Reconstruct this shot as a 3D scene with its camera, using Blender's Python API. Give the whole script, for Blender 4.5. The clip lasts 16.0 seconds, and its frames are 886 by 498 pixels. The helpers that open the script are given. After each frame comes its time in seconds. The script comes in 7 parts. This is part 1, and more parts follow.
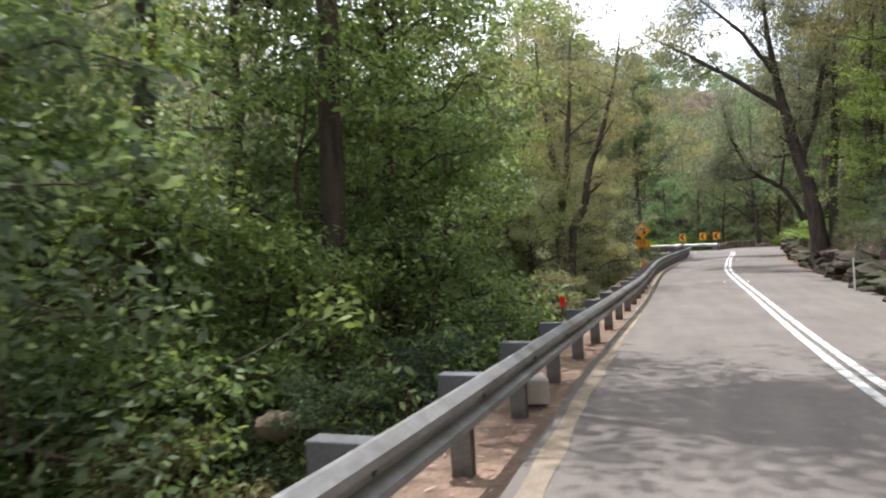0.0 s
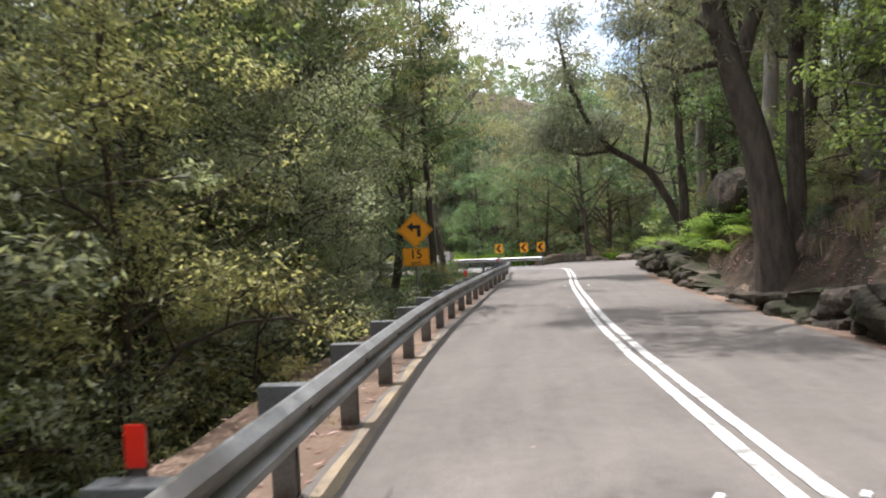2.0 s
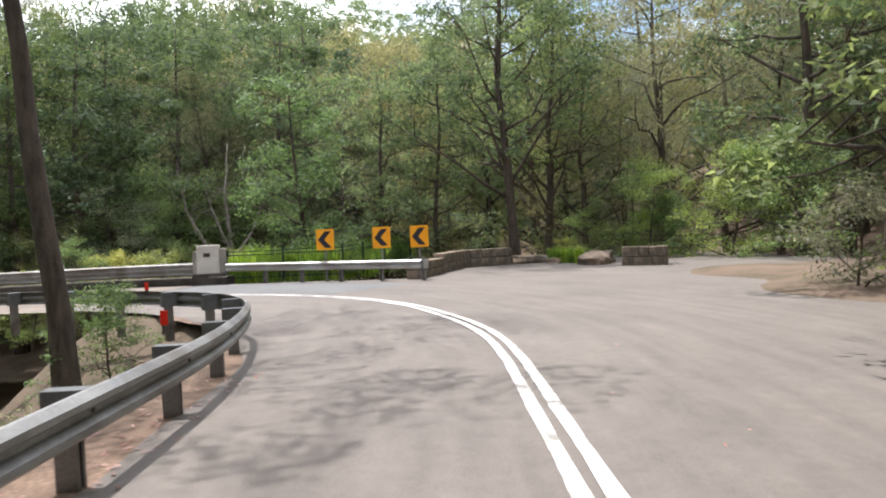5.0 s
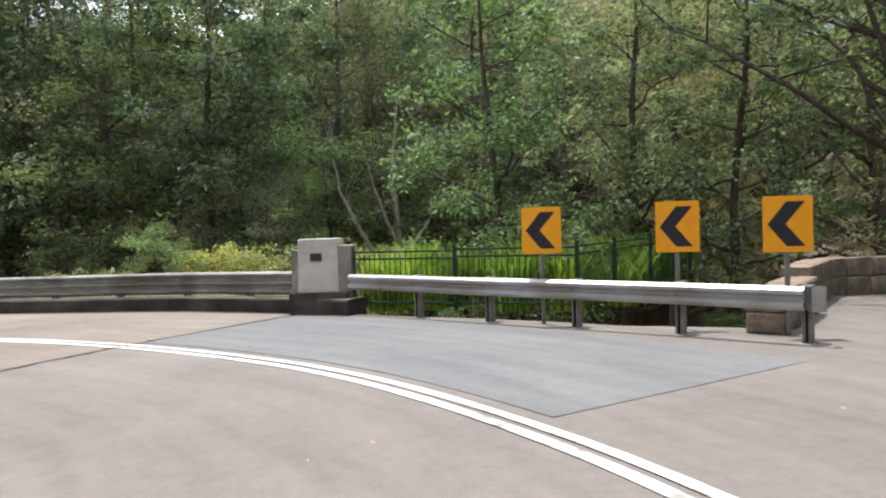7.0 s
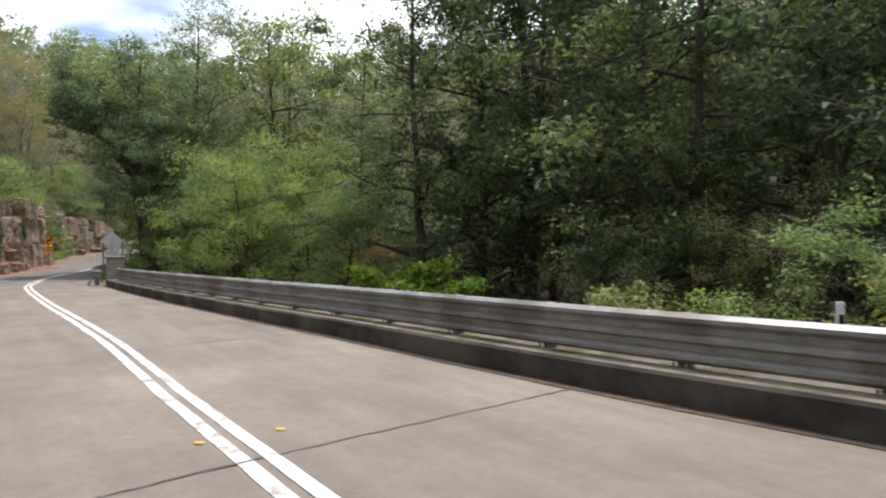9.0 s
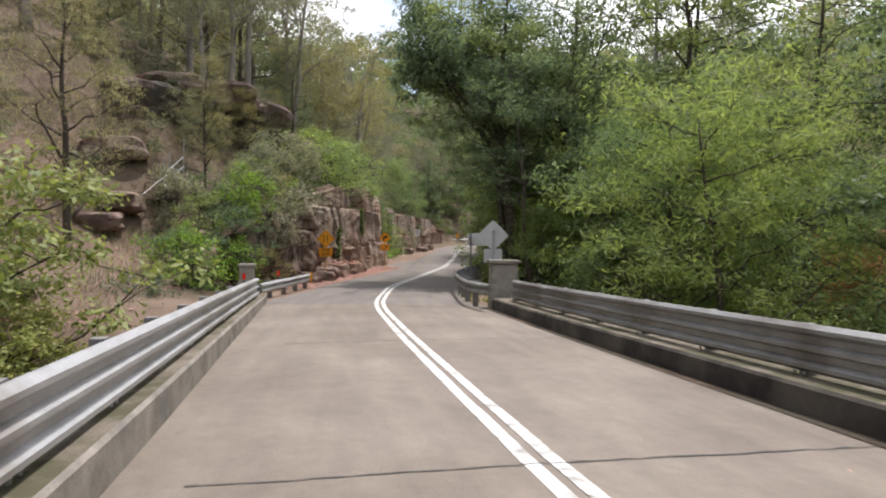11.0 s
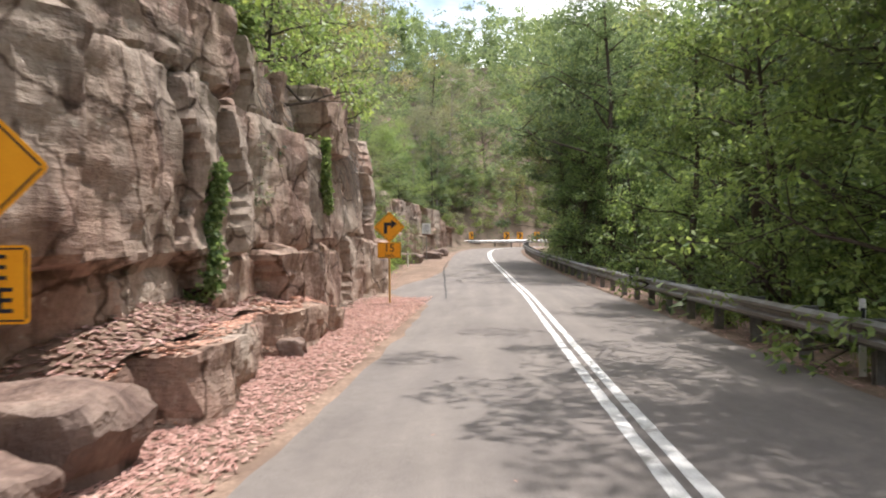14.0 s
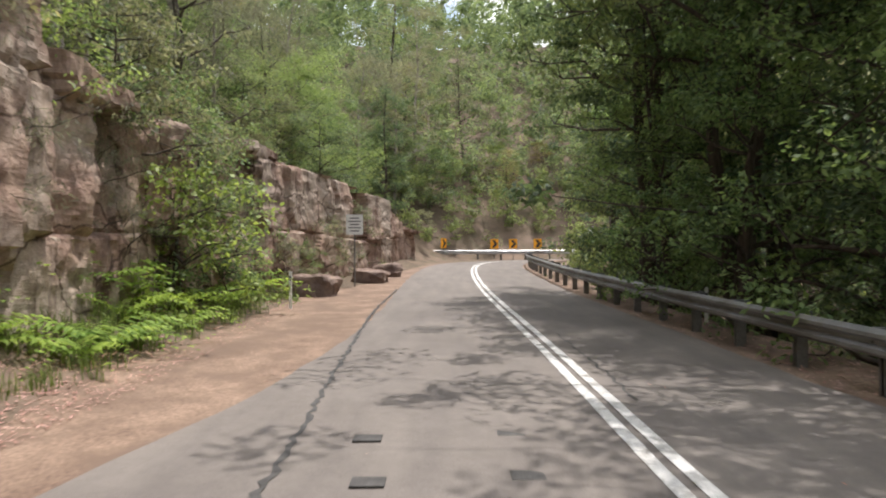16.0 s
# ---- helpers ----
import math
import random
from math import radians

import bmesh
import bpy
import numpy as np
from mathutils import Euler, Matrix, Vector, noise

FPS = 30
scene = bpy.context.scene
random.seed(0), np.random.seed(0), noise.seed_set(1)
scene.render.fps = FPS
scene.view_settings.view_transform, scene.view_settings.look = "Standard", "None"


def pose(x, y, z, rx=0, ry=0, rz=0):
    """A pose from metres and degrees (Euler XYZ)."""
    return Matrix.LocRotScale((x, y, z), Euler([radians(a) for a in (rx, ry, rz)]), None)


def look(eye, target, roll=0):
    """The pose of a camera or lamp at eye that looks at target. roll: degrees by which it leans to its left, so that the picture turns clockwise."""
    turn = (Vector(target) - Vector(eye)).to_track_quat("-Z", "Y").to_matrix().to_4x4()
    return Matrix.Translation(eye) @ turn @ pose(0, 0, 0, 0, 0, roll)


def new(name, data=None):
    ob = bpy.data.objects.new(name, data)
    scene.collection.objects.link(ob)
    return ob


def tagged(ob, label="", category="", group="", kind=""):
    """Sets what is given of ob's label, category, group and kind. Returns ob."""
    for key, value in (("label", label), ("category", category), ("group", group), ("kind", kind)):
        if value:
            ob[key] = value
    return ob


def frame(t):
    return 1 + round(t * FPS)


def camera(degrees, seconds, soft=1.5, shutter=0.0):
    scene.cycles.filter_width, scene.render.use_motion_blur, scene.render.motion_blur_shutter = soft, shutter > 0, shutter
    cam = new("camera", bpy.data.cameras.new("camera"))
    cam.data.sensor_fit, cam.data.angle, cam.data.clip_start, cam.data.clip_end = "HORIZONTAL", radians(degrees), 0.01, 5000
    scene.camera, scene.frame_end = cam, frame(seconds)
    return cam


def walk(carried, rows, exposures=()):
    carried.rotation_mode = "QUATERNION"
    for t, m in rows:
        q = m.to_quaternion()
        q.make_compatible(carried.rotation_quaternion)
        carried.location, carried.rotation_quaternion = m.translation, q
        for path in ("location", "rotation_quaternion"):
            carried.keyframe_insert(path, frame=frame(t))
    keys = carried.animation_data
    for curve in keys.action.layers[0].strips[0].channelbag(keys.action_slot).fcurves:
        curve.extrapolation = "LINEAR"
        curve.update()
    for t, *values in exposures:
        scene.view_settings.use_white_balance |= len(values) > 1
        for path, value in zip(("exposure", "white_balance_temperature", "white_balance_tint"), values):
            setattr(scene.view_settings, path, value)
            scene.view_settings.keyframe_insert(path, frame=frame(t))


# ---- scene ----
cam = camera(66.4, 16.0, 2.0, 0.1)
METRES, EYE, TILT, LEAN, TURN = 150.0, 1.5, -0.7, 3.1, 0.0
ROWS = [
    (0.0, 0.0000, 0.0000, 0.0000, -0.00, 0.00, -0.00),
    (0.5, 0.0116, 0.0335, -0.0001, -5.31, 0.41, 0.33),
    (1.0, 0.0241, 0.0681, -0.0001, -9.25, 0.71, 0.35),
    (1.5, 0.0370, 0.1023, 0.0006, -12.10, 0.90, 0.18),
    (2.0, 0.0497, 0.1374, 0.0011, -14.60, 1.11, 0.07),
    (2.5, 0.0628, 0.1730, 0.0019, -16.95, 1.20, -0.03),
    (3.0, 0.0772, 0.2089, 0.0032, -19.14, 1.04, -0.01),
    (3.5, 0.0917, 0.2425, 0.0040, -20.95, 0.80, -0.07),
    (4.0, 0.1068, 0.2752, 0.0051, -22.67, 0.48, -0.09),
    (4.5, 0.1220, 0.3051, 0.0063, -23.68, 0.05, -0.09),
    (5.0, 0.1357, 0.3324, 0.0074, -23.51, -0.38, -0.11),
    (5.5, 0.1463, 0.3573, 0.0081, -21.68, -0.71, -0.22),
    (6.0, 0.1522, 0.3800, 0.0081, -17.69, -0.82, -0.44),
    (6.5, 0.1562, 0.4021, 0.0077, -12.88, -0.72, -0.70),
    (7.0, 0.1562, 0.4227, 0.0074, -6.42, -0.87, -1.12),
    (7.5, 0.1525, 0.4417, 0.0073, 1.63, -1.09, -1.43),
    (8.0, 0.1446, 0.4601, 0.0068, 10.92, -1.19, -1.82),
    (8.5, 0.1325, 0.4768, 0.0060, 21.23, -1.43, -2.34),
    (9.0, 0.1151, 0.4920, 0.0049, 31.11, -1.75, -2.73),
    (9.5, 0.0933, 0.5041, 0.0036, 39.42, -2.15, -2.89),
    (10.0, 0.0680, 0.5155, 0.0022, 45.75, -2.41, -2.92),
    (10.5, 0.0438, 0.5262, 0.0007, 51.47, -2.63, -2.92),
    (11.0, 0.0195, 0.5360, -0.0009, 55.17, -2.73, -2.84),
    (11.5, -0.0058, 0.5463, -0.0027, 57.16, -2.72, -2.69),
    (12.0, -0.0327, 0.5584, -0.0046, 57.74, -2.65, -2.52),
    (12.5, -0.0620, 0.5735, -0.0065, 57.20, -2.53, -2.36),
    (13.0, -0.0926, 0.5899, -0.0085, 56.35, -2.41, -2.21),
    (13.5, -0.1241, 0.6091, -0.0101, 54.91, -2.26, -2.10),
    (14.0, -0.1549, 0.6315, -0.0116, 53.41, -2.13, -2.03),
    (14.5, -0.1852, 0.6555, -0.0132, 52.20, -1.94, -2.15),
    (15.0, -0.2160, 0.6817, -0.0146, 51.46, -1.64, -2.20),
    (15.5, -0.2466, 0.7069, -0.0156, 51.12, -1.36, -2.21),
    (16.0, -0.2775, 0.7320, -0.0164, 51.22, -1.01, -2.20),
]
walk(cam, [(t, pose(0, 0, EYE, TILT, LEAN, TURN) @ pose(METRES * x, METRES * y, METRES * z, 90 + pitch, roll, yaw)) for t, x, y, z, yaw, pitch, roll in ROWS], [(0.0, 0.6, 6200, 13), (1.0, 0.5, 6200, 13), (1.5, 0.72, 6200, 13), (2.5, 0.58, 6250, 13), (3.5, 0.68, 6450, 15), (6.0, 0.68, 6250, 12), (7.5, 0.54, 6250, 12), (8.2, 0.4, 6300, 12), (9.0, 0.12, 6350, 12), (12.5, 0.32, 6450, 15), (13.5, 0.58, 6450, 15), (14.0, 0.72, 6450, 14), (14.4, 0.62, 6450, 14), (15.4, 0.62, 6500, 13), (16.0, 0.42, 6500, 13)])

# ---- sky and sun ----
SUN_EL, SUN_AZ = 73.0, (-0.3, 0.95)
world = bpy.data.worlds.new("sky")
scene.world = world
world.use_nodes = True
wn, wl = world.node_tree.nodes, world.node_tree.links
wn.clear()
w_out = wn.new("ShaderNodeOutputWorld")
w_bg = wn.new("ShaderNodeBackground")
w_sky = wn.new("ShaderNodeTexSky")
w_sky.sky_type, w_sky.sun_disc = "NISHITA", False
w_sky.sun_elevation = radians(SUN_EL)
w_sky.sun_rotation = math.atan2(SUN_AZ[0], SUN_AZ[1])
w_sky.air_density, w_sky.dust_density = 1.0, 1.5
w_co = wn.new("ShaderNodeTexCoord")
w_map = wn.new("ShaderNodeMapping")
w_map.inputs["Scale"].default_value = (1.6, 1.6, 4.0)
w_noise = wn.new("ShaderNodeTexNoise")
w_noise.inputs["Scale"].default_value, w_noise.inputs["Detail"].default_value = 1.6, 6.0
w_ramp = wn.new("ShaderNodeValToRGB")
w_ramp.color_ramp.elements[0].position, w_ramp.color_ramp.elements[1].position = 0.38, 0.56
w_mix = wn.new("ShaderNodeMix")
w_mix.data_type = "RGBA"
w_mix.inputs[7].default_value = (12.0, 12.2, 12.6, 1)
wl.new(w_co.outputs["Generated"], w_map.inputs["Vector"])
wl.new(w_map.outputs["Vector"], w_noise.inputs["Vector"])
wl.new(w_noise.outputs["Fac"], w_ramp.inputs["Fac"])
wl.new(w_ramp.outputs["Color"], w_mix.inputs["Factor"])
wl.new(w_sky.outputs["Color"], w_mix.inputs[6])
wl.new(w_mix.outputs[2], w_bg.inputs["Color"])
w_bg.inputs["Strength"].default_value = 0.15
wl.new(w_bg.outputs["Background"], w_out.inputs["Surface"])

sun = new("sun", bpy.data.lights.new("sun", "SUN"))
sun.data.energy, sun.data.angle, sun.data.color = 4.1, radians(0.6), (1.0, 0.96, 0.91)
_h = math.cos(radians(SUN_EL))
sun_to = Vector((SUN_AZ[0], SUN_AZ[1], 0)).normalized() * _h + Vector((0, 0, math.sin(radians(SUN_EL))))
sun.matrix_world = look(sun_to * 80, (0, 0, 0))

# ---- materials ----
def material(name, colour, rough=0.8, metal=0.0):
    m = bpy.data.materials.new(name)
    m.use_nodes = True
    b = m.node_tree.nodes["Principled BSDF"]
    b.inputs["Base Color"].default_value = (*colour, 1)
    b.inputs["Roughness"].default_value, b.inputs["Metallic"].default_value = rough, metal
    b.inputs["Specular IOR Level"].default_value = 0.3
    return m, m.node_tree.nodes, m.node_tree.links, b


def ramp(nodes, stops):
    r = nodes.new("ShaderNodeValToRGB")
    e = r.color_ramp.elements
    while len(e) < len(stops):
        e.new(0.5)
    for k, (p, c) in enumerate(stops):
        e[k].position, e[k].color = p, (*c, 1)
    return r


def mixed(nodes, links, fac, a, b, blend="MIX"):
    """A colour mix; fac, a and b are sockets or values."""
    x = nodes.new("ShaderNodeMix")
    x.data_type, x.blend_type = "RGBA", blend
    for sock, v in ((x.inputs[0], fac), (x.inputs[6], a), (x.inputs[7], b)):
        if isinstance(v, bpy.types.NodeSocket):
            links.new(v, sock)
        else:
            sock.default_value = v if isinstance(v, (int, float)) else (*v, 1)
    return x.outputs[2]


def noise_out(nodes, links, scale, detail=4.0, rough=0.55, stretch=None):
    """Object-space noise, of that many waves a metre."""
    co = nodes.new("ShaderNodeTexCoord")
    n = nodes.new("ShaderNodeTexNoise")
    n.inputs["Scale"].default_value, n.inputs["Detail"].default_value, n.inputs["Roughness"].default_value = scale, detail, rough
    if stretch:
        mp = nodes.new("ShaderNodeMapping")
        mp.inputs["Scale"].default_value = stretch
        links.new(co.outputs["Object"], mp.inputs["Vector"])
        links.new(mp.outputs["Vector"], n.inputs["Vector"])
    else:
        links.new(co.outputs["Object"], n.inputs["Vector"])
    return n.outputs["Fac"]


def bumped(nodes, links, b, height, strength, distance):
    bp = nodes.new("ShaderNodeBump")
    bp.inputs["Strength"].default_value, bp.inputs["Distance"].default_value = strength, distance
    links.new(height, bp.inputs["Height"])
    links.new(bp.outputs["Normal"], b.inputs["Normal"])


def surface(name, stops, scale, rough=0.85, metal=0.0, fine=40.0, bump=0.4, depth=0.01, stain=None, stain_scale=0.35, stretch=None, spots=0.25):
    """Colour from a ramp over coarse noise, fine grain and broad stains, with bump."""
    m, n, l, b = material(name, stops[0][1], rough, metal)
    base = noise_out(n, l, scale, 6, 0.62, stretch)
    r = ramp(n, stops)
    l.new(base, r.inputs["Fac"])
    grain = noise_out(n, l, fine, 3, 0.6)
    gr = ramp(n, [(0.25, (1 - spots, 1 - spots, 1 - spots)), (0.75, (1 + spots, 1 + spots, 1 + spots))])
    l.new(grain, gr.inputs["Fac"])
    col = mixed(n, l, 1.0, r.outputs["Color"], gr.outputs["Color"], "MULTIPLY")
    if stain:
        st = noise_out(n, l, stain_scale, 5, 0.6)
        sr = ramp(n, [(0.45, (0, 0, 0)), (0.62, (1, 1, 1))])
        l.new(st, sr.inputs["Fac"])
        col = mixed(n, l, sr.outputs["Color"], col, stain)
    l.new(col, b.inputs["Base Color"])
    add = n.new("ShaderNodeMath")
    add.operation = "MULTIPLY_ADD"
    add.inputs[1].default_value = 0.35
    l.new(grain, add.inputs[0])
    l.new(base, add.inputs[2])
    bumped(n, l, b, add.outputs[0], bump, depth)
    return m


def road_surface(name, dark, light, patch, streak=0.8):
    """Worn road: grain, broad stains, and faint wheel tracks and streaks that run along the lanes."""
    m, n, l, b = material(name, dark, 0.85)
    base = noise_out(n, l, 0.5, 6, 0.62)
    r = ramp(n, [(0.3, dark), (0.7, light)])
    l.new(base, r.inputs["Fac"])
    grain = noise_out(n, l, 80.0, 3, 0.7)
    gr = ramp(n, [(0.2, (0.72, 0.72, 0.72)), (0.8, (1.26, 1.26, 1.26))])
    l.new(grain, gr.inputs["Fac"])
    col = mixed(n, l, 1.0, r.outputs["Color"], gr.outputs["Color"], "MULTIPLY")
    mid = noise_out(n, l, 6.0, 5, 0.7)
    md = ramp(n, [(0.3, (0.9, 0.9, 0.9)), (0.7, (1.08, 1.08, 1.08))])
    l.new(mid, md.inputs["Fac"])
    col = mixed(n, l, 1.0, col, md.outputs["Color"], "MULTIPLY")
    uv = n.new("ShaderNodeUVMap")
    uv.uv_map = "lane"
    mp = n.new("ShaderNodeMapping")
    mp.inputs["Scale"].default_value = (0.35, 2.6, 1)
    l.new(uv.outputs["UV"], mp.inputs["Vector"])
    st = n.new("ShaderNodeTexNoise")
    st.inputs["Scale"].default_value, st.inputs["Detail"].default_value = 1.0, 4.0
    l.new(mp.outputs["Vector"], st.inputs["Vector"])
    sr = ramp(n, [(0.35, (streak, streak, streak)), (0.65, (1.1, 1.1, 1.08))])
    l.new(st.outputs["Fac"], sr.inputs["Fac"])
    col = mixed(n, l, 1.0, col, sr.outputs["Color"], "MULTIPLY")
    wide = noise_out(n, l, 0.23, 5, 0.6)
    wr = ramp(n, [(0.46, (0, 0, 0)), (0.64, (1, 1, 1))])
    l.new(wide, wr.inputs["Fac"])
    l.new(mixed(n, l, wr.outputs["Color"], col, mixed(n, l, 1.0, col, patch, "MULTIPLY")), b.inputs["Base Color"])
    bumped(n, l, b, grain, 0.5, 0.006)
    return m


def cliff_surface(name, tone=1.0):
    """Weathered sandstone: iron-brown and grey areas, dark vertical runs of seepage, pale lichen, thin bedding lines."""
    m, n, l, b = material(name, (0.2, 0.15, 0.12), 0.93)
    base = noise_out(n, l, 0.55, 7, 0.62, (1.3, 1.3, 0.6))
    r = ramp(n, [(0.26, (0.11, 0.071, 0.056)), (0.42, (0.262, 0.17, 0.13)), (0.56, (0.375, 0.265, 0.2)), (0.72, (0.5, 0.4, 0.315))])
    l.new(base, r.inputs["Fac"])
    grey = ramp(n, [(0.48, (0, 0, 0)), (0.6, (0.85, 0.85, 0.85))])
    l.new(noise_out(n, l, 0.33, 6, 0.6), grey.inputs["Fac"])
    col = mixed(n, l, grey.outputs["Color"], r.outputs["Color"], (0.37, 0.305, 0.245))
    run = ramp(n, [(0.5, (1, 1, 1)), (0.68, (0.4, 0.35, 0.33))])
    l.new(noise_out(n, l, 1.0, 5, 0.65, (1.9, 1.9, 0.16)), run.inputs["Fac"])
    col = mixed(n, l, 1.0, col, run.outputs["Color"], "MULTIPLY")
    lichen = ramp(n, [(0.6, (0, 0, 0)), (0.68, (0.7, 0.7, 0.7))])
    l.new(noise_out(n, l, 2.6, 6, 0.7), lichen.inputs["Fac"])
    col = mixed(n, l, lichen.outputs["Color"], col, (0.46, 0.4, 0.32))
    grain = noise_out(n, l, 11.0, 5, 0.68)
    gr = ramp(n, [(0.25, (0.66, 0.66, 0.66)), (0.75, (1.3, 1.3, 1.3))])
    l.new(grain, gr.inputs["Fac"])
    col = mixed(n, l, 1.0, col, gr.outputs["Color"], "MULTIPLY")
    geo = n.new("ShaderNodeNewGeometry")
    bend = n.new("ShaderNodeTexNoise")
    bend.inputs["Scale"].default_value, bend.inputs["Detail"].default_value = 0.9, 5.0
    l.new(geo.outputs["Position"], bend.inputs["Vector"])
    warp = n.new("ShaderNodeVectorMath")
    warp.operation = "MULTIPLY_ADD"
    warp.inputs[1].default_value = (1.5, 1.5, 1.1)
    l.new(bend.outputs["Color"], warp.inputs[0])
    l.new(geo.outputs["Position"], warp.inputs[2])
    cell = n.new("ShaderNodeTexVoronoi")
    cell.feature = "DISTANCE_TO_EDGE"
    cell.inputs["Scale"].default_value = 0.62
    l.new(warp.outputs[0], cell.inputs["Vector"])
    crack = ramp(n, [(0.0, (0.3, 0.27, 0.25)), (0.012, (0.5, 0.46, 0.43)), (0.028, (1, 1, 1))])
    l.new(cell.outputs["Distance"], crack.inputs["Fac"])
    col = mixed(n, l, 1.0, col, crack.outputs["Color"], "MULTIPLY")
    if tone != 1.0:
        col = mixed(n, l, 1.0, col, (tone, tone, tone), "MULTIPLY")
    l.new(col, b.inputs["Base Color"])
    beds = noise_out(n, l, 1.0, 6, 0.7, (0.8, 0.8, 4.5))
    add = n.new("ShaderNodeMath")
    add.operation = "MULTIPLY_ADD"
    add.inputs[1].default_value = 0.5
    l.new(grain, add.inputs[0])
    l.new(beds, add.inputs[2])
    bumped(n, l, b, add.outputs[0], 0.9, 0.075)
    return m


def leafy(name, dark, light, rough=0.45, through_light=0.56, hue_var=0.5):
    """Leaves: each leaf and each plant a little different, some light let through."""
    m, n, l, b = material(name, dark, rough)
    geo = n.new("ShaderNodeNewGeometry")
    info = n.new("ShaderNodeObjectInfo")
    r = ramp(n, [(0.0, dark), (0.55, tuple((d + q) / 2 for d, q in zip(dark, light))), (1.0, light)])
    l.new(geo.outputs["Random Per Island"], r.inputs["Fac"])
    v = ramp(n, [(0.0, (0.72, 0.78, 0.85)), (0.5, (1, 1, 1)), (1.0, (1.28, 1.16, 0.85))])
    l.new(info.outputs["Random"], v.inputs["Fac"])
    col = mixed(n, l, 1.0, r.outputs["Color"], v.outputs["Color"], "MULTIPLY")
    l.new(col, b.inputs["Base Color"])
    tr = n.new("ShaderNodeBsdfTranslucent")
    warm = mixed(n, l, 1.0, col, (1.34, 1.3, 0.84), "MULTIPLY")
    l.new(warm, tr.inputs["Color"])
    mx = n.new("ShaderNodeMixShader")
    mx.inputs[0].default_value = through_light
    l.new(b.outputs[0], mx.inputs[1])
    l.new(tr.outputs[0], mx.inputs[2])
    l.new(mx.outputs[0], n["Material Output"].inputs["Surface"])
    return m


ASPHALT = road_surface("asphalt", (0.15, 0.131, 0.117), (0.188, 0.166, 0.148), (0.91, 0.91, 0.92), 0.9)
ASPHALT_NEW = road_surface("asphalt_patch", (0.125, 0.126, 0.127), (0.165, 0.164, 0.162), (0.93, 0.93, 0.93), 0.9)
CONCRETE_DECK = road_surface("concrete_deck", (0.162, 0.135, 0.113), (0.234, 0.2, 0.168), (0.87, 0.86, 0.84), 0.9)
CONCRETE = surface("concrete", [(0.3, (0.2, 0.178, 0.15)), (0.7, (0.33, 0.3, 0.26))], 3.0, 0.9, fine=60, bump=0.4, depth=0.006, stain=(0.16, 0.15, 0.13), stain_scale=1.3)
# Near-black tone holds both real stain and the shade on the kerb face.
CONCRETE_DARK = surface("stained_shaded_concrete", [(0.3, (0.018, 0.016, 0.014)), (0.7, (0.055, 0.048, 0.042))], 2.0, 0.95, fine=50, bump=0.5, depth=0.01, stain=(0.09, 0.078, 0.064), stain_scale=0.8)
CONCRETE_PALE = surface("painted_concrete", [(0.3, (0.46, 0.43, 0.39)), (0.7, (0.56, 0.53, 0.48))], 2.2, 0.85, fine=60, bump=0.3, depth=0.004, stain=(0.4, 0.36, 0.31), stain_scale=1.5, spots=0.1)
LINE = surface("line_paint", [(0.34, (0.24, 0.228, 0.208)), (0.5, (0.58, 0.57, 0.545))], 3.4, 0.7, fine=60, bump=0.3, depth=0.003, spots=0.3)
LINE_YELLOW = surface("worn_yellow_paint", [(0.4, (0.2, 0.165, 0.13)), (0.62, (0.33, 0.26, 0.175))], 1.6, 0.8, fine=70, bump=0.3, depth=0.003)
STEEL = surface("galvanised_steel", [(0.3, (0.4, 0.4, 0.4)), (0.7, (0.52, 0.52, 0.52))], 2.5, 0.45, 0.6, fine=30, bump=0.1, depth=0.002, stain=(0.33, 0.31, 0.29), stain_scale=0.7, stretch=(1, 1, 4), spots=0.12)
STEEL_DULL = surface("weathered_steel", [(0.3, (0.16, 0.155, 0.15)), (0.7, (0.3, 0.29, 0.28))], 4.0, 0.6, 0.5, fine=40, bump=0.2, depth=0.003, stain=(0.12, 0.1, 0.085), stain_scale=2.0)
TIMBER_DARK = surface("tarred_timber", [(0.3, (0.035, 0.03, 0.026)), (0.7, (0.1, 0.085, 0.07))], 6.0, 0.9, fine=60, bump=0.6, depth=0.01, stretch=(3, 3, 0.6))
GREEN_PAINT = surface("dark_green_paint", [(0.3, (0.012, 0.028, 0.02)), (0.7, (0.02, 0.045, 0.032))], 5.0, 0.45, fine=50, bump=0.1, depth=0.002)
YELLOW_SIGN = surface("yellow_sign_face", [(0.3, (0.82, 0.33, 0.012)), (0.7, (0.9, 0.4, 0.02))], 3.0, 0.45, fine=50, bump=0.02, depth=0.001, spots=0.05)
BLACK_SIGN = surface("black_sign_paint", [(0.3, (0.018, 0.018, 0.024)), (0.7, (0.03, 0.03, 0.04))], 3.0, 0.5, fine=50, bump=0.02, depth=0.001, spots=0.1)
WHITE_SIGN = surface("white_sign_face", [(0.3, (0.7, 0.7, 0.68)), (0.7, (0.8, 0.8, 0.78))], 3.0, 0.5, fine=50, bump=0.02, depth=0.001, spots=0.05)
SIGN_BACK = surface("bare_aluminium", [(0.3, (0.42, 0.43, 0.43)), (0.7, (0.55, 0.56, 0.56))], 1.5, 0.55, 0.4, fine=30, bump=0.05, depth=0.002, spots=0.08)
RED_REFLECTOR = material("red_reflector", (0.75, 0.03, 0.015), 0.3)[0]
YELLOW_POST = surface("yellow_post_paint", [(0.3, (0.5, 0.3, 0.09)), (0.7, (0.62, 0.4, 0.14))], 5.0, 0.6, fine=40, bump=0.1, depth=0.002)
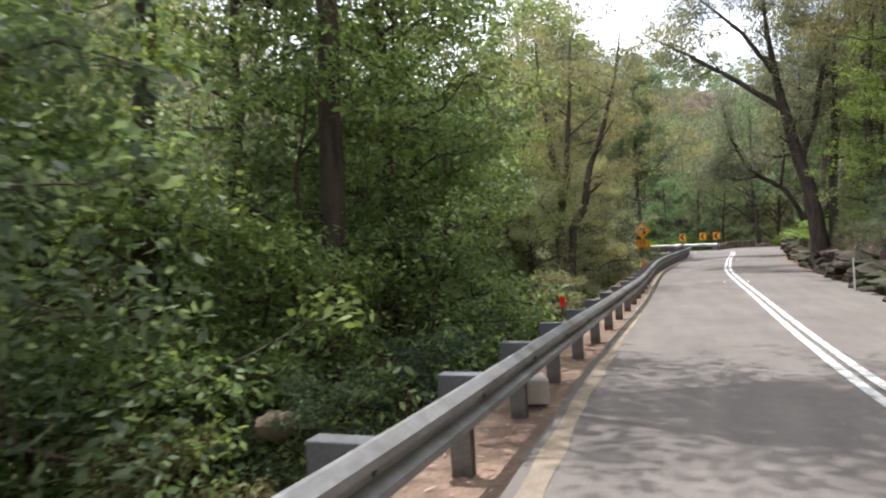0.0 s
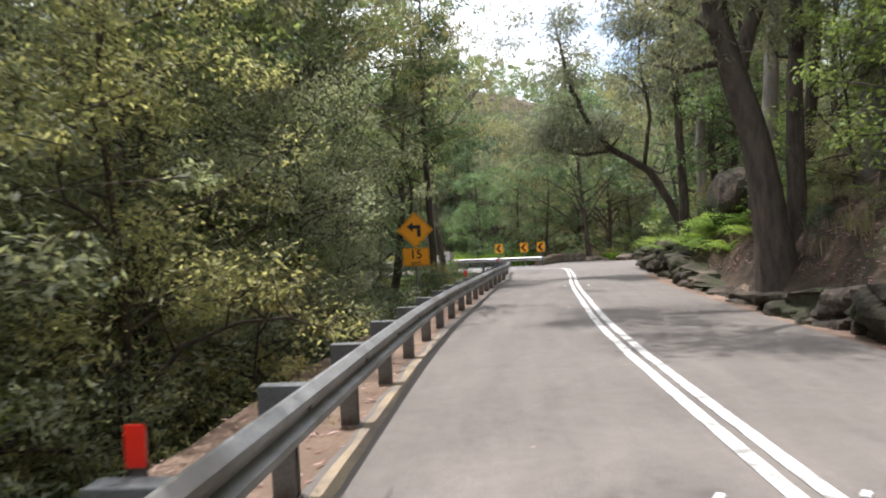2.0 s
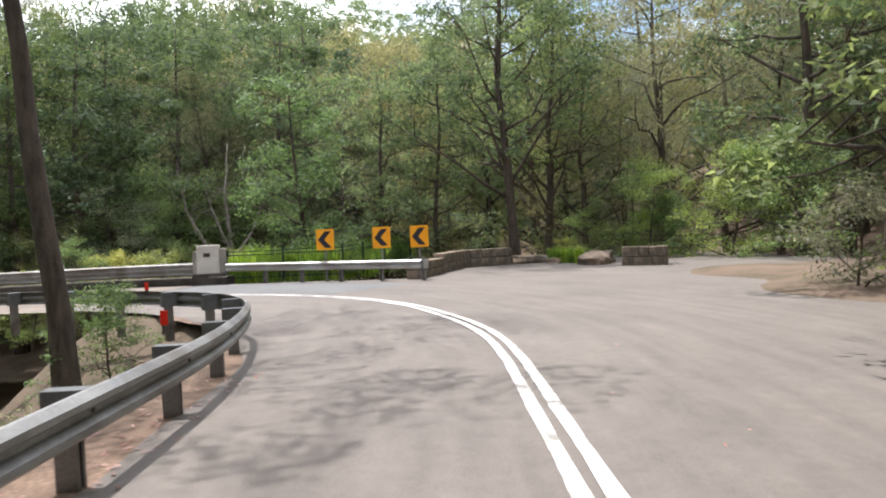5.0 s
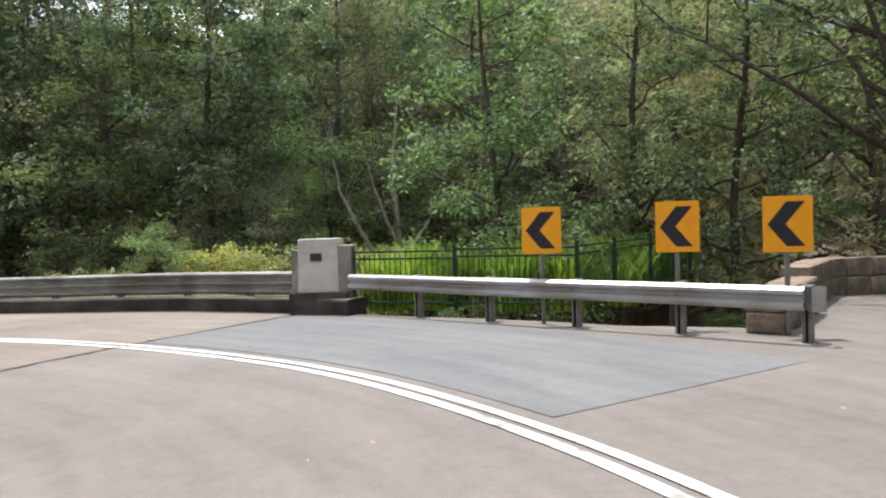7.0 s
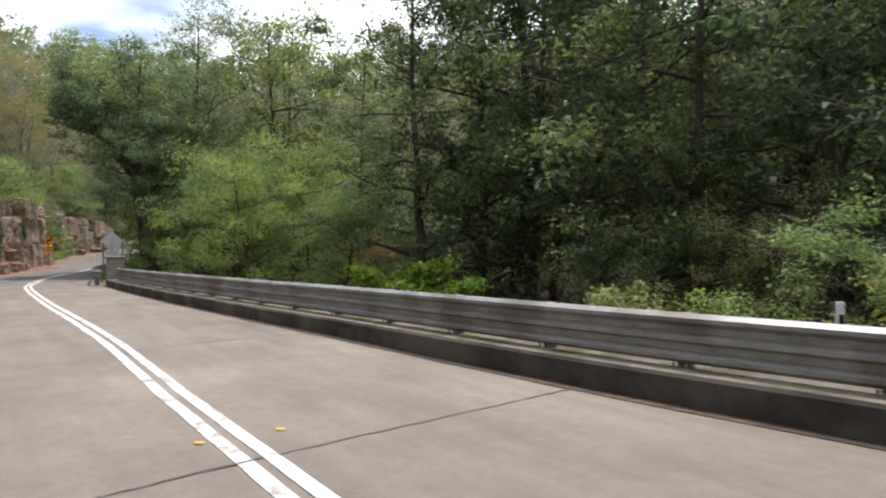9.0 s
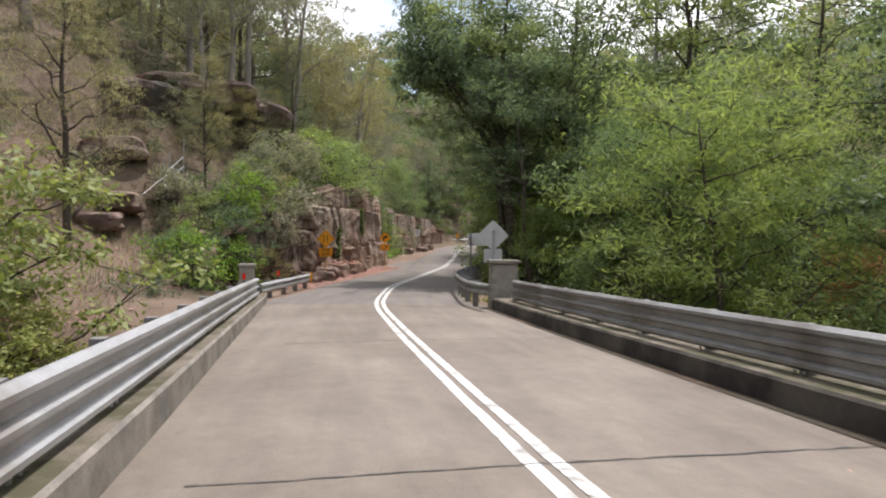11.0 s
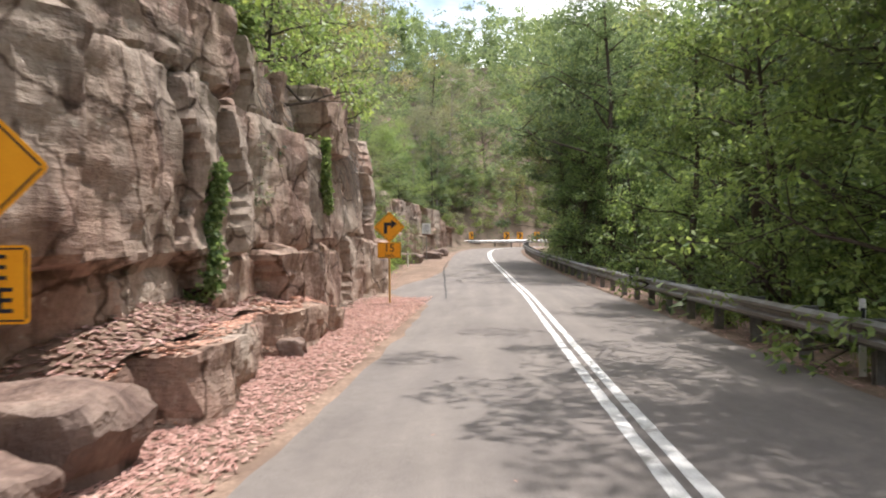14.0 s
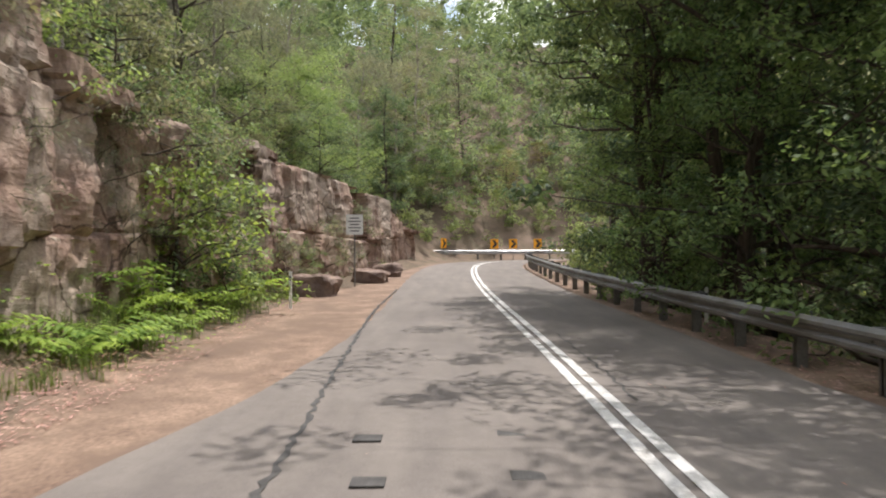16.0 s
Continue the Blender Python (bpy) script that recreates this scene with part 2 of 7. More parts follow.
BARK = surface("bark", [(0.3, (0.04, 0.032, 0.026)), (0.7, (0.12, 0.094, 0.075))], 3.0, 0.95, fine=35, bump=0.9, depth=0.03, stretch=(2.5, 2.5, 0.5))
BARK_PALE = surface("pale_bark", [(0.3, (0.15, 0.13, 0.11)), (0.7, (0.34, 0.3, 0.26))], 2.5, 0.9, fine=30, bump=0.6, depth=0.02, stretch=(2, 2, 0.5))
DEADWOOD = surface("dead_wood", [(0.3, (0.16, 0.135, 0.115)), (0.7, (0.34, 0.3, 0.27))], 4.0, 0.9, fine=30, bump=0.5, depth=0.01)
LEAF_MID = leafy("leaf_mid", (0.076, 0.115, 0.070), (0.254, 0.323, 0.179), 0.6)
LEAF_DARK = leafy("leaf_dark", (0.052, 0.086, 0.065), (0.168, 0.234, 0.154), 0.6)
LEAF_OLIVE = leafy("leaf_olive", (0.131, 0.138, 0.100), (0.331, 0.326, 0.220), 0.6)
LEAF_GREY = leafy("leaf_grey", (0.127, 0.135, 0.106), (0.330, 0.334, 0.264), 0.6)
LEAF_BRIGHT = leafy("leaf_bright", (0.104, 0.198, 0.028), (0.325, 0.469, 0.078), 0.5, 0.45)
LEAF_YELLOW = leafy("leaf_yellow", (0.175, 0.215, 0.06), (0.4, 0.42, 0.15), 0.55, 0.4)
LEAF_BROWN = leafy("leaf_dry", (0.325, 0.161, 0.078), (0.598, 0.346, 0.187), 0.7, 0.3)
FERN = leafy("fern_frond", (0.117, 0.210, 0.031), (0.338, 0.469, 0.109), 0.55, 0.45)
GRASS = leafy("grass_blade", (0.08, 0.125, 0.035), (0.22, 0.27, 0.095), 0.6, 0.4)
LITTER = leafy("leaf_litter", (0.34, 0.17, 0.135), (0.62, 0.39, 0.325), 0.85, 0.1)
SOIL = surface("forest_soil", [(0.3, (0.07, 0.055, 0.036)), (0.5, (0.125, 0.092, 0.064)), (0.72, (0.058, 0.06, 0.03))], 0.8, 0.95, fine=14, bump=0.9, depth=0.05, stain=(0.175, 0.125, 0.092), stain_scale=0.3, spots=0.45)
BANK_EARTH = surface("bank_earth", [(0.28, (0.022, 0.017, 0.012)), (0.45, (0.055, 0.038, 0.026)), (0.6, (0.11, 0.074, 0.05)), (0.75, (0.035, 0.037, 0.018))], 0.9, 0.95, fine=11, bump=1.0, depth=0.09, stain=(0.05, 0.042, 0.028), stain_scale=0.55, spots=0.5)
VERGE = surface("verge_dirt", [(0.3, (0.15, 0.1, 0.072)), (0.7, (0.285, 0.2, 0.145))], 1.6, 0.95, fine=22, bump=0.8, depth=0.02, stain=(0.16, 0.11, 0.08), stain_scale=0.9, spots=0.4)
ROCK = surface("sandstone", [(0.25, (0.042, 0.03, 0.025)), (0.42, (0.155, 0.104, 0.083)), (0.58, (0.275, 0.2, 0.158)), (0.75, (0.4, 0.33, 0.265))], 0.6, 0.92, fine=9, bump=1.0, depth=0.12, stain=(0.12, 0.085, 0.072), stain_scale=0.45, stretch=(1.6, 1.6, 0.55), spots=0.35)
ROCK_FACE = cliff_surface("cliff_sandstone")
ROCK_LICHEN = cliff_surface("dark_lichened_sandstone", 0.5)
ROCK_DARK = surface("dark_sandstone", [(0.25, (0.025, 0.019, 0.016)), (0.5, (0.098, 0.069, 0.053)), (0.75, (0.21, 0.155, 0.115))], 0.9, 0.92, fine=9, bump=1.0, depth=0.12, stain=(0.055, 0.05, 0.04), stain_scale=0.6, stretch=(1.5, 1.5, 0.6), spots=0.4)
ROCK_MOSS = surface("mossy_rock", [(0.25, (0.018, 0.015, 0.013)), (0.45, (0.05, 0.04, 0.031)), (0.6, (0.1, 0.078, 0.058)), (0.78, (0.2, 0.15, 0.112))], 1.1, 0.95, fine=12, bump=1.0, depth=0.1, stain=(0.045, 0.05, 0.025), stain_scale=0.8, stretch=(1.6, 1.6, 0.7), spots=0.45)
# Worn, mossy top of the kerb, toned as the sun lights it.
KERB_TOP = surface("worn_lit_kerb_top", [(0.3, (0.1, 0.085, 0.066)), (0.6, (0.2, 0.17, 0.135)), (0.75, (0.09, 0.1, 0.04))], 2.6, 0.92, fine=45, bump=0.6, depth=0.008, stain=(0.075, 0.07, 0.04), stain_scale=1.4, spots=0.4)
STONE_BLOCK = surface("cut_sandstone", [(0.3, (0.16, 0.115, 0.085)), (0.7, (0.36, 0.29, 0.22))], 1.3, 0.92, fine=18, bump=0.7, depth=0.02, stain=(0.1, 0.085, 0.065), stain_scale=1.0, spots=0.35)
TAR = surface("tar_seal", [(0.3, (0.04, 0.038, 0.036)), (0.7, (0.085, 0.08, 0.075))], 4.0, 0.7, fine=60, bump=0.3, depth=0.003)
STEEL_BLOCK = surface("zinc_block", [(0.3, (0.1, 0.105, 0.105)), (0.7, (0.17, 0.175, 0.175))], 3.0, 0.65, 0.2, fine=40, bump=0.1, depth=0.002)
TEXT_GREY = surface("faded_black_print", [(0.3, (0.08, 0.08, 0.085)), (0.7, (0.16, 0.16, 0.165))], 4.0, 0.6, fine=60, bump=0.02, depth=0.001)
LEAF_WATTLE = leafy("leaf_wattle", (0.115, 0.175, 0.07), (0.285, 0.375, 0.165), 0.6)
LEAF_DEEP = leafy("leaf_deep", (0.045, 0.074, 0.042), (0.165, 0.222, 0.112), 0.6, 0.5)
LEAF_PALE = leafy("leaf_pale", (0.17, 0.2, 0.14), (0.42, 0.45, 0.33), 0.55, 0.6)
LEAF_SUN = leafy("leaf_fresh", (0.089, 0.149, 0.063), (0.298, 0.402, 0.168), 0.5, 0.5)
# Darker rail steel: wear, plus the shade on beam faces turned from the sun.
STEEL_WORN_SHADED = surface("worn_shaded_rail_steel", [(0.3, (0.2, 0.198, 0.192)), (0.7, (0.32, 0.315, 0.305))], 2.5, 0.5, 0.5, fine=30, bump=0.1, depth=0.002, stain=(0.16, 0.145, 0.13), stain_scale=0.9, stretch=(1, 1, 4), spots=0.15)

from mathutils.bvhtree import BVHTree


# ---- mesh helpers ----
def mesh_of(name, verts, faces, mat, smooth=False):
    me = bpy.data.meshes.new(name)
    me.from_pydata([tuple(map(float, v)) for v in verts], [], [tuple(map(int, f)) for f in faces])
    me.materials.append(mat)
    if smooth:
        me.shade_smooth()
    me.update()
    return me


def part(name, data, mat, parent, label=""):
    """Link a bmesh, (verts, faces) or mesh as one object under parent."""
    if isinstance(data, bmesh.types.BMesh):
        me = bpy.data.meshes.new(name)
        bmesh.ops.recalc_face_normals(data, faces=data.faces)
        data.to_mesh(me)
        data.free()
        me.materials.append(mat)
    elif isinstance(data, bpy.types.Mesh):
        me = data
    else:
        me = mesh_of(name, data[0], data[1], mat)
    ob = new(name, me)
    if parent is not None:
        ob.parent = parent
    return tagged(ob, label) if label else ob


def thing(name, m, label, category, group="", kind=""):
    ob = new(name)
    ob.empty_display_size = 0.2
    ob.matrix_basis = m
    return tagged(ob, label, category, group, kind)


def box(size, at=(0, 0, 0), bevel=0.0, taper=1.0, turn=None):
    bm = bmesh.new()
    bmesh.ops.create_cube(bm, size=1.0)
    for v in bm.verts:
        f = taper if v.co.z > 0 else 1.0
        v.co = Vector((v.co.x * size[0] * f, v.co.y * size[1] * f, v.co.z * size[2]))
    if bevel:
        bmesh.ops.bevel(bm, geom=list(bm.edges), offset=bevel, segments=2, affect="EDGES", profile=0.6)
    if turn is not None:
        bmesh.ops.transform(bm, matrix=turn, verts=bm.verts)
    bmesh.ops.translate(bm, verts=bm.verts, vec=at)
    return bm


def cylinder(r, h, at=(0, 0, 0), n=12, r2=None):
    bm = bmesh.new()
    bmesh.ops.create_cone(bm, cap_ends=True, segments=n, radius1=r, radius2=r if r2 is None else r2, depth=h)
    bmesh.ops.translate(bm, verts=bm.verts, vec=(at[0], at[1], at[2] + h / 2))
    return bm


def slab(outline, thick, bevel=0.0):
    """An outline in x, z, extruded along y from 0 to thick."""
    bm = bmesh.new()
    a = [bm.verts.new((x, 0, z)) for x, z in outline]
    f = bm.faces.new(a)
    r = bmesh.ops.extrude_face_region(bm, geom=[f])
    bmesh.ops.translate(bm, verts=[v for v in r["geom"] if isinstance(v, bmesh.types.BMVert)], vec=(0, thick, 0))
    return bm


def tube(points, radii, n=6):
    """A tapered tube along points."""
    pts = np.array(points, float)
    k = len(pts)
    tan = np.gradient(pts, axis=0)
    tan /= np.linalg.norm(tan, axis=1)[:, None] + 1e-9
    ref = np.where(np.abs(tan[:, 2:3]) > 0.9, np.array([[1.0, 0, 0]]), np.array([[0, 0, 1.0]]))
    u = np.cross(tan, ref)
    u /= np.linalg.norm(u, axis=1)[:, None] + 1e-9
    v = np.cross(tan, u)
    a = np.linspace(0, 2 * np.pi, n, endpoint=False)
    ring = pts[:, None] + np.array(radii)[:, None, None] * (np.cos(a)[None, :, None] * u[:, None] + np.sin(a)[None, :, None] * v[:, None])
    faces = []
    for i in range(k - 1):
        for j in range(n):
            faces.append((i * n + j, i * n + (j + 1) % n, (i + 1) * n + (j + 1) % n, (i + 1) * n + j))
    faces.append(tuple(range(n))[::-1])
    faces.append(tuple((k - 1) * n + j for j in range(n)))
    return ring.reshape(-1, 3), faces


def joined(pieces):
    vs, fs, o = [], [], 0
    for v, f in pieces:
        vs.append(np.asarray(v, float))
        fs += [tuple(i + o for i in q) for q in f]
        o += len(v)
    return np.concatenate(vs), fs


def sweep(path, profile, closed=True, up=(0, 0, 1)):
    """A profile of (to the right, up) swept along a level-ish path."""
    p = np.array(path, float)
    t = np.gradient(p, axis=0)
    t[:, 2] = 0
    t /= np.linalg.norm(t, axis=1)[:, None]
    r = np.stack([t[:, 1], -t[:, 0], np.zeros(len(p))], 1)
    pr = np.array(profile, float)
    v = p[:, None] + r[:, None] * pr[None, :, 0:1] + np.array([0, 0, 1.0])[None, None] * pr[None, :, 1:2]
    n, k = len(pr), len(p)
    faces = []
    for i in range(k - 1):
        for j in range(n if closed else n - 1):
            faces.append((i * n + j, i * n + (j + 1) % n, (i + 1) * n + (j + 1) % n, (i + 1) * n + j))
    if closed:
        faces.append(tuple(range(n))[::-1])
        faces.append(tuple((k - 1) * n + j for j in range(n)))
    return v.reshape(-1, 3), faces


def smooth_line(pts, step):
    """Points at even steps along a Catmull-Rom line."""
    p = np.array(pts, float)
    e = np.vstack([2 * p[0] - p[1], p, 2 * p[-1] - p[-2]])
    out = []
    for i in range(len(p) - 1):
        a, b, c, d = e[i:i + 4]
        for u in np.linspace(0, 1, 24, endpoint=False):
            out.append(0.5 * (2 * b + (c - a) * u + (2 * a - 5 * b + 4 * c - d) * u * u + (3 * b - a - 3 * c + d) * u ** 3))
    out.append(p[-1])
    out = np.array(out)
    s = np.concatenate([[0], np.cumsum(np.linalg.norm(np.diff(out[:, :2], axis=0), axis=1))])
    q = np.linspace(0, s[-1], max(2, int(round(s[-1] / step)) + 1))
    return np.stack([np.interp(q, s, out[:, i]) for i in range(out.shape[1])], 1)


# ---- the road's line and the lie of the land ----
K = 15.0 / 14.0
CENTRE = smooth_line([(x * K, y * K, z * K) for x, y, z in (
    (-12, -34, 0.75), (-6.5, -20, 0.5), (0.8, -3, 0.1), (4.3, 7.2, -0.24), (7.9, 17.2, -0.43), (11.6, 27.6, -0.5), (14.5, 34.6, -0.57),
    (17.1, 40.6, -0.62), (19.3, 45.4, -0.65), (21.6, 50.6, -0.68), (23.25, 54.8, -0.75), (23.9, 58.3, -0.85), (23.92, 60.8, -0.9), (23.2, 63.35, -0.93), (21.67, 66.07, -0.97),
    (19.6, 68.2, -1.0), (16.9, 70.1, -1.03), (13.5, 71.7, -1.06), (10.6, 73.05, -1.09), (6.8, 74.9, -1.15), (2.7, 76.75, -1.22), (-2.0, 78.8, -1.3), (-8.8, 81.9, -1.42), (-13.3, 84.1, -1.47), (-17.4, 86.7, -1.5),
    (-20.5, 88.9, -1.52), (-25.2, 92.8, -1.55), (-31.3, 98.0, -1.55), (-36.6, 102.5, -1.53), (-41.1, 106.1, -1.45), (-46.0, 110.0, -1.3), (-54.0, 116.2, -1.0),
    (-60.3, 121.3, -0.68), (-66.5, 126.8, -0.4), (-70.3, 131.0, -0.22), (-72.0, 134.5, -0.1), (-71.5, 138.5, 0.0), (-68, 142.5, 0.1), (-60, 147, 0.4), (-45, 153, 1.0), (-20, 160, 2.0))], 0.5)
_seg = np.linalg.norm(np.diff(CENTRE[:, :2], axis=0), axis=1)
ALONG = np.concatenate([[0], np.cumsum(_seg)])
_t = np.gradient(CENTRE[:, :2], axis=0)
_t /= np.linalg.norm(_t, axis=1)[:, None]
RIGHT = np.stack([_t[:, 1], -_t[:, 0]], 1)


def station(x, y):
    """The distance along the road of the point of its line nearest to (x, y)."""
    return float(ALONG[np.argmin((CENTRE[:, 0] - x * K) ** 2 + (CENTRE[:, 1] - y * K) ** 2)])


S_TURN, S_PLAZA, S_PILLAR, S_BRIDGE, S_BRIDGE_END, S_CLIFF = station(17, 40), station(22.5, 53), station(20.5, 67.5), station(18.5, 69.1), station(-13.1, 84.1), station(-20, 88.5)


def at_station(s, side=0.0, up=0.0):
    i = np.interp(s, ALONG, np.arange(len(ALONG)))
    j = int(min(max(round(i), 0), len(ALONG) - 1))
    c = np.array([np.interp(s, ALONG, CENTRE[:, k]) for k in range(3)])
    return Vector((c[0] + RIGHT[j, 0] * side, c[1] + RIGHT[j, 1] * side, c[2] + up))


DIST = np.array([0, 3.1, 4.2, 5.5, 8, 12, 18, 28, 45, 70, 110, 400])
# height over the road at those distances, by station, on either side
LEFT_LAND = [
    (0, (-.08, -.08, -.1, -.8, -3, -5, -6.5, -6.5, -4, 6, 18, 6)),
    (S_TURN, (-.08, -.08, -.1, -.8, -3, -5, -6.5, -6.5, -4, 6, 18, 6)),
    (S_PLAZA, (-.08, -.08, -.15, -1.0, -3, -5, -6.5, -6.5, -4, 5, 16, 6)),
    (S_BRIDGE - 3, (-.08, -.08, -.15, -1.2, -3.5, -5, -6.5, -6.5, -4, 5, 16, 6)),
    (S_BRIDGE + 3, (-3, -3.2, -3.6, -4, -5, -6, -6.5, -6.5, -4, 5, 16, 6)),
    (S_BRIDGE_END - 4, (-3.5, -3.4, -3.2, -3, -2.5, -1.5, 1, 6, 14, 26, 40, 20)),
    (S_BRIDGE_END - 1, (-.08, -.08, -.1, -.1, .6, 3, 7, 14, 24, 38, 52, 20)),
    (S_CLIFF - 2.5, (-.08, -.1, -.1, -.1, .5, 2.3, 6.5, 13, 24, 38, 50, 20)),
    (S_CLIFF + 2, (-.08, -.1, -.1, -.6, 4.2, 8.5, 13, 20, 31, 42, 50, 20)),
    (S_CLIFF + 19, (-.08, -.1, -.1, -.6, 4.2, 8.5, 13, 20, 31, 42, 50, 20)),
    (S_CLIFF + 24, (-.08, -.1, -.1, -.1, 1.6, 7.5, 12, 20, 31, 42, 50, 20)),
    (S_CLIFF + 29, (-.08, -.1, -.1, -.1, .1, 6, 11, 18, 30, 42, 50, 20)),
    (S_CLIFF + 35, (-.08, -.1, -.1, -.1, -.05, 5.5, 11, 18, 30, 42, 50, 20)),
    (S_CLIFF + 48, (-.08, -.1, -.1, -.1, .1, 4.5, 10, 18, 30, 42, 50, 20)),
    (S_CLIFF + 62, (-.08, -.08, -.05, .3, 2.5, 6.0, 11, 18, 30, 42, 50, 20)),
    (station(-70.3, 131), (-.08, -.08, 0, .3, 2.7, 5.4, 10, 16.5, 27.5, 38, 46, 20)),
    (999, (-.08, -.08, 0, .3, 2.7, 5.4, 10, 16.5, 27.5, 38, 46, 20))]
RIGHT_LAND = [
    (0, (-.08, -.08, -.12, 1.8, 4.3, 7.0, 10, 15, 24, 36, 50, 20)),
    (S_TURN - 12, (-.08, -.08, -.12, 1.8, 4.2, 6.8, 10, 15, 24, 36, 50, 20)),
    (S_TURN + 5, (-.08, -.08, -.1, 1.6, 3.2, 5.0, 7.5, 13, 22, 34, 48, 20)),
    (S_PLAZA, (-.08, -.08, -.12, -.14, -.14, -.14, -.1, 2, 10, 16, 30, 6)),
    (S_PILLAR - 7, (-.08, -.08, -.12, -.14, -.14, -.16, -.3, -1.2, 2, 10, 22, 6)),
    (S_PILLAR - 2, (-.08, -.08, -.1, -.3, -1.2, -3, -4.5, -4.5, 0, 8, 20, 6)),
    (S_BRIDGE + 3, (-3, -3.2, -3.6, -4, -5, -6, -6.5, -6, -2, 6, 18, 6)),
    (S_BRIDGE_END - 4, (-3.5, -3.5, -3.6, -4, -4.8, -6, -6.5, -6, -2, 6, 18, 6)),
    (S_BRIDGE_END - 1, (-.08, -.08, -.12, -.6, -2.5, -4.6, -6, -6, -2, 6, 18, 6)),
    (S_CLIFF + 60, (-.08, -.08, -.12, -.8, -2.5, -4.6, -6, -6, -2, 6, 18, 6)),
    (S_CLIFF + 85, (-.08, -.08, -.12, -.8, -2.5, -4.6, -6, -5, 0, 6, 18, 6)),
    (999, (-.08, -.08, -.12, -.8, -2.5, -4.6, -6, -5, 0, 6, 18, 6))]


def land(x, y):
    """Height of the ground at arrays x, y."""
    x, y = np.asarray(x, float).ravel(), np.asarray(y, float).ravel()
    out = np.empty(len(x))
    sl, sr = np.array([q[0] for q in LEFT_LAND]), np.array([q[0] for q in RIGHT_LAND])
    tl, tr = np.array([q[1] for q in LEFT_LAND]), np.array([q[1] for q in RIGHT_LAND])
    for a in range(0, len(x), 4000):
        px, py = x[a:a + 4000], y[a:a + 4000]
        d2 = (px[:, None] - CENTRE[None, :, 0]) ** 2 + (py[:, None] - CENTRE[None, :, 1]) ** 2
        i = d2.argmin(1)
        d = np.sqrt(d2[np.arange(len(px)), i])
        side = (px - CENTRE[i, 0]) * RIGHT[i, 0] + (py - CENTRE[i, 1]) * RIGHT[i, 1]
        k = np.interp(d, DIST, np.arange(len(DIST)))
        k0 = np.minimum(k.astype(int), len(DIST) - 2)
        fr = (k - k0)[:, None]
        for tab, ss, sel in ((tl, sl, side < 0), (tr, sr, side >= 0)):
            if not sel.any():
                continue
            s = ALONG[i[sel]]
            q = np.interp(s, ss, np.arange(len(ss)))
            q0 = np.minimum(q.astype(int), len(ss) - 2)
            f = q - q0
            lo = tab[q0, k0[sel]] * (1 - fr[sel, 0]) + tab[q0, k0[sel] + 1] * fr[sel, 0]
            hi = tab[q0 + 1, k0[sel]] * (1 - fr[sel, 0]) + tab[q0 + 1, k0[sel] + 1] * fr[sel, 0]
            out[a + np.nonzero(sel)[0]] = CENTRE[i[sel], 2] + lo * (1 - f) + hi * f
    return out


def axis(lo, hi, step, reach):
    core = np.arange(lo, hi + 0.01, step)
    grow = step * np.cumsum(1.22 ** np.arange(1, 40))
    grow = grow[grow < reach]
    return np.concatenate([lo - grow[::-1], core, hi + grow])


GX, GY = axis(-105, 75, 1.0, 1500), axis(-40, 185, 1.0, 1500)
_mx, _my = np.meshgrid(GX, GY)
GZ = land(_mx, _my).reshape(_mx.shape)


def road_distance(x, y):
    x, y = np.asarray(x, float).ravel(), np.asarray(y, float).ravel()
    out = np.empty(len(x))
    for a in range(0, len(x), 4000):
        out[a:a + 4000] = np.sqrt(((x[a:a + 4000, None] - CENTRE[None, :, 0]) ** 2 + (y[a:a + 4000, None] - CENTRE[None, :, 1]) ** 2).min(1))
    return out


_rd = road_distance(_mx, _my).reshape(_mx.shape)
_keep = np.clip((_rd - 5.0) / 6.0, 0, 1)
for _ in range(10):
    _b = GZ.copy()
    _b[1:-1, 1:-1] = (GZ[1:-1, 1:-1] * 2 + GZ[:-2, 1:-1] + GZ[2:, 1:-1] + GZ[1:-1, :-2] + GZ[1:-1, 2:]) / 6
    GZ = GZ * (1 - _keep) + _b * _keep
_rough = np.array([[noise.noise((x * 0.23, y * 0.23, 0)) * 0.45 + noise.noise((x * 0.06, y * 0.06, 5)) * 1.6 for x in GX] for y in GY])
GZ += _rough * np.clip((_rd - 6.0) / 10.0, 0, 1)


def ground_z(x, y):
    i = np.clip(np.searchsorted(GX, x) - 1, 0, len(GX) - 2)
    j = np.clip(np.searchsorted(GY, y) - 1, 0, len(GY) - 2)
    u, v = (x - GX[i]) / (GX[i + 1] - GX[i]), (y - GY[j]) / (GY[j + 1] - GY[j])
    return float((GZ[j, i] * (1 - u) + GZ[j, i + 1] * u) * (1 - v) + (GZ[j + 1, i] * (1 - u) + GZ[j + 1, i + 1] * u) * v)


_n = len(GX)
_faces = [(j * _n + i, j * _n + i + 1, (j + 1) * _n + i + 1, (j + 1) * _n + i) for j in range(len(GY) - 1) for i in range(_n - 1)]
ground = new("ground", mesh_of("ground", np.stack([_mx.ravel(), _my.ravel(), GZ.ravel()], 1), _faces, SOIL, True))
tagged(ground, "forest floor of brown soil, leaf litter and moss on valley slopes", "ground", kind="structure")

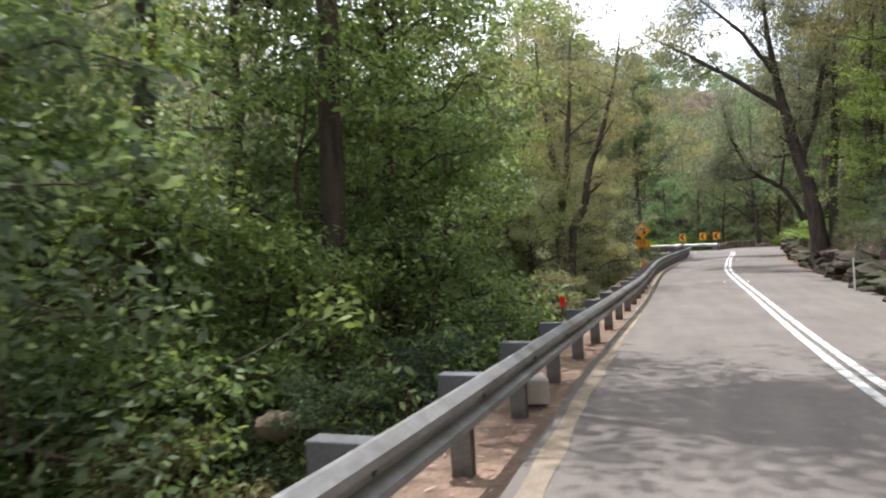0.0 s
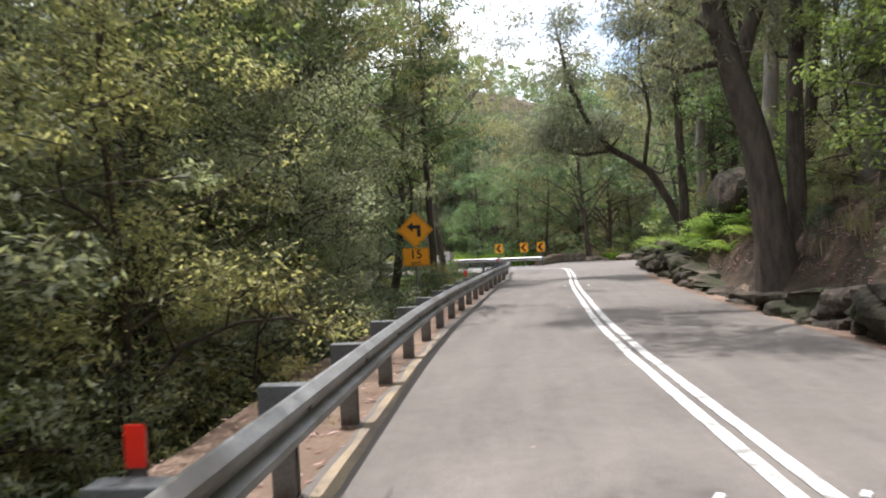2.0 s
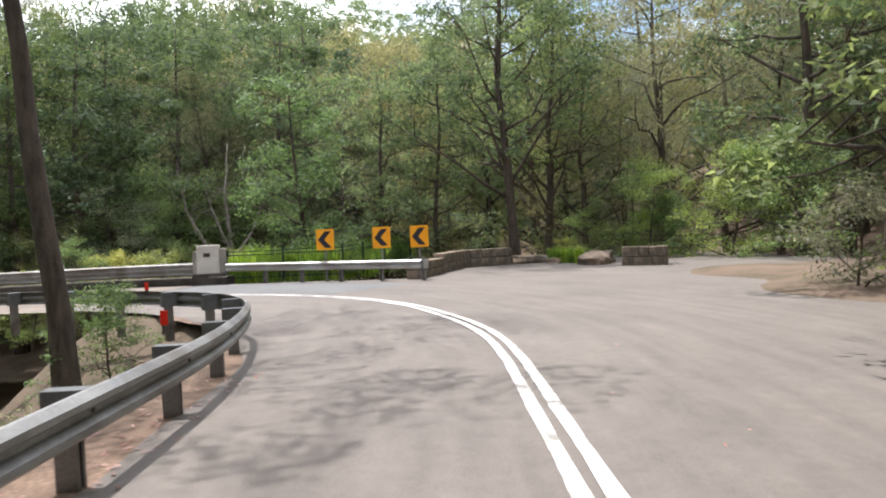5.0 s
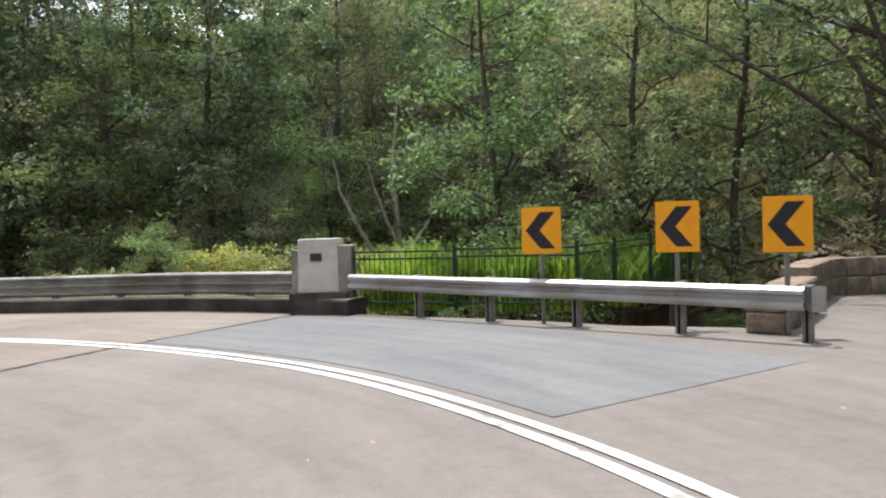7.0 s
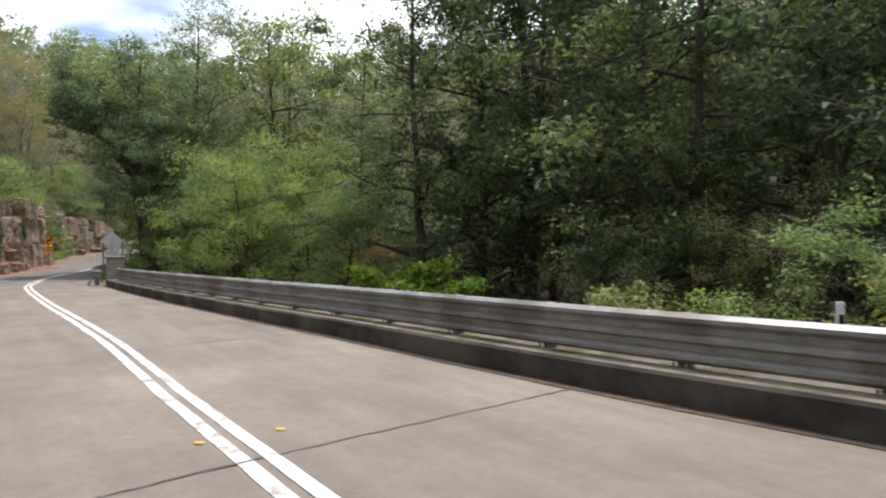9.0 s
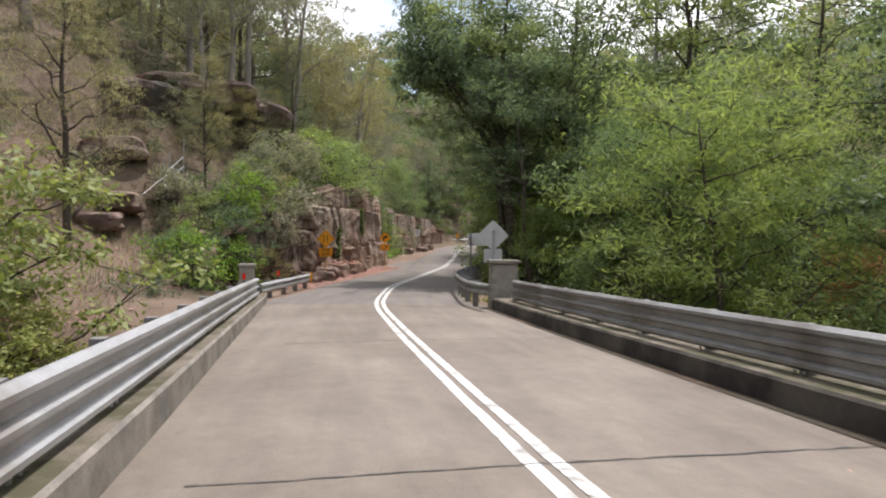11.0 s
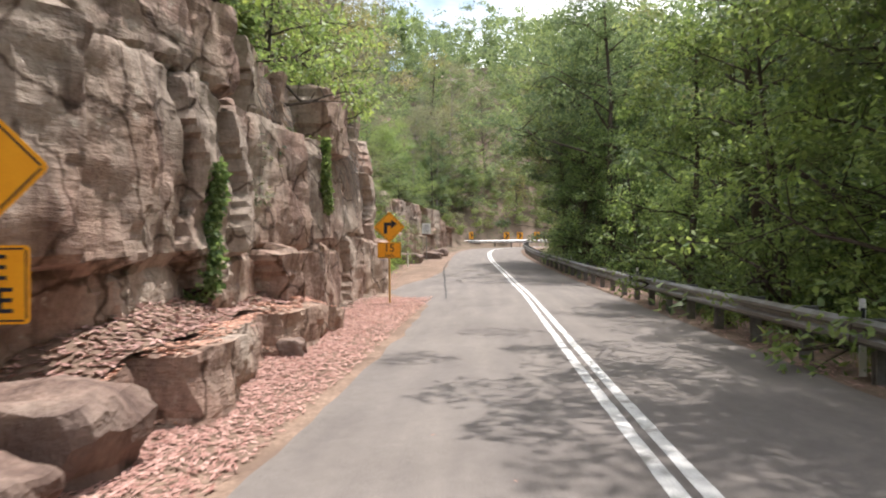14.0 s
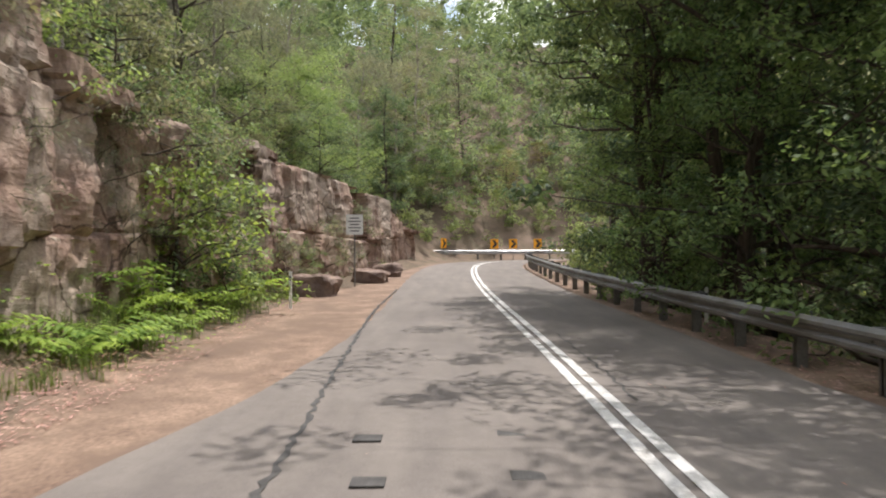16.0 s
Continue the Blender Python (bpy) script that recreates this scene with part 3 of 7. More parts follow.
# ---- road ----
def strip(name, s0, s1, left, right, up, mat, step=0.5, cols=7, wobble=0.0):
    """A band of the road between two side distances, as numbers or tables by station."""
    n = max(2, int((s1 - s0) / step) + 1)
    vs, fs = [], []
    for a, s in enumerate(np.linspace(s0, s1, n)):
        l = np.interp(s, *zip(*left)) if isinstance(left, (list, tuple)) else left
        r = np.interp(s, *zip(*right)) if isinstance(right, (list, tuple)) else right
        wl_ = wobble * noise.noise((s * 0.9, 0, 3)) + 0.5 * wobble * noise.noise((s * 3.1, 0, 3))
        wr_ = wobble * noise.noise((s * 0.9, 7, 3)) + 0.5 * wobble * noise.noise((s * 3.1, 7, 3))
        for c in range(cols):
            d = l + wl_ + (r + wr_ - l - wl_) * c / (cols - 1)
            vs.append(at_station(s, d, up - 0.012 * min(abs(d), 4.0)))
    for a in range(n - 1):
        for c in range(cols - 1):
            i = a * cols + c
            fs.append((i, i + 1, i + cols + 1, i + cols))
    me = mesh_of(name, vs, fs, mat)
    uv = me.uv_layers.new(name="lane")
    ss = np.linspace(s0, s1, n)
    for lp in me.loops:
        a, c = divmod(lp.vertex_index, cols)
        i = int(np.argmin(abs(ALONG - ss[a])))
        q = me.vertices[lp.vertex_index].co
        uv.data[lp.index].uv = (ss[a], (q.x - CENTRE[i, 0]) * RIGHT[i, 0] + (q.y - CENTRE[i, 1]) * RIGHT[i, 1])
    return new(name, me)


END = float(ALONG[-1])
WIDTH_R = [(0, 2.9), (S_TURN + 6, 3.0), (S_PLAZA - 2, 7.0), (S_PLAZA + 1, 16), (station(24, 60), 16.0), (station(23.6, 62.6), 8.0), (S_PILLAR - 2, 5.0), (S_PILLAR + 1, 4.4)]
WIDTH_L = [(0, -3.1), (station(4.3, 7.2), -3.05), (S_TURN, -3.0), (station(22.8, 53.5), -3.4), (station(24, 58), -4.1), (station(23.6, 62.5), -4.3), (S_PILLAR, -3.6), (S_PILLAR + 2, -3.2)]
tagged(strip("road_approach", 0, S_BRIDGE, WIDTH_L, WIDTH_R, 0.0, ASPHALT, cols=13, wobble=0.08), "sun-bleached grey asphalt road through the forest", "road", kind="structure")
tagged(strip("road_bridge", S_BRIDGE + 0.02, S_BRIDGE_END, -3.4, [(S_BRIDGE, 4.2), (station(14.6, 71.2), 4.05), (station(9.1, 73.8), 3.5), (station(5, 75.7), 3.15), (999, 3.1)], 0.004, CONCRETE_DECK, cols=9), "worn concrete bridge deck with cracked joints", "bridge deck", kind="structure")
tagged(strip("road_beyond", S_BRIDGE_END + 0.02, END, [(0, -3.6), (S_BRIDGE_END + 1, -3.5), (S_BRIDGE_END + 6, -2.95), (S_CLIFF + 14, -2.8), (S_CLIFF + 20, -2.9), (S_CLIFF + 25, -4.7), (S_CLIFF + 29, -4.5), (S_CLIFF + 33, -3.7), (S_CLIFF + 38, -3.2), (S_CLIFF + 43, -3.0), (S_CLIFF + 54, -2.9)], 2.75, 0.0, ASPHALT, cols=9, wobble=0.08), "grey asphalt road below the sandstone cliff", "road", kind="structure")


def plaza(outline):
    """The flat asphalt apron beyond the bend, as a fine sheet inside an outline."""
    o = np.array(outline) * K
    vs, fs, ids = [], [], {}
    for gx in np.arange(o[:, 0].min(), o[:, 0].max(), .6):
        for gy in np.arange(o[:, 1].min(), o[:, 1].max(), .6):
            cx, cy, inside = gx + .3, gy + .3, False
            for (ax, ay), (bx, by) in zip(o, np.roll(o, -1, axis=0)):
                if (ay > cy) != (by > cy) and cx < (bx - ax) * (cy - ay) / (by - ay) + ax:
                    inside = not inside
            if not inside:
                continue
            quad = []
            for x, y in ((gx, gy), (gx + .6, gy), (gx + .6, gy + .6), (gx, gy + .6)):
                k = (round(x, 2), round(y, 2))
                if k not in ids:
                    i = int(np.argmin((CENTRE[:, 0] - x) ** 2 + (CENTRE[:, 1] - y) ** 2))
                    ids[k] = len(vs)
                    vs.append((x, y, CENTRE[i, 2] - .056))
                quad.append(ids[k])
            fs.append(quad)
    me = mesh_of("plaza", vs, fs, ASPHALT)
    uv = me.uv_layers.new(name="lane")
    for lp in me.loops:
        q = me.vertices[lp.vertex_index].co
        uv.data[lp.index].uv = (q.y, q.x)
    return tagged(new("plaza", me), "pale asphalt apron of the parking area beyond the bend", "parking area", kind="structure")


plaza([(25.5, 63), (26.6, 66.6), (28.4, 69.6), (30.4, 71.0), (32.8, 70.9), (34.0, 74), (36.5, 76), (40, 74), (42, 68), (40, 60), (35, 54), (29, 53), (26, 57)])


def band_of(name, s0, s1, a, b, up, mat, label, wobble=0.25):
    return tagged(strip(name, s0, s1, a, b, up, mat, cols=4, wobble=wobble), label, "verge", kind="structure")


band_of("verge_left", 0, S_PILLAR - 4, -4.4, [(0, -2.8), (S_TURN, -2.8), (S_PLAZA, -3.2), (station(24, 58), -4.0)], -0.012, VERGE, "dusty reddish gravel verge under the guardrail", 0.1)
band_of("verge_right", 0, S_TURN + 8, 2.8, 5.0, -0.012, VERGE, "leaf-strewn dirt verge below the rock cutting", 0.2)
band_of("verge_cliff", S_BRIDGE_END - 1.6, END, [(0, -4.3), (S_CLIFF - 1, -4.4), (S_CLIFF + 2, -5.9), (S_CLIFF + 17, -6.2), (S_CLIFF + 21, -6.8), (S_CLIFF + 28, -9.0), (S_CLIFF + 48, -8.6), (S_CLIFF + 58, -4.6)], -2.6, -0.012, VERGE, "dirt verge with fallen leaves at the foot of the cliff", 0.2)
band_of("verge_far_right", S_BRIDGE_END - 1.6, END, 2.6, 4.2, -0.012, VERGE, "narrow dirt verge beside the guardrail", 0.1)

for side in (-0.1, 0.1):
    q = strip("centre_line", 0, END, side - 0.06, side + 0.06, 0.008, LINE, step=0.25, cols=2, wobble=0.012)
    tagged(q, "worn white centre line painted on the road", "road marking", "double centre line", "structure")

tagged(strip("edge_line", 6, station(12.2, 29), -2.96, [(6, -2.78), (station(10, 24), -2.8), (station(12.2, 29), -2.9)], 0.006, LINE_YELLOW, step=0.2, cols=3, wobble=0.05), "dusty worn yellow edge line", "road marking", kind="structure")
tagged(strip("road_patch", station(22.9, 63.8), S_BRIDGE - 0.03, 0.35, [(0, 4.6), (S_BRIDGE, 4.0)], 0.006, ASPHALT_NEW, cols=5, wobble=0.02), "bluish newer asphalt patch before the bridge", "road", kind="structure")


def ribbon(name, pts, width, up, mat, label, category="road mark", jag=0.05, seed=0):
    """A thin uneven strip lying on the road along plan points."""
    r = random.Random(seed)
    line = smooth_line([(x * K, y * K) for x, y in pts], 0.12)
    t = np.gradient(line, axis=0)
    t /= np.linalg.norm(t, axis=1)[:, None] + 1e-9
    vs = []
    for (x, y), (a, b) in zip(line, t):
        o, w_ = r.uniform(-jag, jag), width * r.uniform(.4, 1.2)
        i = int(np.argmin((CENTRE[:, 0] - x) ** 2 + (CENTRE[:, 1] - y) ** 2))
        d = math.hypot(CENTRE[i, 0] - x, CENTRE[i, 1] - y)
        z = CENTRE[i, 2] - 0.012 * d + up
        vs += [(x - b * (o - w_), y + a * (o - w_), z), (x - b * (o + w_), y + a * (o + w_), z)]
    fs = [(2 * k, 2 * k + 2, 2 * k + 3, 2 * k + 1) for k in range(len(line) - 1)]
    return tagged(new(name, mesh_of(name, vs, fs, mat)), label, category, kind="structure")


_cracks = [[(-20.1, 87.1), (-18.7, 86.3), (-17.8, 85.5), (-17.4, 85.2), (-16.8, 85.0), (-16.2, 84.3)], [(-17.9, 85.0), (-17.7, 85.5), (-17.2, 85.4), (-17.1, 85.7), (-17.3, 86.3)],
           [(-19.3, 86.1), (-18.6, 86.4), (-18.0, 86.1), (-17.6, 85.2)], [(-18.9, 86.6), (-18.2, 85.6), (-17.3, 84.9)],
           [(-18.4, 89.4), (-17.1, 88.6), (-16.4, 88.0), (-15.9, 87.4), (-15.0, 86.9), (-14.3, 86.2)], [(-17.6, 87.9), (-17.0, 88.3), (-16.2, 88.2)], [(-20.4, 90.4), (-19.2, 90.2), (-18.3, 89.2)],
           [(-46.6, 111.0), (-44.6, 109.4), (-42.9, 108.0)]]
for k, c in enumerate(_cracks):
    ribbon("road_crack", c, .022, .007, TAR, "dark tar-filled crack in the asphalt", jag=.035, seed=k)
for k, c in enumerate(([(4.7, 73.4), (5.0, 74.3), (5.4, 75.7), (6.0, 77.9), (6.3, 78.5)], [(7.5, 74.6), (7.8, 76.1), (8.3, 77.4)], [(12.2, 70.3), (12.9, 72.6), (13.7, 75.2)], [(-1.6, 76.1), (-0.7, 78.1), (0.4, 80.7)], [(-7.4, 79.0), (-6.6, 80.9), (-5.6, 83.3)])):
    ribbon("deck_joint", c, .014, .01, TAR, "dark joint across the bridge deck", jag=.015, seed=k + 20)
ribbon("deck_edge_joint", [(17.2, 67.5), (18.45, 69.25), (20.4, 72.3)], .03, .012, TAR, "dark seam where asphalt meets the deck", jag=.01, seed=40)
ribbon("deck_edge_joint", [(-15.3, 81.75), (-14.76, 82.18), (-13.46, 83.3), (-11.4, 85.4)], .03, .012, TAR, "dark seam where asphalt meets the deck", jag=.01, seed=41)
ribbon("pull_out_seam", [(-37.2, 99.9), (-39.3, 101.5), (-42.2, 103.6), (-44.2, 105.1), (-46.8, 107.0), (-52, 110.9), (-57, 115)], .035, .007, TAR, "dark seam between lane and pull-out", jag=.03, seed=42)
for x, y in ((-43.53, 105.33), (-42.92, 106.3), (-42.68, 104.79), (-42.12, 105.67)):
    i_ = int(np.argmin((CENTRE[:, 0] - x * K) ** 2 + (CENTRE[:, 1] - y * K) ** 2))
    q = tagged(part("sensor_patch", box((.24, .2, .012), (0, 0, 0), .004), TAR, None), "small dark sealed patch on the lane", "road mark", kind="structure")
    q.matrix_basis = pose(x * K, y * K, CENTRE[i_, 2] - .015, 0, 0, 51)


def road_stud(x, y, mat):
    i = int(np.argmin((CENTRE[:, 0] - x * K) ** 2 + (CENTRE[:, 1] - y * K) ** 2))
    t = tagged(part("road_stud", box((.085, .06, .014), (0, 0, .008), .004, .8), mat, None), "small reflective stud beside the centre line", "road stud", "road studs")
    t.matrix_basis = pose(x * K, y * K, CENTRE[i, 2] + .002, 0, 0, 35)


for x, y, m_ in ((-16.33, 85.66, YELLOW_POST), (-16.05, 86.02, YELLOW_POST), (18.15, 69.05, YELLOW_POST), (18.6, 69.65, YELLOW_POST), (12.1, 72.1, YELLOW_POST), (12.35, 72.65, YELLOW_POST), (9.2, 22.35, WHITE_SIGN), (9.9, 22.1, WHITE_SIGN), (16.3, 39.6, WHITE_SIGN), (17.0, 39.3, WHITE_SIGN)):
    road_stud(x, y, m_)

ribbon("bay_line", [(29.6, 65.5), (30.6, 66.5), (31.6, 67.6), (32.5, 68.6)], .05, .03, LINE_YELLOW, "worn yellow line painted on the parking apron", "road marking", .02, 43)

# ---- rock faces ----
def rock_face(name, base_pts, heights, seed, label, mat, bed=(.5, 1.3), joint=(.9, 2.4), jut=.35, back=.18, bench=None, res=.13, side=1, warp=1.0, cleft=1.0, lump=1.0, facet=0.12):
    """A jointed face of bedded sandstone: base line, its heights, blocks standing proud of one another.
    side 1: the face looks to the right of the line."""
    r = random.Random(seed)
    line = smooth_line([(x * K, y * K) for x, y in base_pts], res)
    n = len(line)
    hs = np.interp(np.linspace(0, 1, n), np.linspace(0, 1, len(heights)), heights)
    t = np.gradient(line, axis=0)
    t /= np.linalg.norm(t, axis=1)[:, None]
    out = np.stack([t[:, 1], -t[:, 0]], 1) * side
    top = float(max(hs))
    beds = [-1.0]
    while beds[-1] < top:
        beds.append(beds[-1] + r.uniform(*bed))
    length = n * res
    cuts = []
    for _ in beds:
        c = [-r.uniform(0, 1.5)]
        while c[-1] < length:
            c.append(c[-1] + r.uniform(*joint))
        cuts.append((c, [r.uniform(-1, 1) * jut for _ in c], [r.uniform(-facet, facet) for _ in c]))
    rows = int((top + .5) / res) + 1
    vs, fs = [], []
    for i in range(n):
        x0, y0 = line[i]
        g = ground_z(x0 + out[i, 0] * .6, y0 + out[i, 1] * .6)
        for k in range(rows + 4):
            f = min(k / rows, 1.0)
            h = -.4 + (hs[i] + .4) * f
            s = i * res + .35 * warp * noise.noise((h * .8, i * res * .2, seed))
            hh = h + warp * (.22 * noise.noise((i * res * .35, 3.0, seed)) + .12 * math.sin(i * res * .25))
            b = max(0, int(np.searchsorted(beds, hh)) - 1)
            c, dj, tl = cuts[b]
            j = max(0, int(np.searchsorted(c, s)) - 1)
            u = min(s - c[j], (c[j + 1] - s) if j + 1 < len(c) else 9)
            w_ = min(hh - beds[b], beds[b + 1] - hh if b + 1 < len(beds) else 9)
            d = dj[j] + tl[j] * (s - c[j]) - cleft * (.16 * math.exp(-(u / .05) ** 2) + .13 * math.exp(-(w_ / .045) ** 2))
            d += lump * .18 * noise.noise((i * res * .9, h * 1.1, seed + 4)) + .07 * noise.noise((i * res * 3.1, h * 3.3, seed)) + .035 * noise.noise((i * res * 8, h * 9, seed))
            d -= back * h
            if bench:
                for s0, s1, bh, bd in bench:
                    if s0 < i * res < s1:
                        e = min(1, (i * res - s0) / .8, (s1 - i * res) / .8)
                        d += bd * e / (1 + math.exp((h - bh) / .07))
            if k > rows:
                d -= (k - rows) * .45 + .25 * noise.noise((i * res * .7, k * .9, seed + 2))
                h += (k - rows) * .12 - .1 * (k - rows) ** 2 + .2 * noise.noise((i * res * 1.1, k * .7, seed + 9))
            vs.append((x0 + out[i, 0] * d, y0 + out[i, 1] * d, g + h))
    m = rows + 4
    for i in range(n - 1):
        for k in range(m - 1):
            q = (i * m + k, (i + 1) * m + k, (i + 1) * m + k + 1, i * m + k + 1)
            fs.append(q if side > 0 else q[::-1])
    me = mesh_of(name, vs, fs, mat, True)
    me.set_sharp_from_angle(angle=radians(20))
    return tagged(new(name, me), label, "rock face", kind="structure")


rock_face("cliff_near", [(-18.5, 79.2), (-20.3, 82.2), (-22.0, 84.2), (-23.4, 85.6), (-24.6, 86.9), (-25.3, 87.5), (-26.8, 87.2)], [-.2, .9, 2.2, 3.2, 3.4, 3.2, 3.0], 3,
          "dark blocky sandstone outcrop at the roadside", ROCK_LICHEN, (1.3, 2.4), (1.0, 2.4), .35, .06, res=.09, cleft=.7, lump=1.3, facet=.25)
CLIFF = rock_face("cliff", [(-25.6, 86.4), (-27.4, 88.2), (-28.8, 89.7), (-30.8, 91.6), (-33.4, 93.6), (-36.4, 96.2), (-38.9, 98.2), (-41.3, 100.0), (-43.6, 100.8), (-46.5, 102.0), (-50.5, 104.2), (-54.5, 107.4), (-58.3, 111.0), (-62.0, 116.0), (-65.5, 119.5), (-70.0, 124.0), (-75.0, 129.0)],
          [4.2, 4.6, 5.4, 5.6, 5.8, 5.6, 5.4, 5.2, 4.4, 4.5, 4.8, 4.2, 4.0, 3.8, 3.2, 2.5, 2.0], 7, "tall cliff of jointed reddish-grey sandstone beside the road", ROCK_FACE, (2.0, 4.4), (.8, 3.2), .34, .05, res=.1, warp=1.6, cleft=.7, lump=.7, facet=.26)
LEDGE = rock_face("ledge", [(-26.6, 89.0), (-28.0, 90.35), (-29.4, 91.3), (-30.2, 91.8), (-31.7, 93.25), (-33.3, 94.5)], [.45, .72, .72, .66, .7, .4], 21, "low sandstone ledge along the foot of the cliff", ROCK_FACE, (.9, 1.4), (1.2, 2.6), .16, .1, res=.09)
rock_face("cutting", [(8.6, 11.0), (10.0, 15.0), (11.6, 19.4), (13.4, 24.0), (15.6, 29.4), (17.3, 33.4), (19.1, 37.4), (20.9, 40.7), (22.3, 43.8), (24.0, 47.4), (25.1, 49.6), (27.5, 51.5), (31.0, 53.0)], [.2, .3, .5, .95, .8, .3, .08, .55, .95, 1.5, 1.5, .9, .3], 12,
          "low dark mossy sandstone cutting with hanging roots", ROCK_MOSS, (.2, .6), (.4, 1.4), .2, .22, side=-1, res=.08, warp=3.0, cleft=.55, lump=1.9, facet=.3)


def boulder(x, y, z, size, seed, label, mat=None, turn=0.0, square=5):
    """A squared, broken block of rock, sunk a little in the ground."""
    r = random.Random(seed)
    bm = bmesh.new()
    bmesh.ops.create_cube(bm, size=1.0)
    bmesh.ops.subdivide_edges(bm, edges=bm.edges, cuts=5, use_grid_fill=True)
    for v in bm.verts:
        p = v.co * 2
        n = (abs(p.x) ** square + abs(p.y) ** square + abs(p.z) ** square) ** (1 / square)
        v.co = p / n * .5
        v.co += Vector([noise.noise(v.co * 2.3 + Vector((seed * 3.7, k * 9.1, 0))) * .14 + noise.noise(v.co * 7 + Vector((seed, k * 5.0, 2))) * .04 for k in range(3)])
        v.co = Vector((v.co.x * size[0], v.co.y * size[1], v.co.z * size[2]))
    ob = part("boulder", bm, mat or ROCK, None)
    ob.data.shade_smooth()
    ob.data.set_sharp_from_angle(angle=radians(16))
    ob.matrix_basis = pose(x * K, y * K, (ground_z(x * K, y * K) if z is None else z) + size[2] * .3, r.uniform(-6, 6), r.uniform(-6, 6), turn)
    return tagged(ob, label, "boulder", "fallen blocks")


for k, (x, y, sx, sy, sz, tn) in enumerate(((-25.2, 88.35, 1.1, .8, .75, 55), (-26.0, 88.9, .6, .5, .5, 40), (-30.4, 92.6, .4, .35, .4, 45),
                                             (-24.0, 87.3, .8, .6, .5, 20), (-57.0, 112.0, 1.6, 1.2, 1.1, 50), (-60.4, 116.2, 1.4, 1.0, .8, 50), (-63.0, 118.7, 1.3, 1.0, .9, 50))):
    boulder(x - .22 if k < 4 else x, y - .3 if k < 4 else y, -1.72 if k < 4 else None, (sx, sy, sz * .8), k + 1, "fallen sandstone block at the foot of the cliff", ROCK, tn)
boulder(-26.95, 88.95, -1.75, (1.2, .9, .8), 77, "fallen sandstone block at the end of the ledge", ROCK, 48)
boulder(22.2, 38.4, 1.5, (2.5, 1.9, 2.0), 31, "big dark rounded boulder on the bank above the cutting", ROCK_MOSS, 20, 2.6)
for k, (x, y, sx, sy, sz) in enumerate(((33.5, 71.0, 1.5, .9, .45), (34.7, 68.0, 2.3, 1.2, .62), (35.4, 69.4, 1.0, .8, .5), (33.9, 69.7, .7, .5, .35))):
    boulder(x, y, -1.1, (sx, sy, sz), 40 + k, "mossy grey rock edging the garden bed", STONE_BLOCK, 40 * k)
for k, (x, y, sx, sy, sz) in enumerate(((-2.3, 3.2, .7, .6, .4), (-1.5, 5.7, .32, .26, .22), (-2.6, 1.4, .9, .7, .5))):
    boulder(x, y, -.15, (sx, sy, sz), 50 + k, "reddish rock beside the verge behind the guardrail", STONE_BLOCK, 70 * k)
tagged(part("kerb_block", box((.4, .3, .26), (.74 * K, 6.5 * K, -.08), .03), CONCRETE_PALE, None), "loose pale concrete block under the guardrail", "concrete block")
def earth_bank(s0, s1):
    """Steep bank of earth, roots and litter behind the broken rock."""
    ss, ds = np.arange(s0, s1, .16), np.concatenate([np.arange(3.8, 6.6, .14), [6.8, 7.1, 7.5, 8.0, 8.6, 9.2, 9.9, 10.6]])
    vs = []
    for s_ in ss:
        for d in ds:
            q = at_station(s_, d)
            lump = .32 * noise.noise((q.x * .7, q.y * .7, 1)) + .16 * noise.noise((q.x * 1.9, q.y * 1.9, 4)) + .15 * abs(noise.noise((q.x * 3.1, q.y * 3.1, 7))) + .09 * noise.noise((q.x * 6.5, q.y * 6.5, 2)) - .12 * max(0, noise.noise((q.x * 1.4, q.y * 1.4, 9)))
            rise = np.interp(d, [3.8, 4.3, 5.1, 6.2, 8.0, 10.6], [-.3, .3, 1.45, 2.2, 3.4, 5.0])
            fade = min(1, (s1 - s_) / 7)
            vs.append((q.x, q.y, q.z + rise * fade - .5 * (1 - fade) + lump * min(1, (d - 3.7) / 1.2)))
    m = len(ds)
    fs = [(i * m + k, i * m + k + 1, (i + 1) * m + k + 1, (i + 1) * m + k) for i in range(len(ss) - 1) for k in range(m - 1)]
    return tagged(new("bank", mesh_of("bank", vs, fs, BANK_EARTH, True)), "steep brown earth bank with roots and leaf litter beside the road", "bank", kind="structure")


BANK = earth_bank(station(4, 7), S_TURN + 11)
BANK_TREE = BVHTree.FromPolygons([v.co for v in BANK.data.vertices], [p.vertices for p in BANK.data.polygons])


def bank_z(x, y):
    """Height of the earth bank, or of the ground off it."""
    hit = BANK_TREE.ray_cast(Vector((x, y, 30)), Vector((0, 0, -1)))
    return max(ground_z(x, y), hit[0].z) if hit[0] is not None else ground_z(x, y)


for k, (x, y, sx, sy, sz) in enumerate(((-24.4, 79.4, 2.0, 1.3, .8), (-23.2, 78.6, 1.6, 1.2, .7), (-26.4, 79.6, 2.4, 1.5, .9), (-23.6, 82.0, 1.1, .8, .6))):
    boulder(x, y, None, (sx, sy, sz), 80 + k, "rough sandstone block on the hillside beside the steps", ROCK, 35 + 25 * k)
# crags in the hill above the cliff
for k, (x, y, sx, sy, sz) in enumerate(((-41, 92.0, 5, 3.5, 2.6), (-52, 101, 5, 4, 2.6), (-60, 108, 5, 4, 2.6), (-29.5, 81.0, 3.5, 2.5, 1.8), (-66, 113, 5, 4, 2.8))):
    boulder(x, y, ground_z(x * K, y * K) - sz * .35, (sx, sy, sz), 60 + k, "weathered sandstone crag jutting from the wooded hillside", ROCK_DARK if k % 2 else ROCK, 50 + 20 * k)

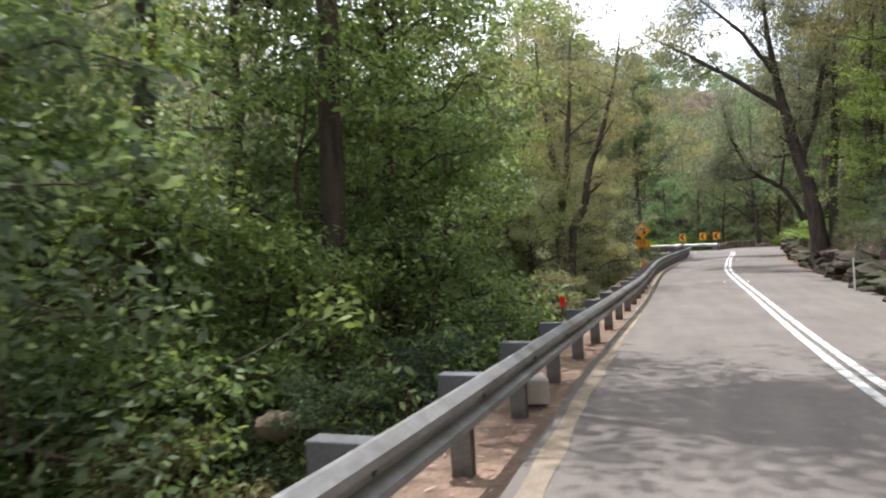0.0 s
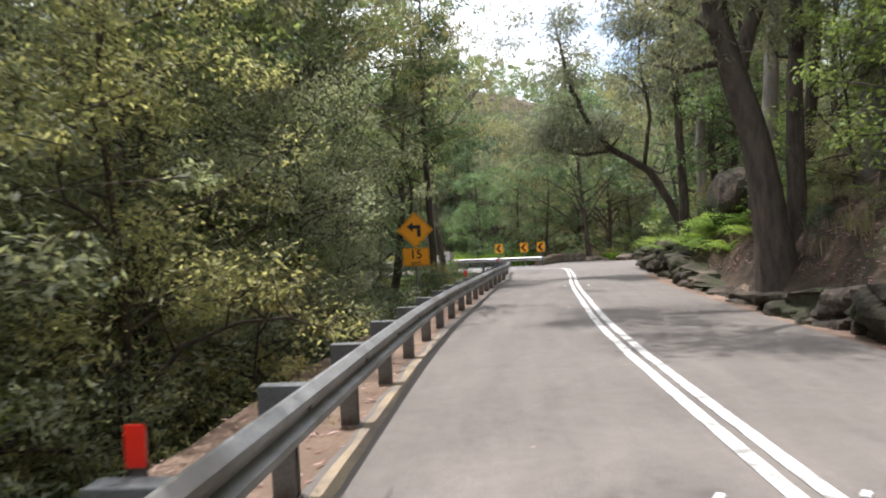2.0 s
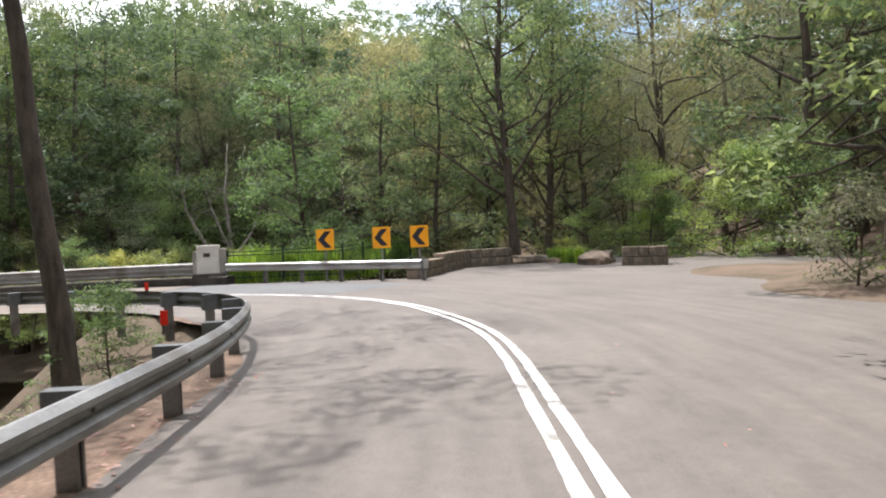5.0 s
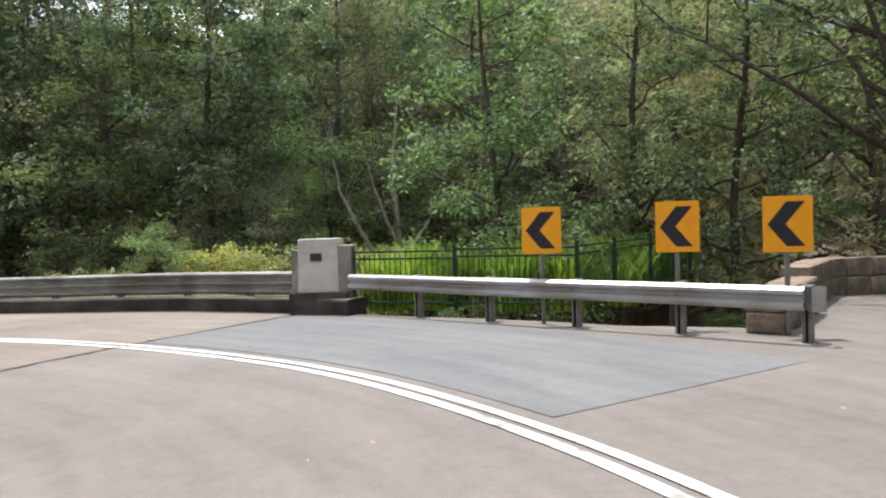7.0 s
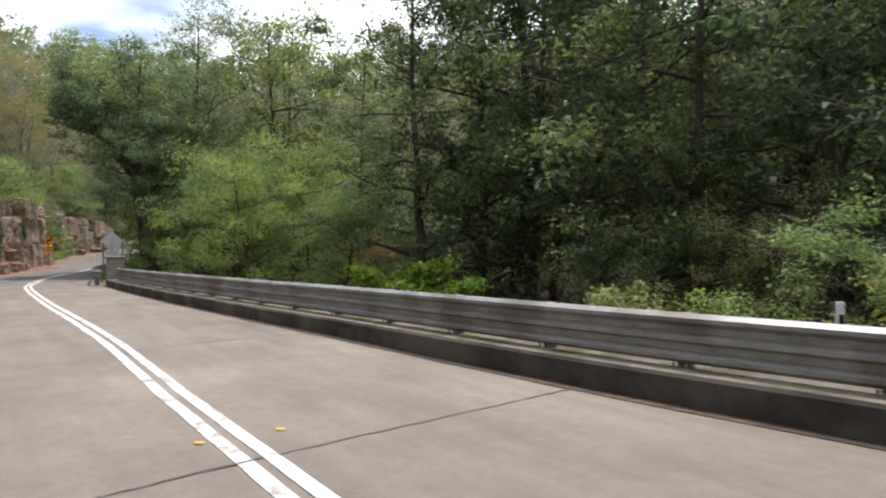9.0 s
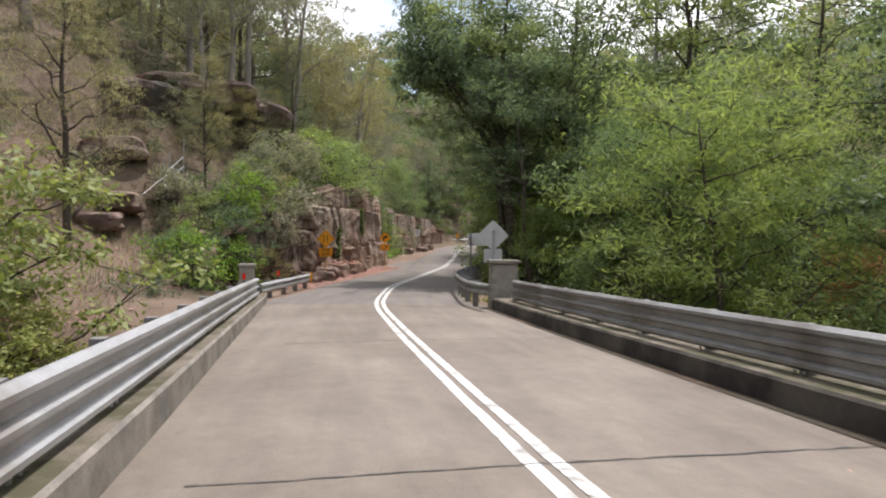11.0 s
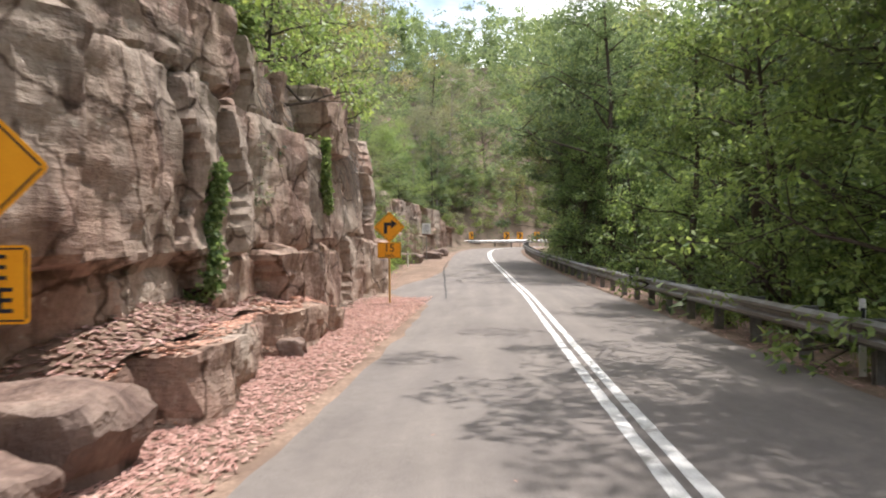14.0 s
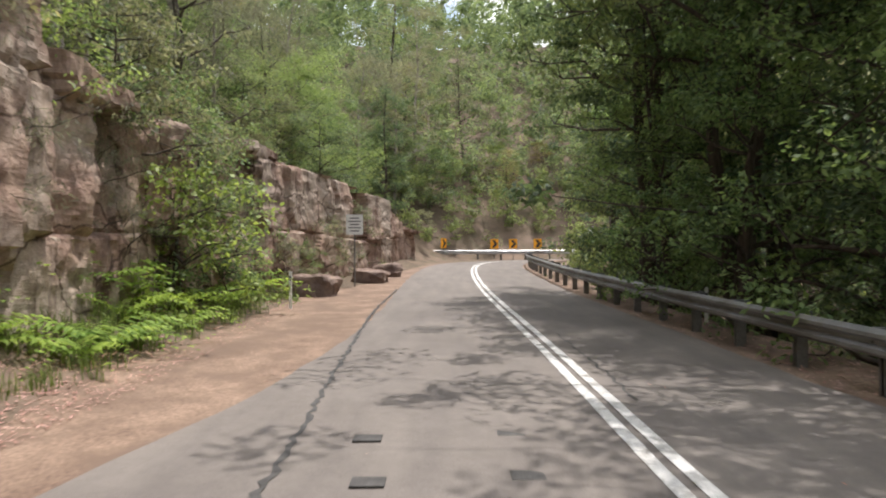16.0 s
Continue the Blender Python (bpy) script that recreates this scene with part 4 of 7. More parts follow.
rock_face("crag", [(-29.6, 83.2), (-31.4, 84.9), (-33.2, 86.4), (-35.2, 88.2), (-37.0, 89.8), (-39.4, 92.2)], [.8, 2.2, 3.0, 3.4, 3.0, 1.2], 33,
                 "weathered sandstone crag with a dark overhang on the hillside", ROCK_DARK, (.5, 1.2), (1.4, 3.2), .25, -.18, res=.16, warp=1.4)
for k, (x, y, sx, sy, sz, tn) in enumerate(((-33.0, 85.2, 5.5, 4.0, 1.5, 40), (-36.2, 88.0, 5.0, 4.2, 1.3, 48), (-30.8, 82.8, 3.2, 2.6, 1.1, 30))):
    boulder(x, y, ground_z(x * K, y * K) + 1.0, (sx, sy, sz), 90 + k, "flat sandstone slab jutting over the hillside crag", ROCK, tn, 4)

# ---- guardrails ----
W_PROFILE = [(0, -.155), (-.02, -.15), (-.08, -.105), (-.08, -.06), (-.012, -.02), (-.012, .02), (-.08, .06), (-.08, .105), (-.02, .15), (0, .155),
             (.006, .15), (-.014, .144), (-.073, .1), (-.073, .065), (-.005, .025), (-.005, -.025), (-.073, -.065), (-.073, -.1), (-.014, -.144), (.006, -.15)]
THRIE = [(0, -.25), (-.02, -.245), (-.08, -.205), (-.08, -.165), (-.012, -.12), (-.012, -.055), (-.08, -.02), (-.08, .02), (-.012, .055), (-.012, .12), (-.08, .165), (-.08, .205), (-.02, .245), (0, .25),
         (.008, .245), (-.014, .238), (-.073, .2), (-.073, .17), (-.004, .125), (-.004, .05), (-.073, .015), (-.073, -.015), (-.004, -.05), (-.004, -.125), (-.073, -.17), (-.073, -.2), (-.014, -.238), (.008, -.245)]


def c_post(height):
    """A lipped channel post, its back to +x, from a little below ground."""
    o = [(-.075, -.055), (.075, -.055), (.075, -.02), (.069, -.02), (.069, -.049), (-.069, -.049), (-.069, .049), (.069, .049), (.069, .02), (.075, .02), (.075, .055), (-.075, .055)]
    bm = bmesh.new()
    f = bm.faces.new([bm.verts.new((x, y, -.35)) for x, y in o])
    r = bmesh.ops.extrude_face_region(bm, geom=[f])
    bmesh.ops.translate(bm, verts=[v for v in r["geom"] if isinstance(v, bmesh.types.BMVert)], vec=(0, 0, height + .35))
    return bm


def guardrail(name, path, top, label, spacing=1.8, road_on_right=True, profile=None, beam_mat=None, wood=False, bare=0):
    """A beam along path (its line at road level, x y z), posts behind it."""
    prof = profile or W_PROFILE
    half = max(z for _, z in prof)
    sgn = -1 if road_on_right else 1
    line = smooth_line(path, 0.5)
    base = thing(name, pose(*line[0]), label, "guardrail")
    inv = np.array(line[0])
    beam = np.array(line) - inv
    beam[:, 2] += top - half
    me = sweep(beam, [(x * sgn, z) for x, z in prof])
    part("beam", me, beam_mat or STEEL, base)
    posts = smooth_line(path, spacing)
    pm = None
    blk = None
    for i in range(bare, len(posts)):
        p = posts[i] - inv
        q = posts[min(i + 1, len(posts) - 1)] - posts[max(i - 1, 0)]
        ang = math.atan2(q[1], q[0]) - math.pi / 2
        m = Matrix.Translation(p) @ Matrix.Rotation(ang, 4, "Z")
        if pm is None:
            pole = part("post", box((.2, .16, top + .3), (0, 0, (top + .3) / 2 - .36), .01) if wood else c_post(top - .1), TIMBER_DARK if wood else STEEL_DULL, base)
            block = part("spacer_block", box((.3, .13, .3), (-.14, 0, .005), .008), STEEL_BLOCK, base, "grey steel spacer behind the beam")
            bolt = part("bolt", cylinder(.018, .02, n=8), STEEL_DULL, base)
            pm, blk, bolt_me = pole.data, block.data, bolt.data
        else:
            pole, block, bolt = part("post", pm, None, base), part("spacer_block", blk, None, base), part("bolt", bolt_me, None, base)
        pole.matrix_basis = m @ pose((-0.16 if road_on_right else 0.16), 0, 0, 0, 0, 0 if road_on_right else 180)
        block.matrix_basis = m @ pose(-0.01 if road_on_right else 0.01, 0, top - half, 0, 0, 0 if road_on_right else 180)
        bolt.matrix_basis = m @ pose(0.01 if road_on_right else -0.01, 0, top - half, 0, 90 if road_on_right else -90, 0)
    return base


def road_path(s0, s1, table, step=2.0, up=0.0):
    return [tuple(at_station(s, np.interp(s, *zip(*table)), up)) for s in np.arange(s0, s1 + 0.01, step)]


# The shaded road face of this beam is put into its darker steel.
guardrail("guardrail", road_path(0, station(19.6, 46.2), [(0, -3.4), (station(2, 0), -3.35), (station(4.3, 7.2), -3.15), (station(7, 15), -3.0), (station(12, 29), -2.92), (S_TURN, -2.95)]) + [(x * K, y * K, z) for x, y, z in ((18.1, 50.0, -.75), (19.5, 53.5, -.82), (20.2, 56.5, -.9), (20.25, 58.2, -.93), (20.0, 59.6, -.97), (19.4, 60.9, -1.0), (18.4, 62.4, -1.02), (16.8, 64.2, -1.05), (14.2, 66.2, -1.08), (11.6, 68.2, -1.12), (9.6, 69.9, -1.14))], 0.68,
          "galvanised steel guardrail on steel posts along the verge", beam_mat=STEEL_WORN_SHADED)
guardrail("guardrail", [(x * K, y * K, -1.03) for x, y in ((21.5, 71.98), (22.3, 71.25), (23.4, 70.1), (24.6, 68.95), (25.8, 67.75), (26.9, 66.55))], 0.7, "galvanised steel guardrail around the outside of the bend", bare=1)
guardrail("guardrail", [(x * K, y * K, -1.65) for x, y in ((-16.1, 81.78), (-17.24, 82.6), (-18.7, 83.72), (-20.1, 84.75), (-21.06, 85.45))], 0.56, "short galvanised guardrail leading off the bridge", spacing=1.6)
guardrail("guardrail", road_path(station(-11.4, 83.2), station(-70, 130.6), [(station(-11.4, 83.2), 2.75), (station(-12.6, 83.8), 2.55), (S_CLIFF - 3, 2.55), (S_CLIFF + 6, 3.0)]), 0.7, "long weathered steel guardrail along the drop to the creek", road_on_right=False, bare=1, beam_mat=STEEL_WORN_SHADED)
guardrail("guardrail", [(x * K, y * K, .05) for x, y in ((-77.5, 130.5), (-76.8, 134.0), (-75.6, 137.2), (-73.4, 140.2), (-70.0, 142.8), (-66.0, 145.5))], 0.7, "galvanised guardrail round the distant bend", road_on_right=True, spacing=2.0)


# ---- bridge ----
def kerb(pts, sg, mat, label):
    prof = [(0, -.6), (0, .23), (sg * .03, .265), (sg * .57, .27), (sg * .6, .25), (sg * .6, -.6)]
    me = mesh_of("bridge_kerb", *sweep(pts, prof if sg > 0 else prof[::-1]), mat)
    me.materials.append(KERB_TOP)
    # Lit top faces take their own worn, mossy tone; sides keep mat.
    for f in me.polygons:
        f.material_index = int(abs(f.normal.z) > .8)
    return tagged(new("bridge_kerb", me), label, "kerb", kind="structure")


BRIDGE_R = [(S_PILLAR - 2, 4.2), (S_PILLAR, 4.1), (station(16, 70.6), 4.15), (station(14.6, 71.2), 4.0), (station(12, 72.4), 3.65), (station(9.1, 73.8), 3.42), (station(5, 75.7), 3.1), (station(0, 78), 3.02), (999, 3.0)]
S_RIGHT_END = station(-11.9, 83.4)
KERB_LEFT = smooth_line([(x * K, y * K, z) for x, y, z in ((11.0, 69.9, -1.13), (3.2, 73.4, -1.25), (-2.5, 76.0, -1.34), (-9.0, 78.85, -1.5), (-15.75, 81.86, -1.66))], 1.0)
# The face colour includes shade as well as stain.
kerb(road_path(station(18.95, 68.75), S_RIGHT_END, BRIDGE_R, 1.0), 1, CONCRETE_DARK, "raised bridge kerb of stained concrete, its face darkened for shade")
kerb(KERB_LEFT, -1, CONCRETE, "raised bridge kerb of worn pale concrete")


tagged(strip("kerb_foot_strip", station(18.95, 68.75), S_RIGHT_END, [(a, b - .17) for a, b in BRIDGE_R], [(a, b + .02) for a, b in BRIDGE_R], .012, BANK_EARTH, cols=3, wobble=.03), "narrow dark brown strip along the foot of the kerb", "gutter", kind="structure")


def bridge_rail(pts, road_on_right, label, middle=0.585):
    line = smooth_line(pts, 0.5)
    base = thing("bridge_rail", pose(*line[0]), label, "bridge rail", "bridge rails")
    o = np.array(line[0])
    beam = line - o
    beam[:, 2] += middle
    sgn = -1 if road_on_right else 1
    # Sunlit left beam gets bright steel, the shaded right one the darker copy.
    part("beam", sweep(beam, [(x * sgn, z) for x, z in THRIE]), STEEL if road_on_right else STEEL_WORN_SHADED, base, "three-ridged steel beam")
    posts = smooth_line(pts, 1.75)
    first = None
    for i, p in enumerate(posts):
        q = posts[min(i + 1, len(posts) - 1)] - posts[max(i - 1, 0)]
        m = Matrix.Translation(p - o) @ Matrix.Rotation(math.atan2(q[1], q[0]) - math.pi / 2, 4, "Z") @ pose(0, 0, 0, 0, 0, 0 if road_on_right else 180)
        if first is None:
            first = [part("post", box((.12, .12, .56), (-.1, 0, .52), .008), STEEL_DULL, base), part("base_plate", box((.24, .24, .02), (-.08, 0, .25), .004), STEEL, base),
                     part("bolt", cylinder(.016, .05, (.01, .07, .255), 6), STEEL, base), part("bolt", cylinder(.016, .05, (.01, -.07, .255), 6), STEEL, base)]
            obs = first
        else:
            obs = [part(f.name.split(".")[0], f.data, None, base) for f in first]
        for ob in obs:
            ob.matrix_basis = m
    return base


bridge_rail(road_path(station(18.45, 69.05), S_RIGHT_END - .3, [(a, b + .36) for a, b in BRIDGE_R], 1.0), False, "ridged steel bridge barrier bolted to the dark kerb", 0.56)
_left = np.array(KERB_LEFT[:-1])
_left[:, 0] -= .1
_left[:, 1] -= .21
bridge_rail([tuple(p) for p in _left], True, "ridged steel bridge barrier bolted to the pale kerb", 0.55)


def bridge_pillar(x, y, turn, w, h, label, mat, cap=False, z=None):
    t = thing("bridge_pillar", pose(x * K, y * K, (ground_z(x * K, y * K) if z is None else z) - .1, 0, 0, turn), label, "pillar", "bridge end pillars")
    part("shaft", box((w, w * .55, h), (0, 0, h / 2), .03, .93), mat, t)
    if cap:
        part("buttress", box((w * .3, w * .7, h * .9), (w * .58, .06, h * .45), .02), CONCRETE, t, "dark weathered side buttress")
        part("buttress", box((w * .22, w * .6, h * .85), (-w * .52, .08, h * .425), .02), CONCRETE, t)
        part("plinth", box((w * 1.32, w * .86, .5), (0, .02, .16), .03), CONCRETE_DARK, t, "dark concrete plinth")
        part("plaque", box((.24, .02, .15), (-.05, -w * .275, h * .75), .004), CONCRETE_DARK, t, "small weathered plaque")
    else:
        part("capstone", box((w * 1.12, w * .68, .1), (0, 0, h + .04), .03), mat, t)
    return t


bridge_pillar(20.95, 72.45, -9, .92, 1.5, "pale concrete end pillar of the bridge with a plaque", CONCRETE_PALE, True, z=-1.0)
bridge_pillar(-16.55, 81.55, 62, .46, 1.12, "grey weathered concrete end pillar of the bridge", CONCRETE, z=-1.6)
bridge_pillar(-11.0, 86.5, 62, .8, 1.25, "grey weathered concrete end pillar beside the long barrier", CONCRETE, z=-1.5)


# ---- reflectors on the rails and guide posts ----
def rail_marker(x, y, z, yaw):
    t = thing("reflector", pose(x * K, y * K, z, 0, 0, yaw), "red rectangular reflector on top of the guardrail", "reflector", "rail reflectors")
    part("bracket", box((.07, .02, .24), (0, .012, -.02), .003), STEEL_DULL, t)
    part("lens", box((.085, .012, .17), (0, -.004, .05), .004), RED_REFLECTOR, t, "bright red lens")


for x, y, z, yaw in ((1.75, 10.2, .36, -19), (6.45, 21.9, .24, -20), (12.2, 37.1, .1, -24), (19.1, 54.3, -.1, -20), (18.9, 61.6, -.27, 20), (-18.1, 83.1, -.94, 55), (-15.15, 81.0, -.85, 58)):
    rail_marker(x, y, z, yaw)


def guide_post(x, y, z, label="white plastic guide post beside the road"):
    t = thing("guide_post", pose(x * K, y * K, z, 0, 0, 40), label, "guide post", "guide posts")
    part("stake", box((.075, .035, 1.15), (0, 0, .4), .006, .95), WHITE_SIGN, t)
    part("band", box((.05, .006, .12), (0, -.02, .8), .002), BLACK_SIGN, t)


for x, y in ((10.45, 17.3), (-54.0, 109.8)):
    guide_post(x, y, ground_z(x * K, y * K))
for x, y, z in ((16.0, 75.5, -1.15), (-25.1, 96.7, -1.75), (-34.2, 104.6, -1.75), (-19.0, 91.2, -1.75), (-46.0, 114.6, -1.6)):
    guide_post(x, y, z)


def rail_end(x, y, z, yaw, label):
    """The rounded steel nose that closes a beam."""
    t = thing("rail_terminal", pose(x * K, y * K, z, 0, 0, yaw), label, "rail terminal", "rail terminals")
    a = np.linspace(-90, 90, 9)
    v = [(.1 * math.cos(radians(q)) * 1.4, .1 * math.sin(radians(q)), zz) for zz in (-.155, -.1, -.05, 0, .05, .1, .155) for q in a]
    f = [(r_ * 9 + c, r_ * 9 + c + 1, (r_ + 1) * 9 + c + 1, (r_ + 1) * 9 + c) for r_ in range(6) for c in range(8)]
    v2 = [(x_ * .95, y_ * .95, z_) for x_, y_, z_ in v]
    f2 = [tuple(i + len(v) for i in q[::-1]) for q in f]
    part("nose", (v + v2, f + f2), STEEL, t)


def end_marker(x, y, z, yaw):
    t = thing("end_marker", pose(x * K, y * K, z, 0, 0, yaw), "narrow orange-yellow reflective strip on the rail's end", "marker")
    part("strip", box((.1, .012, .36), (.03, 0, 0), .003), YELLOW_SIGN, t)
    part("backing", box((.06, .02, .38), (0, .018, 0), .003), STEEL_DULL, t)


end_marker(-21.0, 85.47, -1.23, 55)
rail_end(26.98, 66.5, -1.03 + .545, -48, "rounded galvanised end of the bend guardrail")

# ---- plants ----
def leaves(centres, radii, count, length, width, droop, rng, flat=0.8, quads=False):
    """Leaf blades scattered in clumps: a pointed blade a leaf, four-cornered on near plants."""
    count = int(count * 1.4)
    length, width = length * .86, width * (.84 if quads else .8)
    c = np.repeat(np.array(centres, float), count, axis=0)
    r = np.repeat(np.array(radii, float), count)
    n = len(c)
    d = rng.normal(size=(n, 3))
    d /= np.linalg.norm(d, axis=1)[:, None]
    d[:, 2] = np.where(d[:, 2] < 0, d[:, 2] * 0.55, d[:, 2])
    pos = c + d * (r * rng.random(n) ** 0.38)[:, None] * np.array([1, 1, flat])
    if droop < 0.5:
        face = d * 0.6 + rng.normal(size=(n, 3)) * 0.45 + np.array([0, 0, 0.75])
        way = np.cross(face, rng.normal(size=(n, 3)))
        way /= np.linalg.norm(way, axis=1)[:, None] + 1e-9
        way[:, 2] -= droop
        side = np.cross(way, face)
    else:
        way = d * 0.7 + rng.normal(size=(n, 3)) * 0.6
        way[:, 2] -= droop
        side = np.cross(way, rng.normal(size=(n, 3)))
    way /= np.linalg.norm(way, axis=1)[:, None]
    side /= np.linalg.norm(side, axis=1)[:, None] + 1e-9
    L = length * (0.6 + 0.8 * rng.random(n))[:, None]
    W = width * (0.6 + 0.8 * rng.random(n))[:, None]
    if not quads:
        v = np.stack([pos - side * W, pos + way * L, pos + side * W], 1).reshape(-1, 3)
        return v, np.arange(n * 3).reshape(-1, 3)
    v = np.stack([pos, pos + way * L * 0.45 + side * W, pos + way * L, pos + way * L * 0.45 - side * W], 1).reshape(-1, 3)
    f = np.arange(n * 4).reshape(-1, 4)
    return v, f


def wander(a, b, n, amp, rng):
    t = np.linspace(0, 1, n)[:, None]
    p = np.array(a) * (1 - t) + np.array(b) * t
    w = np.cumsum(rng.normal(size=(n, 3)) * amp, axis=0) * np.sin(np.linspace(0, np.pi, n))[:, None]
    return p + w


def tree_meshes(seed, height, spread, trunk_r, clear, limbs, twigs, per, leaf, clump, droop=0.3, lean=0.6, fork=False, rise=0.5, column=False, quads=False, light=False):
    """Meshes of a trunk with its limbs and of a leafy crown."""
    rng = np.random.default_rng(seed)
    top = np.array([rng.normal() * lean, rng.normal() * lean, height * 0.92])
    stem = wander((0, 0, -0.6), top, 12, 0.07 * height / 12, rng)
    rad = trunk_r * (1 - 0.88 * np.linspace(0, 1, 12) ** 1.1)
    rad[0] *= 1.5
    rad[1] *= 1.12
    wood = [tube(stem, rad, 5 if light else 9)]
    centres, sizes = [], []
    for k in range(limbs):
        f = clear + (0.97 - clear) * (k + rng.random() * 0.8) / limbs
        i = f * 11
        a = stem[int(i)] + (stem[min(int(i) + 1, 11)] - stem[int(i)]) * (i - int(i))
        ang = k * 2.4 + rng.random() * 1.2
        reach = spread * (1.05 - 0.55 * ((f - clear) / (1 - clear)) ** 1.5) * (0.65 + 0.5 * rng.random())
        if column:
            reach = spread * (0.55 + 0.5 * rng.random()) * (1.1 - 0.75 * f)
        b = a + np.array([math.cos(ang) * reach, math.sin(ang) * reach, rise * reach * (0.5 + 0.9 * rng.random())])
        limb = wander(a, b, 6, 0.05 * reach, rng)
        r0 = trunk_r * (1 - f) * 0.42 + 0.018
        wood.append(tube(limb[::(5 if light else 1)], (r0 * (1 - 0.8 * np.linspace(0, 1, 6)))[::(5 if light else 1)], 3 if light else 5))
        for j in range(twigs):
            u = 1.6 + 3.4 * (j + rng.random()) / twigs
            p = limb[int(u)] + (limb[min(int(u) + 1, 5)] - limb[int(u)]) * (u - int(u))
            e = p + rng.normal(size=3) * np.array([1, 1, 0.6]) * reach * 0.3 + np.array([0, 0, 0.15 * reach])
            if not light:
                wood.append(tube(np.stack([p, (p + e) / 2 + rng.normal(size=3) * 0.08, e]), [r0 * 0.35, r0 * 0.22, 0.008], 3))
            centres.append(e)
            sizes.append(clump * (0.6 + 0.8 * rng.random()))
        centres.append(limb[-1])
        sizes.append(clump * (0.7 + 0.6 * rng.random()))
    centres.append(top)
    sizes.append(clump)
    return joined(wood), leaves(centres, sizes, per, leaf[0], leaf[1], droop, rng, quads=quads)


def valley_top(x, y):
    """How high the woods reach: lower trees down the open middle of the valley."""
    a = math.degrees(math.atan2(x - 13.7, y - 36.4))
    if y > 62 and 13.0 < a < 25.5:
        return 1.0 + math.hypot(x - 13.7, y - 36.4) * (.3 - .014 * max(0.0, min(a - 14, 5)))
    return 99.0


class Plant:
    """A kind of tree or shrub: its meshes once, copies where they are put."""

    def __init__(self, name, label, category, group, wood_mat, leaf_mat, **kw):
        self.name, self.label, self.category, self.group, self.made = name, label, category, group, None
        self.height = kw["height"]
        wood, crown = tree_meshes(**kw)
        self.trunk = mesh_of(name + "_trunk", wood[0], wood[1], wood_mat, True)
        self.crown = mesh_of(name + "_crown", crown[0], crown[1], leaf_mat)

    def put(self, x, y, scale=1.0, turn=0.0, z=None, label=""):
        foot = ground_z(x, y) - 0.1 if z is None else z
        scale = min(scale, max(0.35, (valley_top(x, y) - foot) / self.height))
        m = pose(x, y, foot, 0, 0, turn) @ Matrix.Scale(scale, 4)
        t = thing(self.name, m, label or self.label, self.category, self.group)
        part("trunk", self.trunk, None, t)
        part("crown", self.crown, None, t)
        return t


GUM = [Plant("gum_tree", "tall eucalypt with grey bark and sparse hanging olive leaves", "tree", "gum trees", BARK_PALE, (LEAF_OLIVE, LEAF_GREY, LEAF_OLIVE)[i], seed=11 + i, height=15 + 2 * i, spread=4.4, trunk_r=.24, clear=.38, limbs=14, twigs=5, per=62, leaf=(.27, .042), clump=.8, droop=.9, rise=.8) for i in range(3)]
NEAR = [Plant("forest_tree", "dense green broadleaf tree leaning over the guardrail", "tree", "roadside trees", BARK, (LEAF_SUN, LEAF_MID)[i], seed=21 + i, height=10 + 2 * i, spread=2.7, trunk_r=.15, clear=.06, limbs=26, twigs=5, per=50, leaf=(.17, .042), clump=.55, droop=.35, quads=True, rise=.35) for i in range(2)]
TURP = [Plant("forest_tree", "dense dark green broadleaf tree with brown bark", "tree", "forest trees", BARK, (LEAF_DARK, LEAF_MID, LEAF_MID)[i], seed=31 + i, height=12 + 2 * i, spread=3.1, trunk_r=.2, clear=.1, limbs=22, twigs=4, per=58, leaf=(.23, .056), clump=.68, droop=.25, rise=.35) for i in range(3)]
OAK = [Plant("she_oak", "feathery grey-green she-oak with drooping needle foliage", "tree", "she-oaks", BARK, (LEAF_GREY, LEAF_OLIVE)[i], seed=51 + i, height=11 + 2 * i, spread=2.7, trunk_r=.16, clear=.14, limbs=20, twigs=4, per=72, leaf=(.3, .0135), clump=.72, droop=.6, rise=.6) for i in range(2)]
SHRUB = [Plant("shrub", "bushy green understorey shrub", "shrub", "understorey shrubs", BARK, (LEAF_MID, LEAF_OLIVE, LEAF_DARK, LEAF_BRIGHT, LEAF_GREY)[i], seed=71 + i, height=2.6, spread=1.5, trunk_r=.05, clear=.05, limbs=12, twigs=3, per=34, leaf=(.15, .04), clump=.45, droop=.2, light=True, rise=.5) for i in range(5)]
FAR = [Plant("valley_tree", "tree of the wooded valley side with a full green crown", "tree", "valley trees", BARK, (LEAF_DARK, LEAF_MID, LEAF_OLIVE, LEAF_GREY)[i], seed=91 + i, height=14 + i, spread=3.6, trunk_r=.2, clear=.12, limbs=20, twigs=3, per=40, leaf=(.27, .075), clump=.9, droop=.3, light=True, rise=.4) for i in range(4)]
DEEP = [Plant("forest_tree", "tall dark forest tree with a bare lower trunk", "tree", "dark roadside trees", BARK, LEAF_DEEP, seed=41 + i, height=13 + 2 * i, spread=3.3, trunk_r=.19, clear=.16, limbs=24, twigs=4, per=80, leaf=(.19, .05), clump=.72, droop=.3, rise=.3) for i in range(2)]
BROAD = [Plant("understorey_tree", "leafy bright green understorey tree behind the guardrail", "tree", "understorey trees", BARK, (LEAF_SUN, LEAF_MID, LEAF_SUN)[i], seed=101 + i, height=5.5 + i, spread=2.3, trunk_r=.07, clear=.03, limbs=20, twigs=5, per=52, leaf=(.14, .034), clump=.5, droop=.3, quads=True, rise=.3, lean=.4) for i in range(3)]
